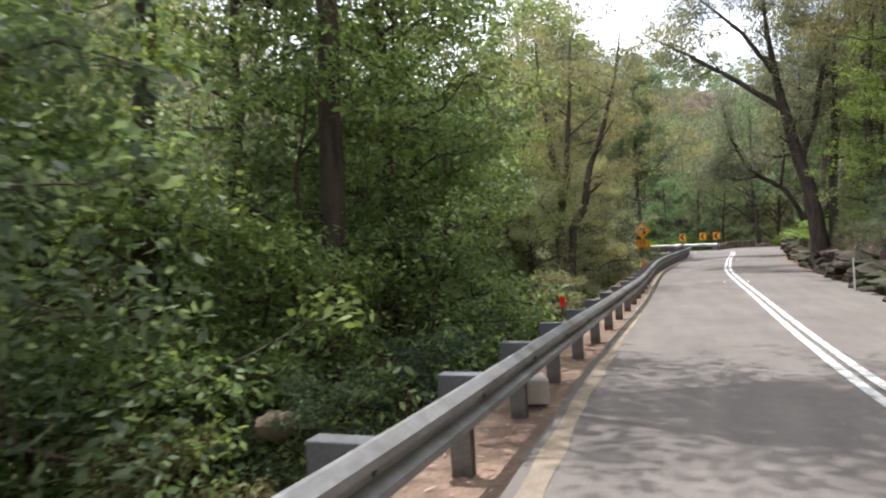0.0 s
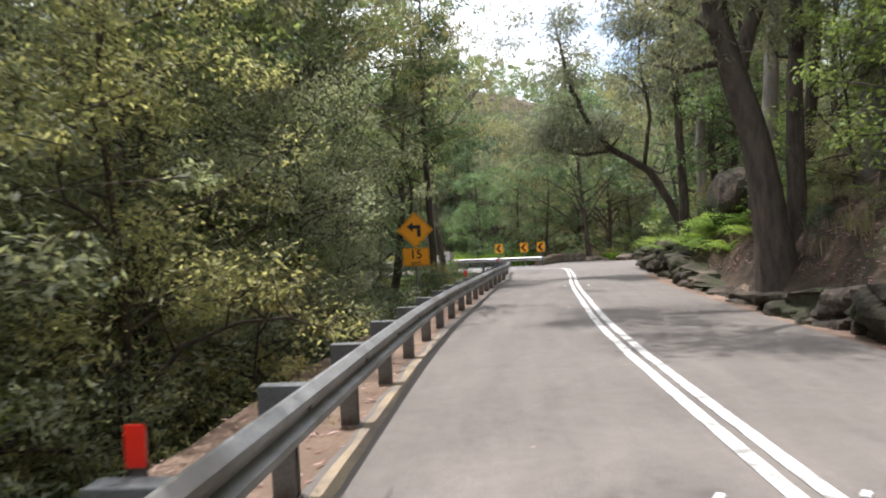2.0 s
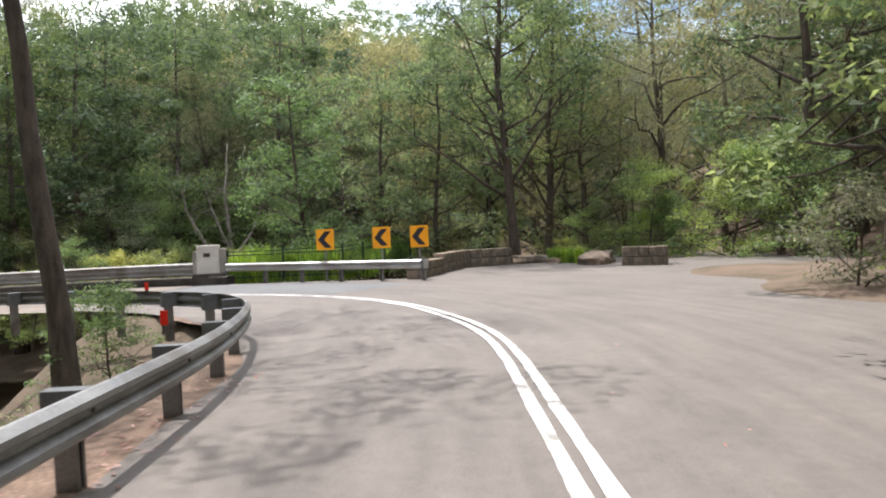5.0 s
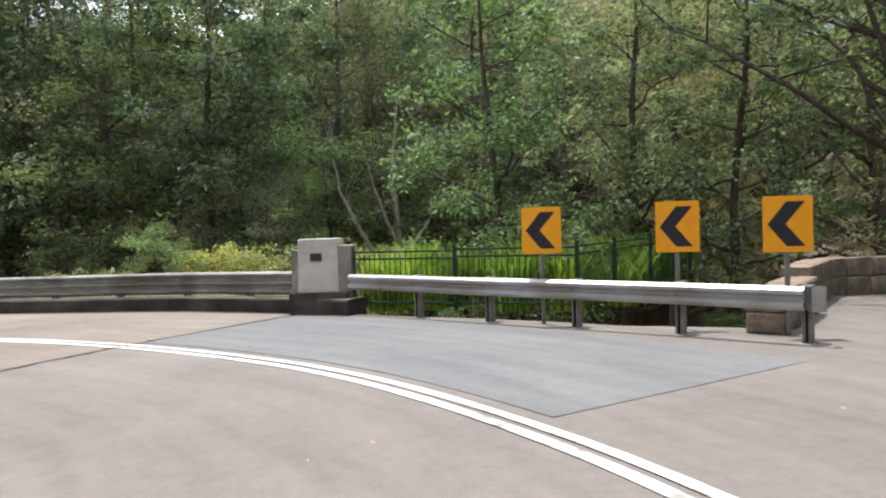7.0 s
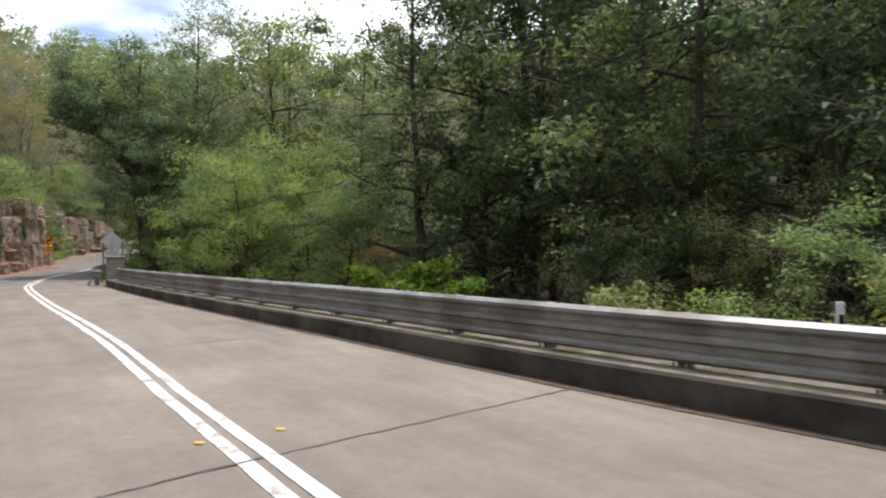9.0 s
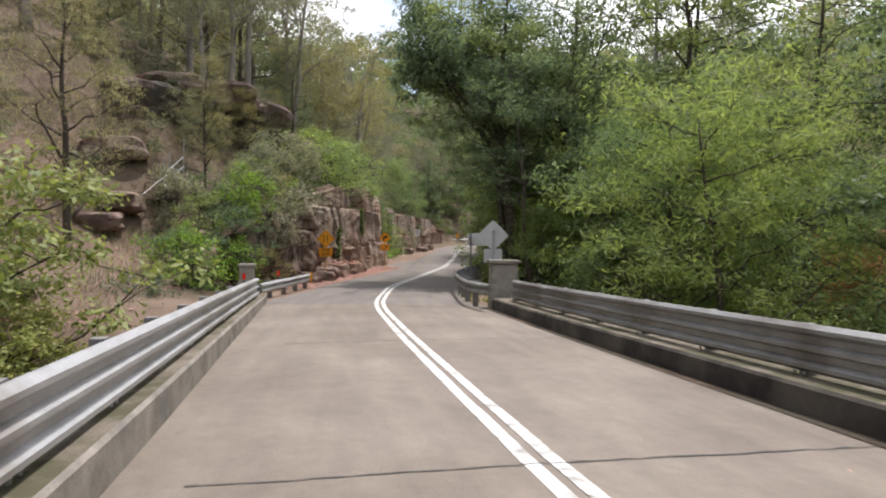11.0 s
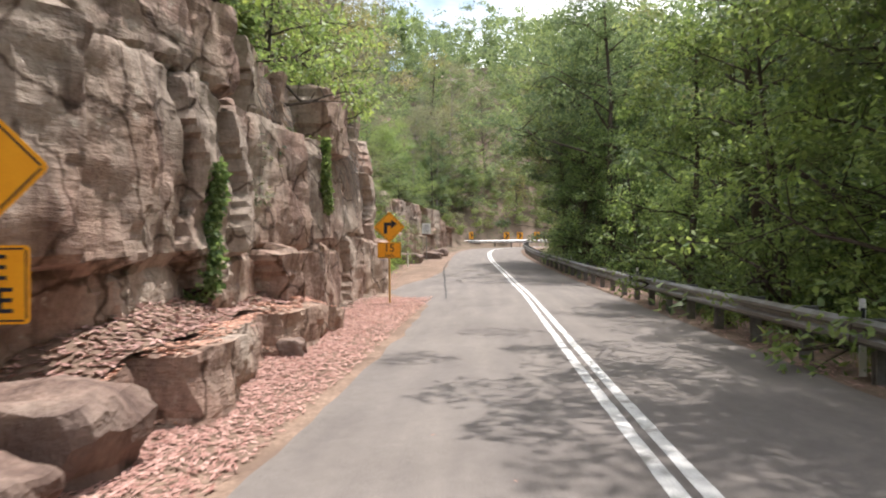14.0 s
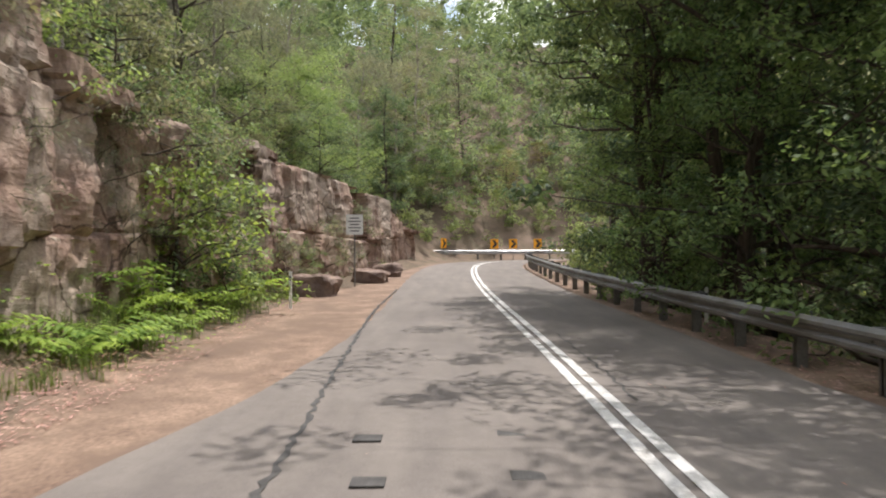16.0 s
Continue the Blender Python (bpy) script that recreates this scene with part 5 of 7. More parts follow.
SHADE = Plant("valley_tree", "tall dark green tree of the shaded creek bank", "tree", "creek bank trees", BARK, LEAF_DEEP, seed=121, height=15, spread=3.8, trunk_r=.22, clear=.1, limbs=24, twigs=4, per=38, leaf=(.26, .078), clump=.85, droop=.3, rise=.4, light=True)
TALL = Plant("forest_tree", "very tall dark tree with a straight bare trunk", "tree", "tall forest trees", BARK, LEAF_MID, seed=125, height=22, spread=4.6, trunk_r=.32, clear=.34, limbs=24, twigs=5, per=60, leaf=(.26, .06), clump=.85, droop=.35, rise=.9)
POLE = Plant("forest_tree", "tall forest tree with a straight bare brown trunk", "tree", "tall roadside trees", BARK, LEAF_MID, seed=127, height=15, spread=4.0, trunk_r=.2, clear=.42, limbs=20, twigs=5, per=84, leaf=(.2, .05), clump=.75, droop=.3, rise=.3)
OVER = Plant("gum_tree", "dark-stemmed eucalypt whose open crown hangs over the road", "tree", "gum trees", BARK, LEAF_OLIVE, seed=14, height=15, spread=4.6, trunk_r=.15, clear=.5, limbs=14, twigs=5, per=60, leaf=(.26, .042), clump=.85, droop=.9, rise=.5)
PALE = Plant("understorey_tree", "pale grey-green bushy tree behind the guardrail", "tree", "understorey trees", BARK, LEAF_PALE, seed=19, height=7.0, spread=2.5, trunk_r=.08, clear=.04, limbs=24, twigs=5, per=95, leaf=(.1, .017), clump=.5, droop=.4, quads=True, rise=.35, lean=.4)
# Kind made for its shade: the wide crown sits high above sight.
HIGH = Plant("gum_tree", "very tall gum with a bare stem and a wide high crown", "tree", "gum trees", BARK, LEAF_OLIVE, seed=17, height=18, spread=6.2, trunk_r=.24, clear=.6, limbs=15, twigs=6, per=76, leaf=(.26, .042), clump=.9, droop=.9, rise=.35)
HANG = [Plant("bush", "olive bush hanging over a rocky edge", "bush", "hillside bushes", BARK, (LEAF_OLIVE, LEAF_SUN)[i], seed=131 + i, height=2.8, spread=2.0, trunk_r=.05, clear=.02, limbs=18, twigs=4, per=28, leaf=(.145, .036), clump=.42, droop=.45, quads=True, rise=.15) for i in range(2)]
WATTLE = Plant("wattle_tree", "rounded bright olive wattle with fine feathery foliage", "tree", "creek wattles", BARK, LEAF_WATTLE, seed=61, height=7.5, spread=3.2, trunk_r=.12, clear=.05, limbs=26, twigs=5, per=80, leaf=(.24, .022), clump=.7, droop=.3, rise=.45)
YELLOW_BUSH = Plant("shrub", "rounded yellow-green bush beside the creek", "shrub", "creek bushes", BARK, LEAF_YELLOW, seed=81, height=2.6, spread=1.7, trunk_r=.05, clear=.04, limbs=14, twigs=4, per=55, leaf=(.14, .03), clump=.42, droop=.1, quads=True, rise=.5)
BRIGHT_BUSH = Plant("shrub", "leafy lime-green bush growing up beside the bridge", "shrub", "creek bushes", BARK, LEAF_BRIGHT, seed=82, height=3.0, spread=1.5, trunk_r=.05, clear=.2, limbs=14, twigs=4, per=26, leaf=(.24, .09), clump=.42, droop=.2, quads=True, rise=.7)
DRY_BUSH = Plant("shrub", "dead orange-brown foliage on a leaning shrub", "shrub", "creek bushes", DEADWOOD, LEAF_BROWN, seed=83, height=5.0, spread=1.8, trunk_r=.06, clear=.3, limbs=14, twigs=4, per=36, leaf=(.24, .07), clump=.5, droop=.6, quads=True, rise=.6)



def scatter(kinds, n, s0, s1, d0, d1, gap, scale=(0.8, 1.2), seed=0, taken=None):
    """Plants by station and side distance, no two nearer than gap."""
    r = random.Random(seed)
    spots = taken if taken is not None else []
    done = 0
    for _ in range(n * 12):
        s, d = r.uniform(s0, s1), r.uniform(d0, d1)
        p = at_station(s, d)
        if road_distance([p.x], [p.y])[0] < min(abs(d0), abs(d1)) - 0.3:
            continue
        if any((p.x - a) ** 2 + (p.y - b) ** 2 < gap * gap for a, b in spots):
            continue
        spots.append((p.x, p.y))
        r.choice(kinds).put(p.x, p.y, r.uniform(*scale), r.uniform(0, 360))
        done += 1
        if done >= n:
            break
    return spots


# steep bank below the first stretch
_spots = []
S_SIGN = station(14.9, 35.6)
for k, s_ in enumerate(np.arange(station(-2, -12), station(19, 45), 3.1)):
    open_ = S_SIGN - 13 < s_ < S_SIGN + 3 or station(5.2, 10.5) < s_ < station(9, 20.5)
    q = at_station(s_, (-9.3 if open_ else -8.0) - 1.1 * (k % 2) - .3 * math.sin(k * 2.1))
    _spots.append((q.x, q.y))
    (NEAR[k % 2] if s_ < station(10, 24) else (BROAD[1], OAK[0], NEAR[0], OAK[1], OAK[0])[k % 5]).put(q.x, q.y, (.9, 1.15, 1.0)[k % 3] * (1.2 if open_ and s_ > station(10, 24) else 1), k * 77.0)
_a = scatter(TURP + OAK, 8, 14, station(6, 13), -14, -10.0, 2.8, (.6, .8), 31, list(_spots))
_a = scatter(OAK + [NEAR[0]], 12, station(7, 15), S_PLAZA - 2, -14, -10.0, 2.8, (.9, 1.2), 1, _a)
for k, s_ in enumerate(np.arange(station(1, -2), station(18, 43), 7.5)):
    if s_ > station(14, 34) and not S_SIGN - 4 < s_ < S_SIGN + 2:
        q = at_station(s_, -7.0)
        GUM[k % 3].put(q.x, q.y, 1.3, k * 130.0)
for k, (x, y, d) in enumerate(((12.0, 28.6, -9.0), (11.0, 26, 5.6), (16.4, 39, 5.8), (22.4, 52.4, 6.4))):
    q = at_station(station(x, y), d)
    OVER.put(q.x, q.y, (.82, .95, .88)[k % 3], k * 61.0)
for k, (x, y, d) in enumerate(((16.0, 39, -8.8), (17.9, 43.4, -9.6), (10.6, 25.2, 6.6), (13.4, 32, 6.4), (15.6, 37.4, 6.8))):
    q = at_station(station(x, y), d)
    HIGH.put(q.x, q.y, (.9, 1.0)[k % 2], 40 + k * 83.0)
for k, (x, y, sc_) in enumerate(((5.5, 26.6, .95), (5.5, 29.6, 1.1), (3.6, 28.0, 1.2), (7.3, 32.6, .9), (3.4, 24.6, 1.0))):
    PALE.put(x * K, y * K, sc_, 75.0 * k)
for k, (x, y) in enumerate(((8.2, 19.5), (9.3, 22.2), (10.2, 24.4), (11.3, 27.2), (12.6, 30.4))):
    q = at_station(station(x, y), -6.6 - .5 * (k % 2))
    PALE.put(q.x, q.y, (.85, 1.0, .75)[k % 3], 67.0 * k)
# Added gum, crown out of sight overhead, to shade the bushes by the rail.
HIGH.put(-4.0, 8.2, .9, 40)
GUM[2].put(5.4, 39.5, 1.1, 91)
GUM[0].put(8.0, 44.0, 1.3, 191)
TURP[2].put(4.4, 35.0, 1.25, 20)
TURP[2].put(7.0, 41.0, 1.3, 120)
_a = scatter(FAR, 16, 0, station(7, 15), -34, -14, 4.0, (.7, .95), 32, _a)
_a = scatter(FAR[1:] + GUM, 34, station(7, 15), S_PLAZA + 12, -30, -14, 3.8, (.9, 1.3), 2, _a)
for k, (x, y, sc_) in enumerate(((9.6, 46.5, .9), (8.0, 51.0, 1.0), (12.0, 50.5, .85), (27.8, 47.0, 1.3), (30.5, 50.0, 1.4), (33.0, 53.5, 1.4), (36.5, 56.5, 1.4))):
    (TALL if k < 3 else (GUM + TURP)[k % 6]).put(x * K, y * K, sc_, 53.0 * k)
scatter(BROAD, 17, station(0.6, 1.5), station(5.4, 12), -8.8, -6.7, 1.3, (.75, 1.05), 41)
scatter(BROAD, 22, station(5.4, 12), S_TURN - 3, -9.4, -7.2, 1.8, (.5, .9), 42)
# Added tree, trunk set back from sight, whose crown throws shade on the road.
POLE.put(-.9 * K, 12.8 * K, .95, 20, z=-2.6)
for k, (x, y) in enumerate(((.2, 27.0), (2.8, 31.5), (5.4, 36.0))):
    TALL.put(x * K, y * K, (.72, .8, .76)[k % 3], 80.0 * k)
NEAR[0].put(-.4 * K, 14.6 * K, 1.1, 30)
scatter(SHRUB[:3], 46, 10, S_PLAZA - 4, -6.4, -4.9, 1.2, (.4, .75), 3)
# hillside above the cutting
_b = []
for k, s_ in enumerate(np.arange(station(2, 2), S_TURN + 10, 5.2)):
    q = at_station(s_, 6.0 + .9 * (k % 2))
    _b.append((q.x, q.y))
    (GUM[k % 3] if k % 3 else NEAR[0]).put(q.x, q.y, 1.15 if k % 3 else .85, k * 97.0)
_a = scatter(GUM + OAK, 26, 5, S_TURN + 8, 7.0, 15, 3.0, (.9, 1.3), 4, _b)
_a = scatter(GUM + OAK + FAR, 26, 0, S_TURN + 10, 15, 44, 4.6, (1.0, 1.4), 5, _a)
scatter([SHRUB[0], SHRUB[1], SHRUB[4]], 12, station(8, 17), S_TURN + 6, 5.2, 6.2, 1.6, (.22, .42), 16)
scatter(SHRUB, 34, 6, S_TURN + 8, 6.8, 13, 1.4, (.4, .8), 15)
scatter(BROAD, 14, station(8, 17), S_TURN - 4, 6.5, 12, 2.2, (.5, .8), 45)
scatter([SHRUB[0], SHRUB[1], SHRUB[2], SHRUB[4], BROAD[1]], 44, station(6, 11), station(15.0, 36), 4.7, 7.2, .9, (.25, .55), 47)
scatter([BROAD[1], BROAD[2], HANG[0], SHRUB[2]], 14, station(5, 9), station(13.5, 32), 6.4, 8.6, 1.6, (.45, .7), 46)
for k, s_ in enumerate(np.arange(station(8.5, 17), S_TURN - 4, 4.4)):
    q = at_station(s_, 8.4 + .9 * (k % 2))
    NEAR[(k + 1) % 2].put(q.x, q.y, (.6, .8, .7)[k % 3], k * 51.0)
# behind the bend
_a = scatter(TURP + OAK, 40, S_PLAZA - 8, S_PILLAR + 4, 20, 40, 3.8, (1.3, 1.8), 6)
_a = scatter(FAR, 34, S_PLAZA - 8, S_PILLAR + 4, 34, 72, 4.6, (1.4, 1.9), 16, _a)
# creek banks beyond the bridge
_a = scatter(DEEP + [OAK[0], OAK[1], GUM[1], OAK[0]], 26, S_PILLAR + 2, S_BRIDGE_END + 4, 24, 36, 4.0, (1.6, 2.1), 27, _a)
_a = scatter([SHADE, SHADE, FAR[0], FAR[2]], 44, S_PILLAR + 2, S_BRIDGE_END + 6, 34, 70, 4.4, (1.4, 1.9), 7, _a)
_b = []
for k, s_ in enumerate(np.arange(S_BRIDGE_END + 9, station(-39, 104.5), 4.6)):
    q = at_station(s_, 5.8 + 1.6 * (k % 2))
    _b.append((q.x, q.y))
    POLE.put(q.x, q.y, (.75, .92, .85)[k % 3], k * 71.0)
_b = scatter([BROAD[0], BROAD[2], TURP[1], WATTLE, WATTLE, NEAR[0]], 40, S_BRIDGE_END + 9, station(-44, 108), 7.6, 13, 2.2, (.9, 1.35), 51, _b)
for k, (x, y) in enumerate(((-22.6, 91.2), (-27.4, 95.4), (-44.6, 109.0), (-48.6, 112.2), (-53.6, 116.4))):
    q = at_station(station(x, y), 4.9)
    POLE.put(q.x, q.y, 1.05, k * 37.0)
scatter([BROAD[0], BROAD[2], SHRUB[3], SHRUB[0]], 30, S_BRIDGE_END + 10, station(-44, 108), 5.6, 7.6, 1.6, (.5, .85), 52)
for x, y in ((-46.6, 117.0), (-49.6, 118.2)):
    POLE.put(x * K, y * K, 1.1, x * 9)
for k, s_ in enumerate(np.arange(station(-38, 103.5), station(-66, 126), 3.0)):
    q = at_station(s_, 7.2 + 1.3 * (k % 2))
    _b.append((q.x, q.y))
    ([BROAD[0], WATTLE, BROAD[2]][k % 3] if s_ < station(-44, 108.4) else [NEAR[1], DEEP[1], TURP[1], NEAR[0], DEEP[0]][k % 5]).put(q.x, q.y, (.95, 1.15, 1.05)[k % 3], k * 61.0)
_a = scatter([SHADE, SHADE, FAR[0], FAR[1]], 50, S_BRIDGE_END + 8, END - 20, 12, 44, 4.6, (.7, 1.0), 9, _a + _b)
# hill over the cliff
_steps = [(-29.4, 88.4), (-28.2, 86.8), (-27.6, 88.6), (-25.4, 86.6), (-23.6, 87.4), (-21.4, 87.2), (-19.6, 87.0), (-17.6, 86.8), (-25.8, 88.4), (-26.4, 87.2), (-24.2, 87.2), (-22.4, 86.4), (-24.8, 85.2), (-20.4, 86.0), (-22.0, 88.2), (-19.0, 86.8)]
_a = scatter(OAK + GUM, 40, S_BRIDGE_END - 2, END - 44, -24, -9.0, 3.0, (.5, .85), 10, list(_steps))
_a = scatter(FAR[1:] + GUM, 56, S_BRIDGE_END - 6, END - 20, -64, -15, 4.2, (.8, 1.25), 17, _a)
scatter(GUM + [OAK[1]], 22, S_BRIDGE_END - 14, S_CLIFF + 20, -34, -17, 3.4, (.8, 1.1), 71, _a)
scatter(GUM, 28, S_BRIDGE_END - 12, S_CLIFF + 16, -46, -19, 3.2, (1.0, 1.4), 72, _a)
scatter([SHRUB[q] for q in (0, 1, 2, 4)], 40, S_CLIFF - 2, S_CLIFF + 26, -8.8, -6.4, 1.0, (.45, .9), 13)
scatter([SHRUB[0], SHRUB[1], SHRUB[4], HANG[0]], 16, station(-54, 116), station(-64, 124), -8.4, -6.2, 1.2, (.5, 1.0), 53)
scatter(HANG + [BROAD[0], BROAD[1], SHRUB[1]], 46, S_CLIFF + 22, station(-64, 124), -16, -10.2, 1.6, (.7, 1.2), 54)
scatter([OAK[1], OAK[0]], 16, S_CLIFF, station(-64, 124), -11, -8, 2.6, (.35, .55), 14)
scatter([SHRUB[q] for q in (0, 1, 4)] + [YELLOW_BUSH], 34, S_BRIDGE_END - 18, S_BRIDGE_END + 8, -24, -7.5, 1.8, (.5, .95), 12, list(_steps))
# hillside left of the bridge, the inside of the bend and the edge of the plaza
scatter([HANG[0], HANG[1], SHRUB[1], SHRUB[4], YELLOW_BUSH], 50, S_BRIDGE_END - 22, S_BRIDGE_END - 5, -30, -7.0, 1.7, (.6, 1.15), 61, list(_steps))
YELLOW_BUSH.put(-13.6 * K, 74.6 * K, 1.9, 0, label="tall bush with cream-yellow flowers beside the bridge")
scatter([SHRUB[3], BROAD[0], SHRUB[0], SHRUB[4]], 22, station(19.5, 46), station(23.4, 63), -13, -6.0, 1.4, (.4, .65), 62)
scatter([SHRUB[0], SHRUB[2], SHRUB[4], HANG[0]], 30, S_TURN + 5, S_PLAZA + 5, 7.0, 17, 1.4, (.5, .9), 63)
SHRUB[3].put(-19.2 * K, 80.6 * K, .95, 50, z=-2.0, label="leafy bright green bush beside the bridge barrier")
HANG[1].put(-53.8 * K, 107.0 * K, 1.3, 50, z=-1.4)
BROAD[1].put(-56.6 * K, 108.8 * K, .7, 150, z=-1.4)
for k in range(7):
    u = k / 6
    HANG[k % 2].put((-43.5 - 15.5 * u) * K, (98.9 + 10.2 * u) * K, (.8, 1.05, .9)[k % 3], k * 67.0, z=3.2 - .9 * u)
for k, (x, y, sc_) in enumerate(((-36, 92.4, 1.0), (-41, 95.2, 1.1), (-45.5, 96.4, 1.2), (-46, 100.2, 1.05), (-50.5, 102, 1.15), (-56, 104, 1.2), (-43, 93, 1.2), (-48, 98.4, 1.2), (-62, 107.6, .95), (-53.5, 106.4, .9), (-58.6, 110, 1.0), (-54, 109.6, 1.05), (-58.6, 112.6, 1.05), (-63.4, 113.8, 1.1), (-66.6, 117.4, 1.1), (-70.6, 119, 1.1), (-33, 90, .6), (-38.6, 91, 1.0))):
    (GUM[0], GUM[1], OAK[1], GUM[2])[k % 4].put(x, y, sc_, k * 47.0, label="olive-leaved tree on the rocky hillside")
r_ = random.Random(77)
for k in range(30):
    x, y = r_.uniform(-38, -29.6), r_.uniform(85.0, 92.0)
    (HANG[0], SHRUB[1], SHRUB[4], SHRUB[2], OAK[0])[k % 5].put(x, y, r_.uniform(.35, .75) * (.4 if k % 5 == 4 else 1), k * 53.0)
for x, y, sc_ in ((-42.3, 119.9, .8), (-44.8, 121.0, .95), (-48.8, 123.0, .85), (-52.4, 126.4, .9), (-33.6, 110.4, .8), (-29.6, 107.4, .7)):
    NEAR[0].put(x, y, sc_, x * 31, label="sunlit leafy tree behind the long guardrail")
for x, y, sc_ in ((-25.6, 104.8, 1.2), (-19.2, 100.6, .9), (-17.6, 99.0, .8), (-21.6, 102.4, 1.0)):
    BROAD[0].put(x, y, sc_, x * 31)
# the far side of the distant bend
scatter([BROAD[0], BROAD[1], HANG[0], WATTLE], 40, station(-58, 120), END - 22, -18, -6.6, 2.2, (.6, 1.1), 55)
scatter(FAR + TURP, 40, station(-62, 122), END, -36, -7, 3.6, (.6, .95), 18)
scatter(FAR, 20, station(-66, 127), END, 7, 34, 4.2, (.8, 1.2), 19)

# plants along the creek beside the bridge
for x, y, sc_, tn in ((-7.4, 90.9, 1.2, 0), (-10.8, 92.8, 1.25, 80), (-4.2, 93.5, 1.0, 160), (-13.5, 95.6, 1.35, 240), (-9.0, 96.5, 1.4, 30)):
    WATTLE.put(x * K, y * K, sc_, tn, z=-4.6)
for x, y, sc_, tn, z in ((-3.2, 96.2, .9, 10, -3.6), (17.6, 79.5, 1.0, 60, -2.6), (19.6, 77.2, .85, 120, -2.2), (12.0, 82.4, 1.0, 30, -3.4), (-1.5, 94.8, .8, 200, -3.6), (22.0, 77.6, .8, 300, -2.2), (20.5, 83, 1.4, 10, -3.8)):
    YELLOW_BUSH.put(x * K, y * K, sc_, tn, z=z)
for x, y, sc_, tn in ((1.3, 90.3, 1.0, 0), (2.6, 89.6, .9, 100), (0.2, 91.4, .9, 200), (4.2, 88.6, .8, 40)):
    BRIGHT_BUSH.put(x * K, y * K, sc_, tn, z=-3.7)
DRY_BUSH.put(-7.9 * K, 101.1 * K, 1.0, 30, z=-4.6)
DEEP[1].put(20.4 * K, 88.6 * K, 1.3, 40, z=-4.6)
PALE.put(14.6 * K, 86.0 * K, .85, 140, z=-4.6, label="silvery-leaved bush on the creek bank")
DEEP[0].put(15.4 * K, 88.4 * K, 1.45, 140, z=-4.6)
DEEP[1].put(12.4 * K, 88.6 * K, 1.25, 10, z=-4.8)
PALE.put(18.4 * K, 85.0 * K, 1.1, 20, z=-4.4, label="silvery-leaved tree on the creek bank")
for x, y, sc_ in ((-1.9, 103.7, 1.5), (0.6, 105.4, 1.6), (3.6, 104.6, 1.6)):
    DEEP[1].put(x, y, sc_, x * 23, z=-4.8)
SHADE.put(10.6 * K, 92.6 * K, 1.45, 240, z=-3.5)
SHADE.put(6.5 * K, 95.0 * K, 1.45, 20, z=-3.5)
SHADE.put(2.2 * K, 98.0 * K, 1.6, 60, z=-5.0)
BROAD[0].put(14.0 * K, 81.4 * K, .65, 80, z=-4.0)
BROAD[2].put(16.2 * K, 78.6 * K, .6, 180, z=-3.4)
BROAD[1].put(10.8 * K, 85.4 * K, .8, 10, z=-4.6)
HIGH.put(17.6 * K, 59.8 * K, 1.0, 200, z=-2.6)
HIGH.put(37.6 * K, 58.6 * K, 1.0, 20)
TALL.put(34.9 * K, 74.2 * K, 1.0, 0)
NEAR[0].put(25.4 * K, 75.6 * K, 1.1, 140, z=-3.0)
TURP[1].put(29.0 * K, 77.6 * K, .9, 250, z=-3.0)
NEAR[1].put(31.6 * K, 76.4 * K, 1.0, 50, z=-2.0)
TALL.put(37.6 * K, 77.0 * K, .9, 50)
for x, y, sc_ in ((33.4, 73.6, .7), (36.8, 72.4, .65), (39.2, 69.6, .8), (30.2, 74.6, .6)):
    BROAD[0].put(x * K, y * K, sc_, x * 40.0)
for k, (x, y, sc_) in enumerate(((38.6, 69.6, .8), (40.2, 66.8, 1.0), (37.8, 72.8, .7), (41.0, 63.8, 1.1), (39.6, 71.6, .9))):
    BROAD[0 if k % 2 else 2].put(x * K, y * K, sc_, 70.0 * k, label="leafy bright green tree at the edge of the parking area")
TALL.put(-20.6 * K, 96.8 * K, .9, 150)
TALL.put(-24.4 * K, 100.4 * K, .85, 250)
for x, y, sc_, tn, z in ((-25.0, 85.4, .8, 140, 1.4), (-25.6, 85.0, .8, 210, 1.8), (-26.4, 85.8, .9, 40, 1.9), (-27.2, 86.4, 1.1, 300, 2.4), (-29.6, 88.2, .9, 20, 3.0), (-31.6, 90.4, 1.2, 110, 3.4), (-33.4, 92.2, 1.0, 250, 3.6), (-35.6, 94.0, 1.2, 10, 3.7), (-38.6, 96.6, 1.1, 90, 3.6)):
    HANG[(int(tn) // 10) % 2].put(x * K, y * K, sc_, tn, z=z)
OAK[1].put(22.4 * K, 89.0 * K, 1.3, 0, z=-4.6)
WATTLE.put(20.6 * K, 86.6 * K, 1.2, 0, z=-4.6)
WATTLE.put(24.6 * K, 85.4 * K, 1.1, 90, z=-4.2)
TURP[2].put(26.6 * K, 88.0 * K, 1.2, 90, z=-4.2)
SHRUB[4].put(-1.8 * K, 98.5 * K, 2.0, 10, z=-4.2)
SHRUB[4].put(3.5 * K, 97.5 * K, 2.1, 80, z=-4.2)
GUM[1].put(-20.5 * K, 104.5 * K, 1.35, 10, z=-4.8)
for x, y, sc_, tn in ((-15.0, 100.5, 1.75, 70), (-18.5, 103.0, 1.9, 150), (-12.5, 104.0, 1.7, 220)):
    NEAR[1].put(x * K, y * K, sc_, tn, z=-4.8, label="tall spreading dense tree beyond the bridge")
BROAD[0].put(-19.8 * K, 80.7 * K, .5, 0, z=-2.0, label="leafy bright green bush beside the bridge barrier")
SHRUB[2].put(-16.4 * K, 79.0 * K, .7, 90, z=-2.6)
SHRUB[3].put(-20.0 * K, 82.4 * K, .7, 30, z=-1.7)
SHRUB[0].put(-20.6 * K, 82.4 * K, .8, 80, z=-.6)
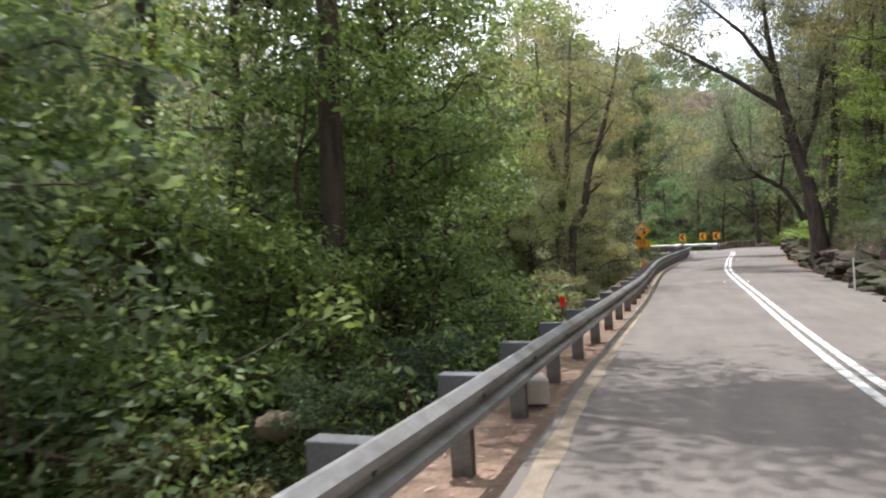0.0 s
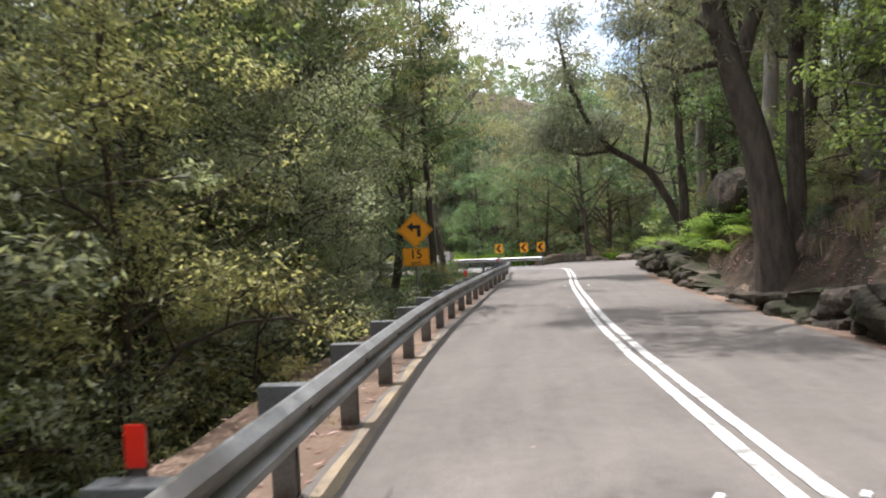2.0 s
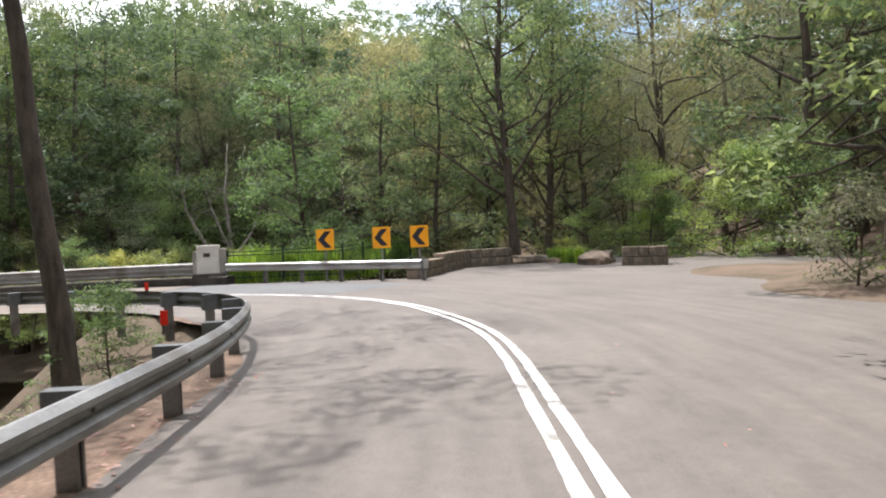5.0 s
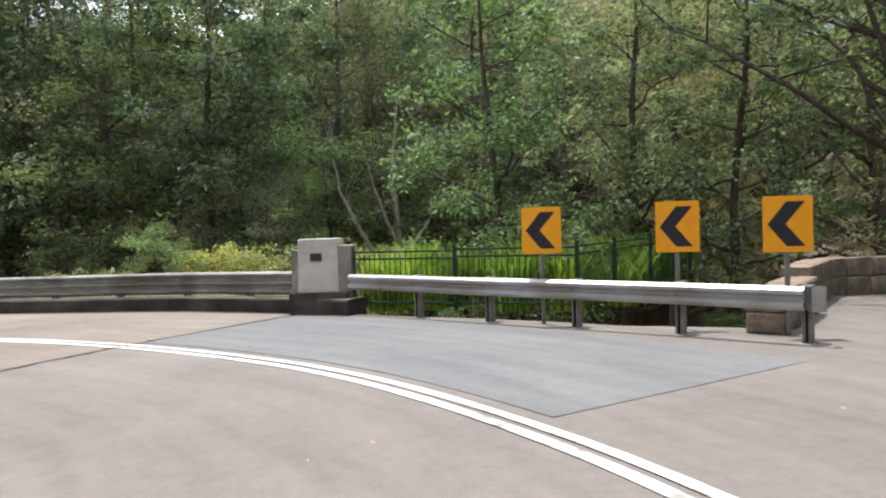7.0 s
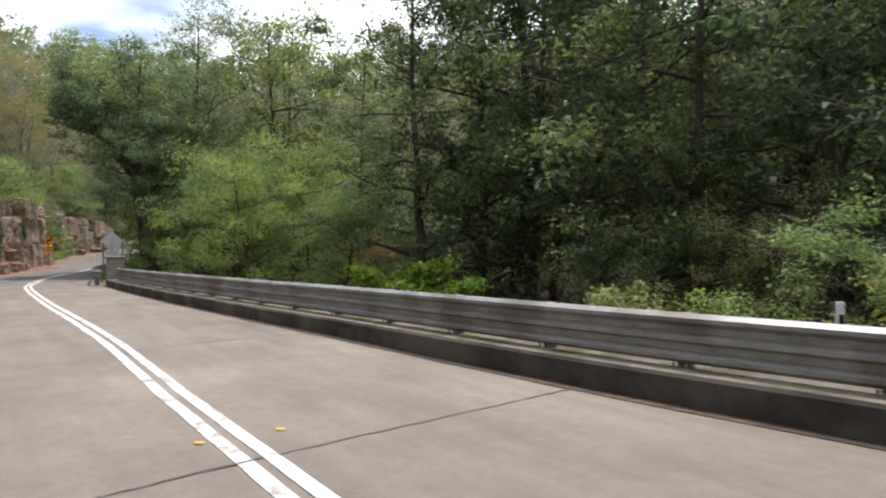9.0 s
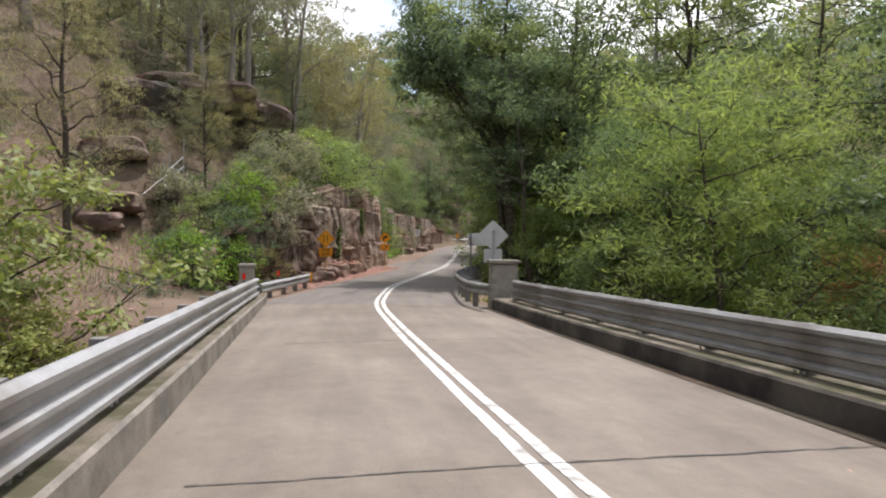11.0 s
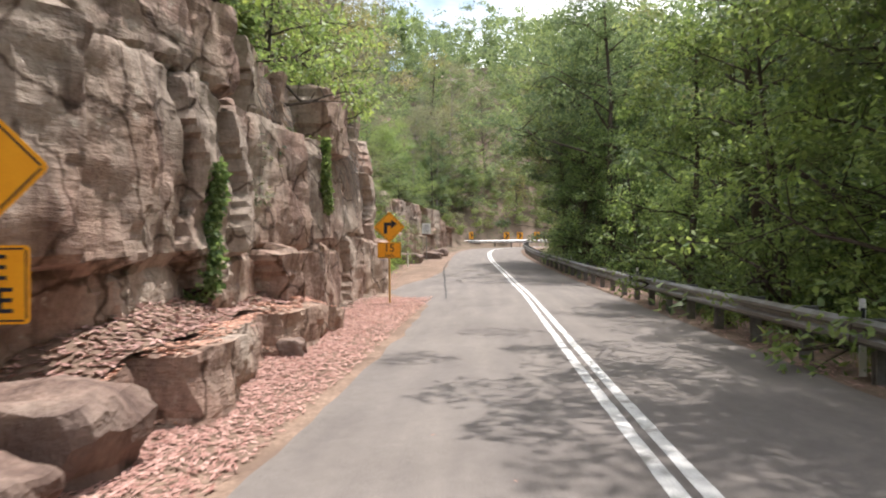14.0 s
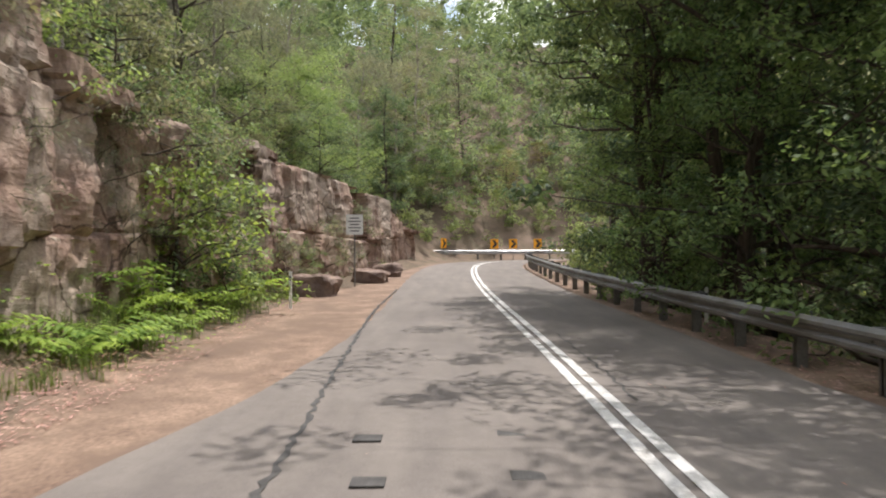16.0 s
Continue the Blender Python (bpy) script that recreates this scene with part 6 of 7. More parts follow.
SHRUB[3].put(-21.8 * K, 83.4 * K, .9, 200, z=.5)
SHRUB[1].put(-23.2 * K, 84.6 * K, 1.1, 20, z=1.4)
SHRUB[0].put(-22.0 * K, 81.6 * K, .6, 300, z=.4)
BROAD[1].put(-54.6 * K, 107.4 * K, .78, 40, z=-1.4)
SHRUB[0].put(-54.6 * K, 107.0 * K, .9, 140, z=-1.3)
SHRUB[0].put(-56.6 * K, 109.0 * K, .7, 240, z=-1.2)
SHRUB[1].put(-21.2 * K, 84.1 * K, .6, 150, z=-1.7)
SHRUB[4].put(-22.0 * K, 84.4 * K, .9, 250, z=-.2)


def far_woods(seed, step, mask, tall, clumps, per, leaf, mat, label):
    """Wooded slopes farther off, too many trees to count: crowns of many small clumps."""
    rng = np.random.default_rng(seed)
    gx, gy = np.meshgrid(np.arange(-190, 150, step), np.arange(-70, 290, step))
    gx, gy = gx.ravel() + rng.uniform(-.4, .4, gx.size) * step, gy.ravel() + rng.uniform(-.4, .4, gy.size) * step
    keep = mask(gx, gy, road_distance(gx, gy))
    cs, rs = [], []
    for x, y in zip(gx[keep], gy[keep]):
        z, h = ground_z(x, y), rng.uniform(*tall)
        for k in range(clumps):
            a, f = rng.uniform(0, 6.28), rng.uniform(.15, 1)
            q = rng.uniform(.3, 2.4) * (1.25 - f * .8) * h / 12
            cs.append((x + math.cos(a) * q, y + math.sin(a) * q, z + h * f))
            rs.append(rng.uniform(.9, 1.7) * (h / 12) ** .6)
    v, f = leaves(cs, rs, per, *leaf, .3, rng)
    return tagged(new("far_woods", mesh_of("far_woods", v, f, mat)), label, "woods", kind="stuff")


far_woods(8, 5.5, lambda x, y, d: (d > 34) & (d < 150), (9, 15), 10, 20, (.75, .24), LEAF_MID, "distant eucalypt forest covering the valley sides")
far_woods(9, 3.6, lambda x, y, d: (d > 15) & (d < 40) & (x < -22) & (y < 128), (3.5, 7.5), 8, 34, (.3, .085), LEAF_OLIVE, "scrubby olive bush covering the hill above the cliff")
far_woods(12, 1.9, lambda x, y, d: (d > 5.4) & (d < 15) & (x < -64) & (y > 132), (1.8, 5.5), 6, 34, (.24, .07), LEAF_MID, "leafy green bushes crowding the far side of the distant bend")
far_woods(11, 2.3, lambda x, y, d: (d > 8.6) & (d < 19) & (x < -24) & (y < 130) & (y > 82), (1.2, 2.8), 5, 30, (.2, .055), LEAF_OLIVE, "low olive scrub on the slope above the cliff")
far_woods(10, 2.9, lambda x, y, d: (d > 8) & (d < 45) & (x < -66) & (y > 128), (4.5, 9), 9, 34, (.34, .1), LEAF_MID, "green bush around the distant bend")


def limb_tree(name, label, x, y, z, turn, stems, tips, leaf_mat, bark, leaf, clump, per, seed, group=""):
    """A tree from its main stems: each a list of (across, deep, up, radius); tips: how many leafy twigs a stem bears."""
    rng = np.random.default_rng(seed)
    t = thing(name, pose(x * K, y * K, z, 0, 0, turn), label, "tree", group)
    cs, rs = [], []
    for st in stems:
        a = np.array(st, float)
        q = np.linspace(0, len(a) - 1, 5 * len(a))
        pts = np.stack([np.interp(q, np.arange(len(a)), a[:, c]) for c in range(4)], 1)
        pts[:, :3] += rng.normal(size=(len(pts), 3)) * .015
        wood = [tube(pts[:, :3], pts[:, 3], 9)]
        for k in range(tips):
            i = int(len(pts) * (.45 + .55 * (k + rng.random()) / tips)) - 1
            p, r0 = pts[i, :3], pts[i, 3]
            e = p + rng.normal(size=3) * np.array([1.1, 1.1, .5]) + np.array([0, 0, .7])
            m = (p + e) / 2 + rng.normal(size=3) * .15
            wood.append(tube(np.stack([p, m, e]), [r0 * .4, r0 * .25, .01], 5))
            for _ in range(3):
                cs.append(m + (e - m) * rng.random() + rng.normal(size=3) * .35)
                rs.append(clump * rng.uniform(.6, 1.3))
        st_ = part("stem", mesh_of(name + "_stem", *wood[0], bark, True), bark, t)
        w = joined(wood[1:])
        tagged(part("twig", mesh_of(name + "_twig", w[0], w[1], bark, True), bark, st_), kind="stuff")
    if per:
        v, f = leaves(cs, rs, per, leaf[0], leaf[1], .7, rng)
        part("crown", mesh_of(name + "_crown", v, f, leaf_mat), leaf_mat, t)
    return t


limb_tree("she_oak", "dark forked she-oak with bare lower stems behind the guardrail", 4.3, 23.6, -1.7, -12,
          [[(0, 0, -.6, .24), (-.1, 0, 1, .2), (-.25, 0, 3, .17), (-.05, 0, 4.7, .15), (-.4, .1, 6.4, .11), (-.7, .2, 9, .06), (-.8, .2, 11, .02)], [(-.05, 0, 4.6, .12), (.2, .1, 6.2, .1), (.4, -.1, 8.5, .06), (.5, 0, 10.5, .02)],
           [(.1, 0, .2, .18), (.15, .1, 2, .16), (.25, .1, 3.5, .15), (.75, .1, 4.2, .14), (.95, 0, 5.5, .12), (1.4, -.1, 6.6, .09), (2.1, 0, 9, .05), (2.3, 0, 10.6, .02)], [(-.2, 0, 3.4, .07), (-1.0, .1, 4.5, .05), (-2.2, .2, 5.4, .03), (-3, .2, 6, .01)]],
          10, LEAF_GREY, BARK, (.3, .014), .6, 80, 5)
limb_tree("gum_tree", "brown-barked gum with one stem leaning far out over the road", 23.3, 43.2, 1.65, -21,
          [[(0, 0, -1.8, .26), (.02, 0, 1, .2), (-.05, 0, 4, .17), (-.15, 0, 7, .12), (-.1, .2, 10, .06), (0, 0, 12.5, .02)], [(.4, .5, -1.6, .22), (-.4, .5, .6, .18), (-1.3, .4, 2.2, .16), (-2.9, .3, 3.2, .14), (-3.8, .2, 4.3, .12), (-4.5, 0, 5.8, .09), (-4.9, -.2, 7.6, .07), (-5.2, -.2, 9, .02)],
           [(-2.8, .3, 3.2, .1), (-4.2, .2, 3.0, .07), (-5.4, 0, 3.3, .04), (-6, 0, 3.8, .01)], [(-1.5, .4, 2.4, .1), (-1.2, .2, 4.5, .08), (-1.6, 0, 7, .05), (-1.4, 0, 9, .01)]],
          16, LEAF_GREY, BARK, (.24, .036), .85, 78, 6)
limb_tree("gum_tree", "thick dark-trunked gum on the bank above the cutting", 17.4, 31.6, .4, -15,
          [[(.25, 0, -1, .55), (.1, 0, .6, .4), (-.1, 0, 2.4, .33), (-.8, 0, 5, .28), (-1.4, .1, 8, .2), (-1.8, .1, 11, .1), (-2, 0, 14, .03)], [(-.5, 0, 4.2, .2), (.3, .2, 6.5, .15), (.8, .3, 9, .1), (1.2, .2, 12, .02)], [(.9, .5, -1, .25), (1.0, .5, 3, .2), (1.3, .6, 7, .14), (1.4, .6, 11, .04)], [(-1.2, .1, 6.8, .17), (-3.4, .3, 8.6, .13), (-5.6, .5, 10.2, .08), (-7.6, .4, 11.4, .02)], [(-1.5, .1, 8.6, .12), (-3.2, -1.2, 10.6, .09), (-5.2, -2.2, 12.2, .05), (-6.6, -2.6, 13.2, .02)]],
          15, LEAF_OLIVE, BARK, (.24, .038), .8, 60, 7)
limb_tree("gum_tree", "slender straight-trunked tree with vines beside the bend", 13.5, 46.2, -1.6, -20,
          [[(0, 0, -.8, .2), (.05, 0, 2, .16), (-.05, 0, 5, .13), (-.1, 0, 9, .09), (0, 0, 13, .04), (0, 0, 15, .01)]], 34, LEAF_MID, BARK, (.2, .04), .6, 90, 8)
limb_tree("gum_tree", "tall dark tree whose long limbs reach across the road", -1.6, 9.2, -2.2, 0,
          [[(0, 0, -.8, .24), (.1, 0, 3, .2), (.2, .1, 7, .16), (.1, .1, 10, .12), (.4, .2, 13, .07), (.5, .2, 16, .02)], [(.2, .1, 8, .12), (1.6, -.6, 10.4, .09), (3.0, -1.6, 11.8, .06), (4.2, -2.2, 12.6, .02)], [(.15, .1, 9, .12), (2.4, .2, 11.6, .09), (4.4, .6, 12.6, .06), (6.2, .8, 13, .02)],
           [(.2, .1, 9.6, .11), (2.6, -.6, 12.2, .08), (4.8, -.8, 13.4, .05), (6.0, -1.4, 13.8, .02)]],
          11, LEAF_MID, BARK, (.24, .05), .8, 58, 31)
limb_tree("forest_tree", "thick brown-trunked tree leaning over the guardrail and road", -19.0, 93.9, -2.6, 0,
          [[(0, 0, -.8, .34), (-.1, 0, 2, .27), (-.5, -.1, 5, .23), (-1.0, -.3, 8, .18), (-.8, -.2, 11.5, .1), (-.6, 0, 15, .02)], [(-.7, -.2, 6.5, .15), (-2.4, -1.2, 9.0, .11), (-3.6, -1.7, 10.4, .07), (-4.6, -2.0, 11.2, .02)], [(-.9, -.2, 7.4, .14), (-1.8, -2.0, 9.6, .1), (-2.2, -2.6, 10.6, .06), (-2.4, -3.2, 11.2, .02)],
           [(-1.0, -.3, 8, .13), (-2.8, -.8, 10.4, .1), (-3.8, -.8, 12, .06), (-4.8, -.6, 12.8, .02)], [(-.8, -.2, 8.6, .11), (-2.4, -1.8, 11, .08), (-3.2, -2.2, 12.4, .05), (-3.6, -2.6, 13.0, .02)]],
          13, LEAF_MID, BARK, (.24, .056), .75, 84, 32)
limb_tree("dead_tree", "bare grey dead tree with tangled branches below the fence", 22.6, 84.5, -4.0, 0,
          [[(0, 0, -.5, .2), (.2, 0, 2, .16), (.5, .2, 4, .12), (.3, .2, 7, .08), (.6, .2, 10, .02)], [(.3, 0, 2.6, .12), (-.8, 0, 4, .1), (-1.8, .2, 6, .07), (-2.2, .2, 8.5, .02)], [(.4, 0, 3.2, .1), (1.6, 0, 4.6, .08), (2.4, .1, 6.6, .05), (3.0, .1, 8, .01)],
           [(.4, 0, 3.9, .08), (-.4, .3, 6, .06), (-.9, .3, 8, .02)], [(0, 0, 1.5, .1), (-1.6, -.4, 2.6, .08), (-2.8, -.6, 3.0, .04), (-3.6, -.6, 2.6, .01)], [(.2, 0, 2.1, .09), (1.8, -.5, 3.4, .06), (3.2, -.6, 3.2, .03), (4, -.6, 2.8, .01)]],
          14, LEAF_GREY, DEADWOOD, (.2, .01), .5, 0, 9)


# ---- ferns, reeds and grass ----
def fern_mesh(seed, fronds=13, length=1.0):
    rng = np.random.default_rng(seed)
    vs, fs = [], []
    for k in range(fronds):
        a = k * 6.283 / fronds + rng.normal() * .2
        L = length * rng.uniform(.7, 1.15)
        out = np.array([math.cos(a), math.sin(a), 0])
        across = np.array([-math.sin(a), math.cos(a), 0])
        n = 15
        for i in range(n):
            u = (i + .5) / n
            p = out * L * u + np.array([0, 0, L * (.95 * u - .95 * u * u * rng.uniform(.95, 1.1))])
            w = L * .2 * (1 - u) ** .7 * min(1, u * 5 + .2)
            for sg in (-1, 1):
                tip = p + across * sg * w + out * w * .35 - np.array([0, 0, w * .35])
                b = len(vs)
                vs += [p - out * L * .026, tip, p + out * L * .026]
                fs.append((b, b + 1, b + 2))
    return np.array(vs), fs


FERN_ME = [mesh_of("fern_fronds", *fern_mesh(k, 13, 1.0), FERN) for k in range(3)]


def fern(x, y, scale, turn, z=None):
    t = thing("fern", pose(x, y, (ground_z(x, y) if z is None else z) - .02, 0, 0, turn) @ Matrix.Scale(scale, 4), "bright green bracken fern with arching fronds", "fern", "ferns")
    part("fronds", FERN_ME[int(turn) % 3], None, t)


_r = random.Random(21)
for _ in range(52):
    q = at_station(_r.uniform(S_TURN - 4, S_TURN + 8), _r.uniform(4.8, 8.0))
    fern(q.x, q.y, _r.uniform(.7, 1.3), _r.uniform(0, 360), z=bank_z(q.x, q.y))
for _ in range(18):
    q = at_station(_r.uniform(S_TURN - 1, S_TURN + 4), _r.uniform(4.9, 6.6))
    fern(q.x, q.y, _r.uniform(1.2, 1.8), _r.uniform(0, 360), z=bank_z(q.x, q.y))
for _ in range(26):
    q = at_station(_r.uniform(station(8, 17), S_TURN - 4), _r.uniform(5.0, 8.5))
    fern(q.x, q.y, _r.uniform(.6, .9), _r.uniform(0, 360), z=bank_z(q.x, q.y))
for _ in range(34):
    q = at_station(_r.uniform(station(-43.5, 108), station(-54, 116.2)), -_r.uniform(6.6, 9.4))
    fern(q.x, q.y, _r.uniform(1.2, 1.8), _r.uniform(0, 360))
for _ in range(26):
    q = at_station(_r.uniform(S_CLIFF, station(-60, 121)), -_r.uniform(7.0, 12))
    fern(q.x, q.y, _r.uniform(.5, 1.0), _r.uniform(0, 360))


def blades(pts, count, length, width, spread, rng):
    c = np.repeat(np.array(pts, float), count, axis=0)
    n = len(c)
    a = rng.uniform(0, 6.283, n)
    c[:, 0] += rng.normal(size=n) * spread
    c[:, 1] += rng.normal(size=n) * spread
    L = length * rng.uniform(.5, 1.2, n)
    bend = rng.uniform(.1, .6, n) * L
    dx, dy = np.cos(a), np.sin(a)
    w = width
    base1 = c + np.stack([-dy * w, dx * w, np.zeros(n)], 1)
    base2 = c + np.stack([dy * w, -dx * w, np.zeros(n)], 1)
    mid = np.stack([dx * bend * .35, dy * bend * .35, L * .62], 1)
    tip = c + np.stack([dx * bend, dy * bend, L * .92], 1)
    v = np.stack([base1, base2, base2 + mid, base1 + mid, tip], 1).reshape(-1, 3)
    k = np.arange(n) * 5
    f = [(i, i + 1, i + 2, i + 3) for i in k] + [(i + 3, i + 2, i + 4) for i in k]
    return v, f


def grass_patch(name, spots, count, length, width, spread, label, mat, seed):
    v, f = blades(spots, count, length, width, spread, np.random.default_rng(seed))
    return tagged(new(name, mesh_of(name, v, f, mat)), label, "grass", kind="stuff")


def spots_along(s0, s1, d0, d1, n, seed, level=ground_z):
    r = random.Random(seed)
    out = []
    for _ in range(n):
        q = at_station(r.uniform(s0, s1), r.uniform(d0, d1))
        out.append((q.x, q.y, level(q.x, q.y) - .02))
    return out


grass_patch("verge_grass", spots_along(S_BRIDGE_END + 1, S_CLIFF + 3, 2.7, 4.2, 130, 21), 14, .22, .006, .1, "patchy grass under the guardrail by the bridge", GRASS, 22)
grass_patch("verge_grass", spots_along(S_BRIDGE_END + 1, station(-34, 100), 3.6, 5.2, 220, 1), 14, .28, .006, .12, "patchy green grass behind the long guardrail", GRASS, 2)
grass_patch("verge_grass", spots_along(station(-42, 106.4), station(-58, 119), -8.2, -6.0, 260, 3), 24, .32, .006, .14, "lush roadside grass below the ferns", GRASS, 4)
grass_patch("bank_grass", spots_along(station(8, 17), S_TURN + 9, 4.7, 7.6, 240, 31, bank_z), 16, .42, .006, .16, "dry hanging grass on top of the rock cutting", LEAF_OLIVE, 32)
grass_patch("hill_grass", spots_along(S_BRIDGE_END - 3, S_CLIFF + 8, -17, -7.0, 320, 41), 16, .5, .007, .22, "dry tufts of grass on the rocky hillside", LEAF_OLIVE, 42)
grass_patch("verge_grass", spots_along(station(16, 38), station(20, 47), -5.2, -3.9, 120, 5), 14, .35, .006, .15, "dry grass behind the guardrail", GRASS, 6)
grass_patch("verge_grass", spots_along(station(20, 47), station(22.5, 53), -10, -6.2, 180, 7), 16, .5, .008, .2, "tall light-green grass inside the bend", GRASS, 8)


def reed_clump(x, y, z, scale, turn):
    t = thing("reed_clump", pose(x * K, y * K, z, 0, 0, turn) @ Matrix.Scale(scale, 4), "clump of long arching strappy green leaves", "reeds", "reed clumps")
    part("leaves", REED_ME, None, t)


REED_ME = mesh_of("reed_leaves", *blades([(0, 0, 0)], 150, 1.3, .018, .16, np.random.default_rng(31)), LEAF_BRIGHT)


def grass_tree(x, y, z, scale, turn):
    t = thing("grass_tree", pose(x * K, y * K, z, 0, 0, turn) @ Matrix.Scale(scale, 4), "spiky grass tree with long thin leaves on the cliff top", "grass tree", "grass trees")
    part("trunk", cylinder(.14, .7, (0, 0, -.2), 10, .12), BARK, t)
    part("leaves", GRASS_TREE_ME, None, t)


_ang = np.random.default_rng(77)
_d = _ang.normal(size=(420, 3))
_d /= np.linalg.norm(_d, axis=1)[:, None]
_d[:, 2] = np.abs(_d[:, 2]) * 1.1 - .15
_s = np.cross(_d, (0, 0, 1.0))
_s /= np.linalg.norm(_s, axis=1)[:, None] + 1e-9
_o = np.array([0, 0, .5])
_L = _ang.uniform(.8, 1.15, 420)[:, None]
GRASS_TREE_ME = mesh_of("grass_tree_leaves", np.stack([_o - _s * .006, _o + _s * .006, _o + _d * _L * .6 + _s * .005, _o + _d * _L - np.array([0, 0, .2]), _o + _d * _L * .6 - _s * .005], 1).reshape(-1, 3), np.arange(2100).reshape(-1, 5), GRASS)
for x, y, z, sc_ in ((-30.6, 89.4, 3.3, 1.0), (-29.2, 87.9, 3.4, .9), (-34.5, 92.4, 3.9, 1.0), (-26.6, 85.2, 2.6, .8)):
    grass_tree(x, y, z, sc_, 40 * x)
for _ in range(34):
    u = _r.random()
    x, y = (21.9 + 3.4 * u, 72.9 - 2.0 * u) if _r.random() < .6 else (25.6 + 4 * u, 71.3 + 4.2 * u)
    reed_clump(x + _r.uniform(-.3, 1.1), y + _r.uniform(.3, 2.2), -1.25, _r.uniform(.7, 1.2), _r.uniform(0, 360))
for k in range(5):
    reed_clump(33.9 + .12 * k, 69.9 - .3 * k, -1.05, .55, 70 * k)
YELLOW_BUSH.put(34.6 * K, 69.9 * K, .38, 30, z=-1.05, label="low yellow-green bush among the garden bed rocks")


def litter_patch(name, bands, n, size, label, seed, lift=.012, level=None):
    """Dry fallen leaves lying about on the ground."""
    r = random.Random(seed)
    vs, fs = [], []
    for _ in range(n):
        s0, s1, d0, d1 = r.choice(bands)
        q = at_station(r.uniform(s0, s1), r.uniform(d0, d1))
        i = int(np.argmin((CENTRE[:, 0] - q.x) ** 2 + (CENTRE[:, 1] - q.y) ** 2))
        d = math.hypot(CENTRE[i, 0] - q.x, CENTRE[i, 1] - q.y)
        z = max((level or ground_z)(q.x, q.y), CENTRE[i, 2] - .012 - .012 * min(d, 4)) + r.uniform(.004, lift * 2)
        a, L = r.uniform(0, 6.283), size * r.uniform(.6, 1.4)
        u, w = Vector((math.cos(a), math.sin(a), r.uniform(-.25, .25))) * L, Vector((-math.sin(a), math.cos(a), r.uniform(-.25, .25))) * L * .15
        p = Vector((q.x, q.y, z + .01))
        b = len(vs)
        vs += [p - u * .5, p + w, p + u * .5, p - w]
        fs.append((b, b + 1, b + 2, b + 3))
    return tagged(new(name, mesh_of(name, vs, fs, LITTER)), label, "leaf litter", kind="stuff")


litter_patch("leaf_litter", [(S_BRIDGE_END + 7, station(-36.5, 102), -4.9, -3.0), (S_CLIFF, station(-36, 102), -4.8, -3.1), (S_CLIFF, station(-36, 102), -5.2, -3.6)], 34000, .085, "pinkish fallen bark and leaves at the foot of the cliff", 1)
litter_patch("leaf_litter", [(S_CLIFF + 17, S_CLIFF + 30, -7.6, -4.9)], 7000, .085, "pinkish leaf litter on the pull-out below the cliff", 8)
litter_patch("leaf_litter", [(station(-37, 102.4), station(-46, 110), -7.6, -5.2), (station(-39, 104), station(-54, 116), -8.4, -5.2)], 9000, .06, "scattered dry leaves on the pull-out", 5)
litter_patch("leaf_litter", [(4, S_PLAZA, -4.4, -3.0), (10, S_TURN + 6, 3.0, 4.8), (10, S_TURN + 6, 3.4, 4.9)], 11000, .085, "brown leaf litter along the verges", 2)
litter_patch("leaf_litter", [(S_BRIDGE_END + 2, station(-50, 113), 2.8, 4.0)], 4000, .1, "brown leaf litter by the guardrail", 3)
litter_patch("leaf_litter", [(12, END - 60, -2.4, 2.5)], 260, .07, "a few stray leaves on the road surface", 4, .003)
litter_patch("leaf_litter", [(6, S_TURN + 8, 4.3, 9.0), (20, S_TURN + 8, 4.4, 6.4)], 22000, .11, "brown leaf litter on the bank above the cutting", 6, level=bank_z)
litter_patch("leaf_litter", [(S_BRIDGE_END, S_CLIFF + 60, -14, -6.0), (S_BRIDGE_END - 4, S_CLIFF + 4, -16, -6.5)], 20000, .13, "brown leaf litter on the slope above the cliff", 7)


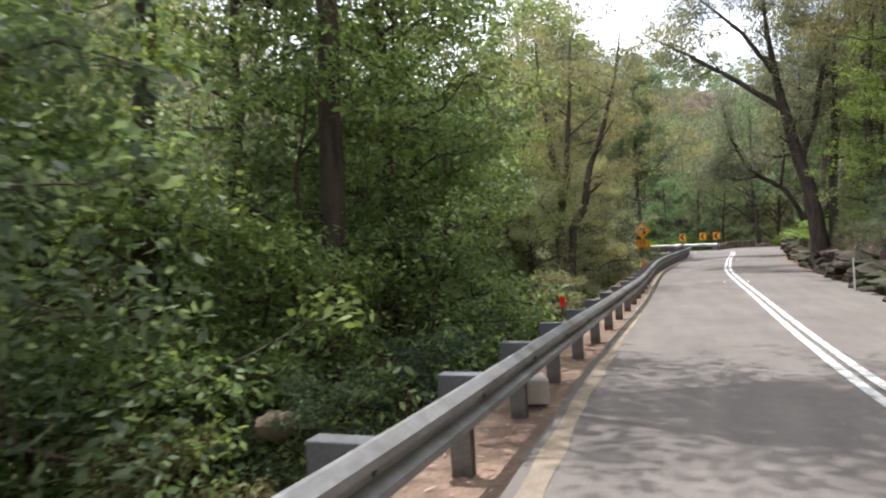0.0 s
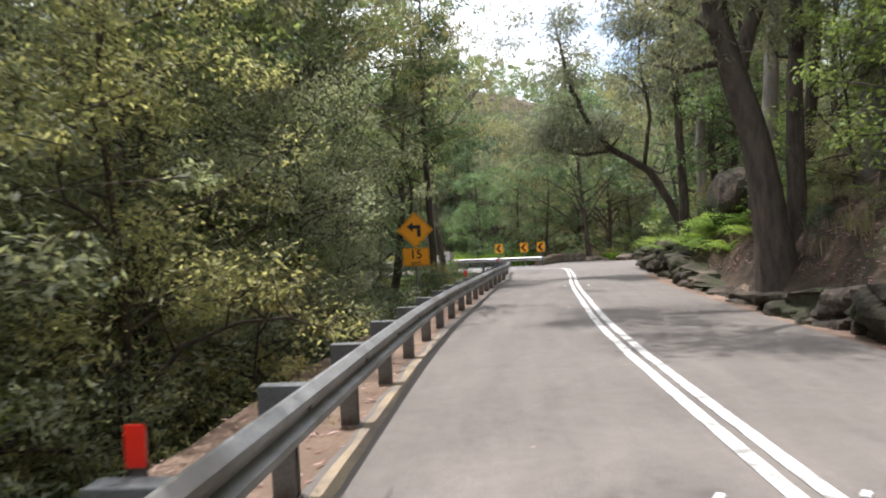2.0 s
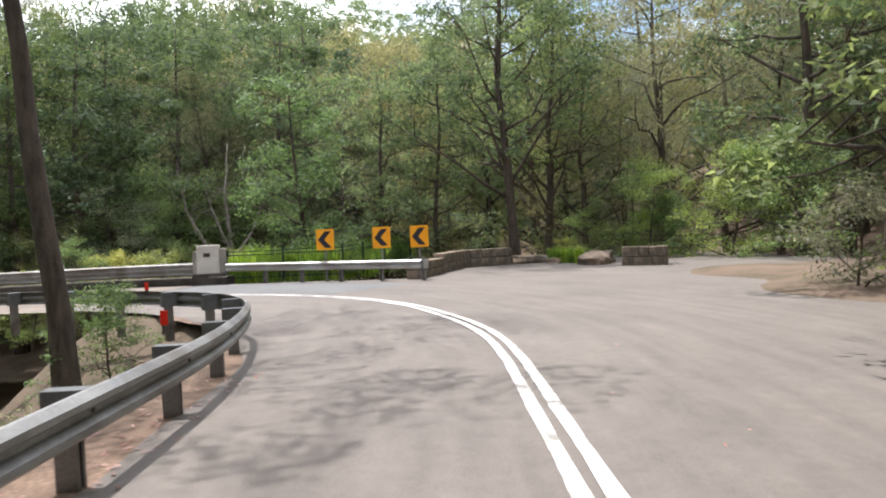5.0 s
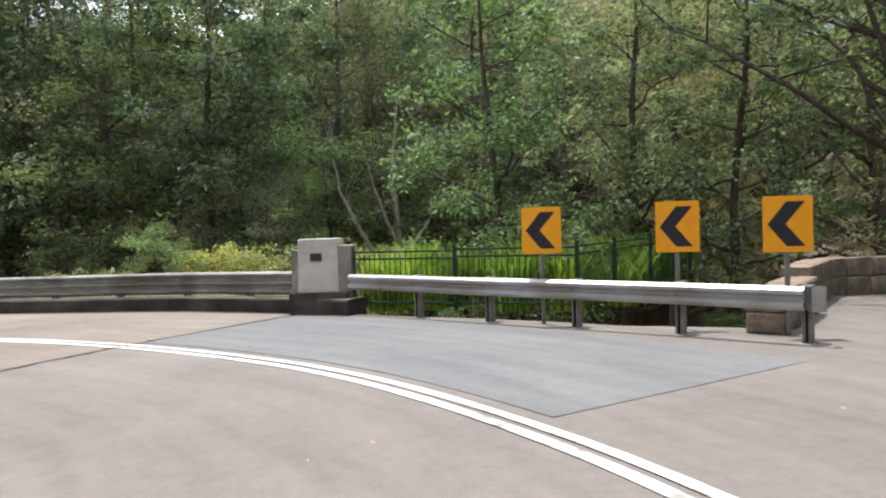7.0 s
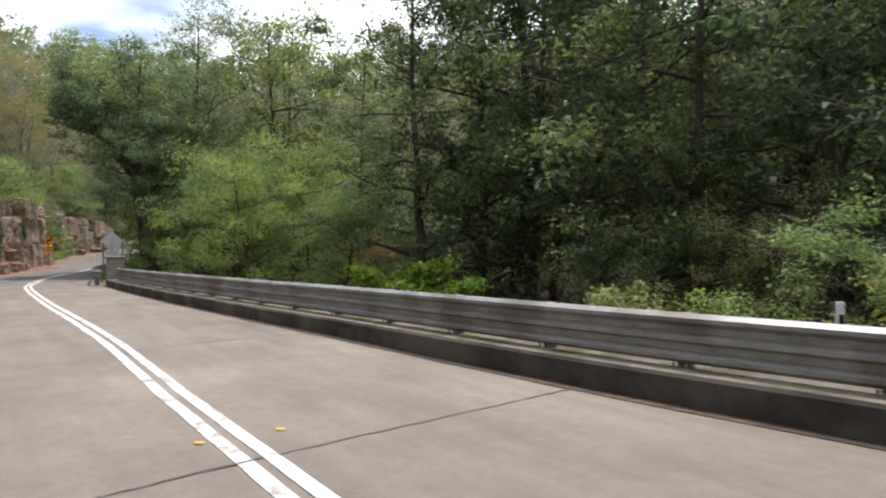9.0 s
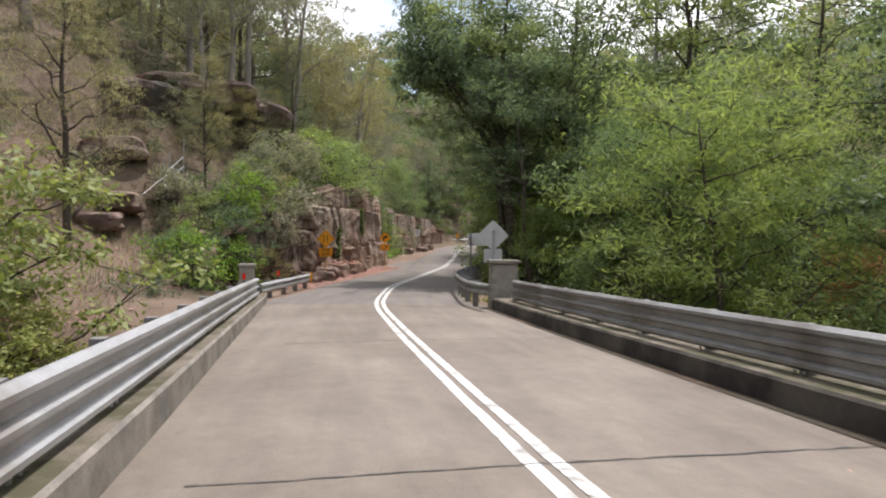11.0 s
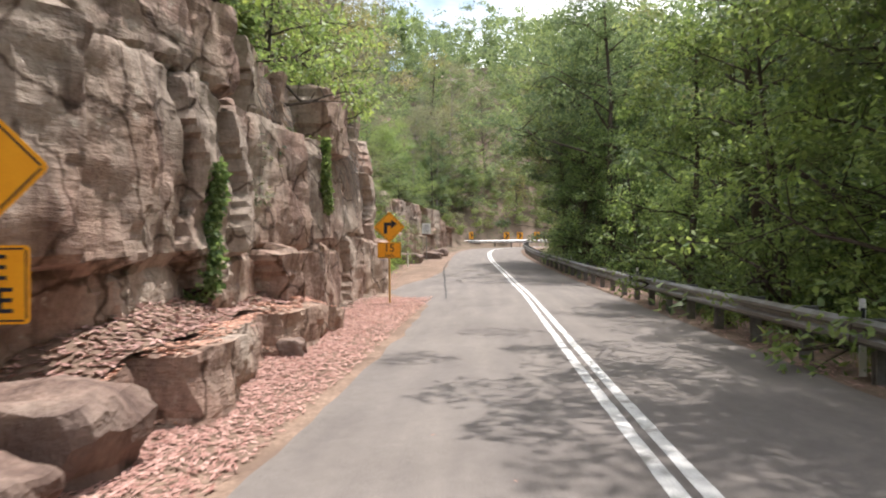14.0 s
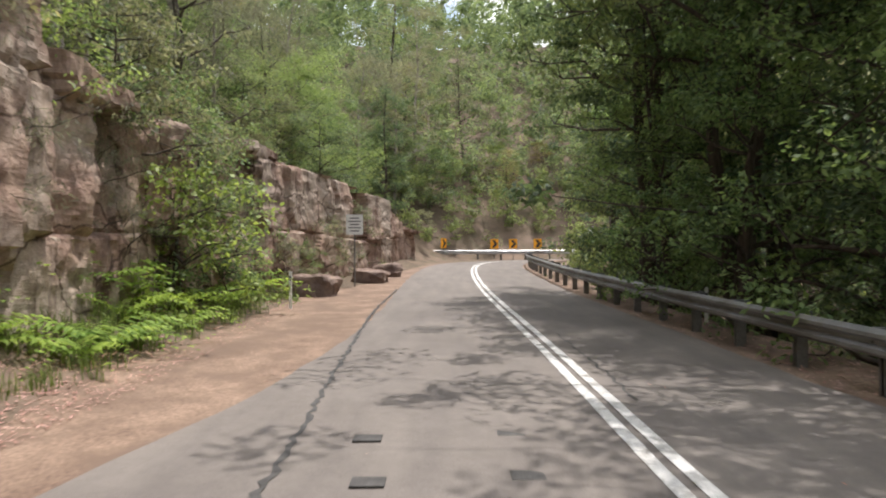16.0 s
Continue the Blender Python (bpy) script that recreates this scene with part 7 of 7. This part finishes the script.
def talus():
    """A heap of fallen leaves and earth between the ledge and the cliff."""
    line = smooth_line([(x * K, y * K) for x, y in ((-26.9, 88.9), (-28.3, 90.2), (-29.6, 91.1), (-30.6, 91.7), (-32.0, 93.0), (-33.6, 94.4))], .15)
    t = np.gradient(line, axis=0)
    t /= np.linalg.norm(t, axis=1)[:, None]
    n, m = len(line), 12
    vs = []
    for i, ((x, y), (a, b)) in enumerate(zip(line, t)):
        u = i / (n - 1)
        top = .75 * math.exp(-((u - .33) / .17) ** 2) + .55 * math.exp(-((u - .72) / .1) ** 2)
        for k in range(m):
            v = k / (m - 1)
            vs.append((x - b * (.05 + 2.0 * v), y + a * (.05 + 2.0 * v), -1.12 + min(1, u * 6, (1 - u) * 6) * .1 + top * v ** 1.1 * 1.5 + .09 * noise.noise((x * 1.3, y * 1.3, v * 3)) - .35 * (1 - min(1, u * 8, (1 - u) * 8))))
    fs = [(i * m + k, i * m + k + 1, (i + 1) * m + k + 1, (i + 1) * m + k) for i in range(n - 1) for k in range(m - 1)]
    me = mesh_of("talus", vs, fs, VERGE, True)
    tagged(new("talus", me), "heap of earth and fallen leaves between ledge and cliff", "talus", kind="structure")
    r = random.Random(19)
    lv, lf = [], []
    for _ in range(9000):
        i, k = r.randrange(n - 1), r.randrange(m - 1)
        p = Vector(vs[i * m + k]).lerp(Vector(vs[(i + 1) * m + k]), r.random()).lerp(Vector(vs[i * m + k + 1]), r.random()) + Vector((0, 0, r.uniform(.005, .03)))
        a, L = r.uniform(0, 6.283), .1 * r.uniform(.6, 1.4)
        u, w = Vector((math.cos(a), math.sin(a), r.uniform(-.3, .3))) * L, Vector((-math.sin(a), math.cos(a), r.uniform(-.25, .25))) * L * .2
        b = len(lv)
        lv += [p - u * .5, p + w, p + u * .5, p - w]
        lf.append((b, b + 1, b + 2, b + 3))
    tagged(new("leaf_litter", mesh_of("leaf_litter", lv, lf, LITTER)), "pinkish dry leaves covering the heap below the cliff", "leaf litter", kind="stuff")


talus()


def ledge_litter():
    """Fallen leaves lying on the ledge."""
    me = LEDGE.data
    tree = BVHTree.FromPolygons([v.co for v in me.vertices], [p.vertices for p in me.polygons])
    r = random.Random(9)
    line = smooth_line([(x * K, y * K) for x, y in ((-26.9, 88.9), (-28.3, 90.1), (-29.7, 91.0), (-30.6, 91.6), (-32.0, 92.9), (-33.4, 94.1))], .2)
    vs, fs = [], []
    for _ in range(6000):
        x, y = line[r.randrange(len(line))]
        o = r.uniform(-.4, 1.0)
        hit = tree.ray_cast(Vector((x - .62 * o + r.uniform(-.1, .1), y + .62 * -o * 1.2 + r.uniform(-.1, .1), 4)), Vector((0, 0, -1)))
        if hit[0] is None or hit[1].z < .5:
            continue
        a, L = r.uniform(0, 6.283), .09 * r.uniform(.6, 1.4)
        u, w = Vector((math.cos(a), math.sin(a), r.uniform(-.12, .12))) * L, Vector((-math.sin(a), math.cos(a), r.uniform(-.15, .15))) * L * .24
        p = hit[0] + Vector((0, 0, r.uniform(.01, .035)))
        b = len(vs)
        vs += [p - u * .5, p + w, p + u * .5, p - w]
        fs.append((b, b + 1, b + 2, b + 3))
    tagged(new("leaf_litter", mesh_of("leaf_litter", vs, fs, LITTER)), "pinkish leaf litter lying on the rock ledge", "leaf litter", kind="stuff")


def cliff_vine(s, bottom, top, width, seed, label):
    """A creeper that hugs the rock face."""
    me = CLIFF.data
    tree = BVHTree.FromPolygons([v.co for v in me.vertices], [p.vertices for p in me.polygons])
    rng = np.random.default_rng(seed)
    cs, stem = [], []
    for h in np.linspace(bottom, top, 46):
        sway = .12 * math.sin(h * 2.2 + seed)
        for k in range(3):
            a = at_station(s + sway + rng.normal() * width, -1.0, h)
            b = at_station(s + sway, -9.0, h)
            hit = tree.ray_cast(a, (b - a).normalized(), 12)
            if hit[0] is not None:
                cs.append(tuple(hit[0] - (b - a).normalized() * .05))
                if k == 0:
                    stem.append(tuple(hit[0]))
    if len(stem) < 3:
        return
    t = thing("creeper", pose(*stem[0]), label, "creeper", "cliff creepers")
    o = np.array(stem[0])
    v, f = leaves(np.array(cs) - o, [.12] * len(cs), 9, .1, .04, .5, rng, quads=True)
    part("stem", tube(np.array(stem) - o, [.012] * len(stem), 5), BARK, t)
    part("leaves", mesh_of("creeper_leaves", v, f, LEAF_SUN), None, t)


def hanging_roots(s0, s1, low, high, n, seed, label):
    """Dry roots and stems trailing down over the edge of the rock."""
    me = CLIFF.data
    tree = BVHTree.FromPolygons([v.co for v in me.vertices], [p.vertices for p in me.polygons])
    r = random.Random(seed)
    wood = []
    for _ in range(n):
        s_, h = r.uniform(s0, s1), r.uniform(high - .7, high)
        a, b = at_station(s_, -1.0, h), at_station(s_, -9.0, h)
        way = (b - a).normalized()
        hit = tree.ray_cast(a, way, 12)
        if hit[0] is None:
            continue
        p = hit[0] + way * .1
        drop, pts = r.uniform(.2, 1) ** 1.6 * (high - low), []
        side = Vector((-way.y, way.x, 0))
        for q in range(6):
            u = q / 5
            pts.append(tuple(p - way * (.3 * math.sin(u * 2.2) + r.uniform(0, .05)) + side * (r.uniform(-.06, .06) + .25 * u * math.sin(s_ * 9)) - Vector((0, 0, drop * u))))
        wood.append(tube(pts, [.008, .008, .007, .006, .005, .003], 3))
    v, f = joined(wood)
    return tagged(new("hanging_roots", mesh_of("hanging_roots", v, f, DEADWOOD)), label, "roots", kind="stuff")


hanging_roots(station(-33.6, 99.6), station(-36.2, 101.8), 2.5, 4.5, 80, 61, "pale dry roots trailing over the cliff edge")
hanging_roots(station(-29.8, 96.6), station(-32.4, 98.6), 3.8, 5.0, 40, 62, "pale dry roots trailing over the cliff edge")
ledge_litter()
for k, (x, y, b_, t_, w_) in enumerate(((-27.2, 94.5, .2, 2.6, .07), (-31.6, 98.2, 2.4, 4.2, .06))):
    cliff_vine(station(x, y), b_, t_, w_, k + 3, "leafy green creeper climbing the sandstone face")
_top = smooth_line([(x * K, y * K) for x, y in ((11.5, 19.5), (13.4, 24.0), (15.6, 29.4), (17.3, 33.4), (19.1, 37.4), (20.9, 40.7), (22.3, 43.8), (24.0, 47.4), (25.1, 49.6), (27.5, 51.5))], .55)
_tt = np.gradient(_top, axis=0)
for (x, y), (a, b) in zip(_top, _tt):
    n_ = math.hypot(a, b)
    if y < 38.5 * K or _r.random() < .55:
        continue
    o = _r.uniform(.25, 1.1)
    px, py = x + b / n_ * o, y - a / n_ * o
    fern(px, py, _r.uniform(.7, 1.5), _r.uniform(0, 360), z=max(bank_z(px, py), ground_z(x - b / n_ * .5, y + a / n_ * .5) + _r.uniform(1.0, 1.5)))

# ---- signs ----
def plate(w, h, r=0.04, thick=0.004):
    o = []
    for cx, cz, a0 in ((w / 2 - r, h / 2 - r, 0), (-w / 2 + r, h / 2 - r, 90), (-w / 2 + r, -h / 2 + r, 180), (w / 2 - r, -h / 2 + r, 270)):
        for k in range(5):
            a = radians(a0 + 22.5 * k)
            o.append((cx + r * math.cos(a), cz + r * math.sin(a)))
    return slab(o, thick)


def spun(bm, degrees, at):
    bmesh.ops.transform(bm, matrix=Matrix.Translation(at) @ Matrix.Rotation(radians(degrees), 4, "Y"), verts=bm.verts)
    return bm


def words(text, size, at, mat, parent, name="lettering"):
    cu = bpy.data.curves.new(name, "FONT")
    cu.body, cu.size, cu.align_x, cu.align_y, cu.extrude = text, size, "CENTER", "CENTER", 0.0015
    cu.offset = size * 0.012
    tmp = new("tmp", cu)
    me = bpy.data.meshes.new_from_object(tmp.evaluated_get(bpy.context.evaluated_depsgraph_get()))
    bpy.data.objects.remove(tmp)
    me.materials.clear()
    me.materials.append(mat)
    ob = part(name, me, mat, parent)
    ob.matrix_basis = pose(*at, 90, 0, 0)
    return ob


def arrow_turn(flip):
    o = [(-.11, -.15), (-.04, -.15), (-.04, .03), (.04, .03), (.04, -.035), (.16, .07), (.04, .175), (.04, .105), (-.11, .105)]
    return [(x * flip * 1.4, z * 1.25) for x, z in o][::flip]


def warning_sign(x, y, yaw, symbol, plate_words, label, centre=2.0, side=0.6, post_mat=None, z=None):
    """A diamond on a post with a plate below; its face looks to -y before the turn."""
    t = thing("warning_sign", pose(x, y, ground_z(x, y) - 0.02 if z is None else z, 0, 0, yaw), label, "road sign", "bend warning signs")
    part("post", cylinder(.03, centre + .35, (0, .04, -.3), 10), post_mat or STEEL_DULL, t)
    face = part("face", spun(plate(side, side), 45, (0, 0, centre)), YELLOW_SIGN, t, "yellow diamond sign face")
    rim = bmesh.new()
    for k in range(4):
        a = spun(box((side - .08, .002, .012), (0, -.003, side / 2 - .03)), 45 + 90 * k, (0, 0, centre))
        me = bpy.data.meshes.new("x")
        a.to_mesh(me)
        a.free()
        rim.from_mesh(me)
    part("border", rim, BLACK_SIGN, face)
    for o in symbol:
        part("symbol", spun(slab(o, .003), 0, (0, -.005, centre)), BLACK_SIGN, face, "black symbol")
    if plate_words:
        w_, h = side * 1.05, side * .7
        pz = centre - side * .707 - h / 2 + .01
        lower = part("lower_plate", spun(plate(w_, h, .03), 0, (0, 0, pz)), YELLOW_SIGN, t, "yellow plate under the diamond")
        for sx, sz, lx, lz in ((0, h / 2 - .02, w_ - .06, .01), (0, -h / 2 + .02, w_ - .06, .01), (w_ / 2 - .02, 0, .01, h - .06), (-w_ / 2 + .02, 0, .01, h - .06)):
            part("border", box((lx, .002, lz), (sx, -.002, pz + sz)), BLACK_SIGN, lower)
        for txt, size, dz in plate_words:
            words(txt, size * side / .6, (0, -.003, pz + dz * side / .6), BLACK_SIGN, lower)
    return t


warning_sign(10.6 * K, 36.0 * K, -17, [arrow_turn(-1)], [("15", .29, .05), ("km/h", .115, -.14)], "yellow sharp bend warning sign above a 15 km/h plate", 2.05, .7, z=-.6)
warning_sign(-37.15 * K, 98.0 * K, 54, [arrow_turn(1)], [("15", .29, .05), ("km/h", .115, -.14)], "yellow bend arrow warning sign above a 15 km/h plate", 2.1, .635, post_mat=YELLOW_POST, z=-1.62)
_bar = [(-.13, -.2), (-.09, -.2), (-.06, -.1), (-.06, .1), (-.09, .2), (-.13, .2), (-.1, .1), (-.1, -.1)]
warning_sign(-26.15 * K, 88.5 * K, 57, [_bar, [(-x, z) for x, z in _bar][::-1]], [("ONE", .19, .085), ("LANE", .19, -.09)], "yellow narrow bridge warning sign above a one lane plate", 2.0, .64, post_mat=YELLOW_POST, z=-1.66)


def back_of_sign(x, y, yaw):
    t = thing("warning_sign", pose(x * K, y * K, -2.0, 0, 0, yaw), "bare metal back of a diamond road sign on a post", "road sign")
    part("panel", spun(plate(.68, .68), 45, (0, 0, 2.44)), SIGN_BACK, t)
    part("lower_panel", spun(plate(.56, .42, .03), 0, (0, 0, 1.82)), SIGN_BACK, t)
    part("post", cylinder(.03, 3.0, (0, -.035, -.4), 10), STEEL, t)
    for z in (2.6, 2.3, 1.92, 1.72):
        part("brace", box((.4 if z < 2 else .3, .03, .03), (0, -.016, z), .003), SIGN_BACK, t)


back_of_sign(-12.3, 87.2, 57)


def back_of_board(x, y, yaw):
    t = thing("direction_sign", pose(x * K, y * K, -2.0, 0, 0, yaw), "bare metal back of a wide direction board on two posts", "road sign")
    part("panel", spun(plate(1.12, .44, .03), 0, (0, 0, 2.33)), SIGN_BACK, t)
    for z in (2.22, 2.44):
        part("brace", box((1.18, .035, .06), (0, -.02, z), .003), SIGN_BACK, t)
    for px in (-.46, .46):
        part("post", cylinder(.035, 3.05, (px, -.06, -.5), 10), STEEL_DULL, t)


back_of_board(-14.95, 88.95, 57)


def white_board(x, y, z, yaw, w_, h, lines, label):
    t = thing("notice_sign", pose(x * K, y * K, z, 0, 0, yaw), label, "road sign", "white signs")
    face = part("panel", spun(plate(w_, h, .03), 0, (0, 0, 2.1)), WHITE_SIGN, t)
    for k in range(lines):
        part("text_bar", box((w_ * (.55 + .2 * (k % 2)), .003, h * .06), (0, -.003, 2.1 + h * (.32 - .64 * k / max(1, lines - 1)))), TEXT_GREY, face)
    part("post", cylinder(.03, 2.5, (0, .04, -.4), 10), STEEL_DULL, t)


white_board(-59.1, 114.7, -.8, 52, .62, .74, 5, "small white notice sign with dark lines of text")
white_board(-69.3, 140.2, .1, 44, .6, .45, 2, "small white road sign at the distant bend")


def chevron_sign(x, y, yaw, label, z=-0.98, flip=1):
    t = thing("chevron_sign", pose(x * K, y * K, z, 0, 0, yaw), label, "road sign", "chevron signs on the bend")
    face = part("face", spun(plate(.64, .76, .03), 0, (0, 0, 1.43)), YELLOW_SIGN, t, "orange-yellow sign face")
    o = [(.22, .3), (-.02, .3), (-.26, 0), (-.02, -.3), (.22, -.3), (-.03, 0)]
    part("chevron", spun(slab([(q * flip, w_) for q, w_ in o][::-flip], .003), 0, (0, -.004, 1.43)), BLACK_SIGN, face, "black arrowhead")
    part("post", cylinder(.035, 1.95, (0, .045, -.3), 10), STEEL_DULL, t)
    for dz in (.2, -.2):
        part("clamp", box((.12, .06, .035), (0, .035, 1.43 + dz), .004), STEEL_DULL, t)
    return t


for x, y, w_ in ((24.5, 69.3, -8), (26.15, 68.2, -12), (27.1, 67.15, -14)):
    chevron_sign(x, y, w_, "black chevron on an orange-yellow board behind the guardrail")
for x, y, w_ in ((-76.5, 137.6, 50), (-75.6, 138.7, 47), (-74.3, 140.0, 43), (-76.9, 133.0, 100)):
    chevron_sign(x, y, w_, "black chevron on an orange-yellow board at the distant bend", -.15, -1)


# ---- fence at the creek ----
def fence(pts, label):
    line = np.array([(x * K, y * K, z) for x, y, z in pts])
    base = thing("fence", pose(*line[0]), label, "fence")
    o = line[0]
    post_me = bar_me = None
    for a, b in zip(line[:-1], line[1:]):
        d = b - a
        n = float(np.linalg.norm(d[:2]))
        u = d / n
        ang = math.degrees(math.atan2(u[1], u[0]))
        for dz in (.12, 1.0, 1.14):
            r = part("rail", box((n, .03, .035), (n / 2, 0, 0), .004), GREEN_PAINT, base)
            r.matrix_basis = Matrix.Translation(a - o + np.array([0, 0, dz])) @ Matrix.Rotation(math.atan2(u[1], u[0]), 4, "Z")
        for k in range(int(n / .115)):
            p = a - o + u * (k + .5) * .115
            q = part("picket", bar_me or box((.014, .014, .96), (0, 0, .6)), GREEN_PAINT, base)
            bar_me = q.data
            q.matrix_basis = pose(*p, 0, 0, ang)
    for p in line:
        q = part("post", post_me or box((.07, .07, 1.3), (0, 0, .6), .008), GREEN_PAINT, base)
        post_me = q.data
        q.matrix_basis = pose(*(p - o))
    return base


fence([(21.55, 72.3, -1.05), (23.4, 71.3, -1.02), (25.3, 70.1, -1.0), (26.5, 71.6, -1.0), (28.0, 73.4, -1.0), (29.8, 75.2, -1.0)], "dark green steel picket fence above the creek")


# ---- low stone walls ----
def stone_wall(name, pts, height, thick, label, seed):
    r = random.Random(seed)
    line = np.array([(x * K, y * K, z) for x, y, z in pts])
    base = thing(name, pose(*line[0]), label, "stone wall", "low stone walls")
    o = line[0]
    rows = max(1, int(round(height / .3)))
    for a, b in zip(line[:-1], line[1:]):
        d = b - a
        n = float(np.linalg.norm(d[:2]))
        u = d / n
        for c in range(rows):
            x = 0.0
            while x < n - .05:
                w_ = min(r.uniform(.35, .75), n - x)
                h = height / rows
                bm = box((w_ - .015, thick * r.uniform(.92, 1.05), h - .012), (0, 0, 0), .03)
                for v in bm.verts:
                    v.co += Vector((r.uniform(-.012, .012), r.uniform(-.015, .015), r.uniform(-.01, .01)))
                q = part("stone", bm, STONE_BLOCK, base)
                p = a - o + u * (x + w_ / 2)
                q.matrix_basis = Matrix.Translation(Vector(p) + Vector((0, 0, h * (c + .5) - .08))) @ Matrix.Rotation(math.atan2(u[1], u[0]), 4, "Z")
                x += w_
    return base


stone_wall("stone_wall", [(26.9, 67.35, -1.0), (28.6, 69.1, -1.0)], .62, .5, "low wall of squared sandstone blocks at the bend", 1)
stone_wall("stone_wall", [(28.7, 69.4, -1.0), (30.4, 71.2, -1.0), (32.6, 71.0, -1.0)], .75, .5, "taller low wall of squared sandstone blocks", 2)
stone_wall("stone_wall", [(34.5, 66.2, -1.0), (35.6, 65.1, -1.0)], .75, .6, "short block of stone walling beside the parking area", 3)


# ---- steps on the hill above the bridge ----
def hill_rail():
    t = thing("handrail", pose(-27.0, 87.0, 1.85), "galvanised steel pipe handrail beside hillside steps", "handrail")
    posts = [(0, 0, -.1, 1.0), (-.45, .32, .4, 1.38), (-1.1, 1.05, .95, 2.02)]
    for x, y, lo, hi in posts:
        part("post", cylinder(.026, hi - lo + .5, (x, y, (hi + lo - .5) / 2), 8), STEEL, t)
    part("rail", tube([(1.8, -1.2, .1), (0, 0, 1.0)], [.024, .024], 8), STEEL, t, "long sloping pipe rail")
    for dz in (0, -.42):
        part("rail", tube([(x, y, hi + dz) for x, y, lo, hi in posts], [.024, .024, .024], 8), STEEL, t)
    part("rail", tube([(-.45, .32, 1.38), (-1.1, 1.05, 1.42)], [.02, .02], 8), STEEL, t)


hill_rail()
for k in range(6):
    x, y = -28.0 + .3 * k, 87.1 - .06 * k
    tagged(part("stone_step", box((1.3, .5, .22), (0, 0, 0), .04), STONE_BLOCK, None), "rough sandstone step on the hillside", "step", "hillside steps").matrix_basis = pose(x, y, 2.95 - .2 * k, 0, 0, 82)
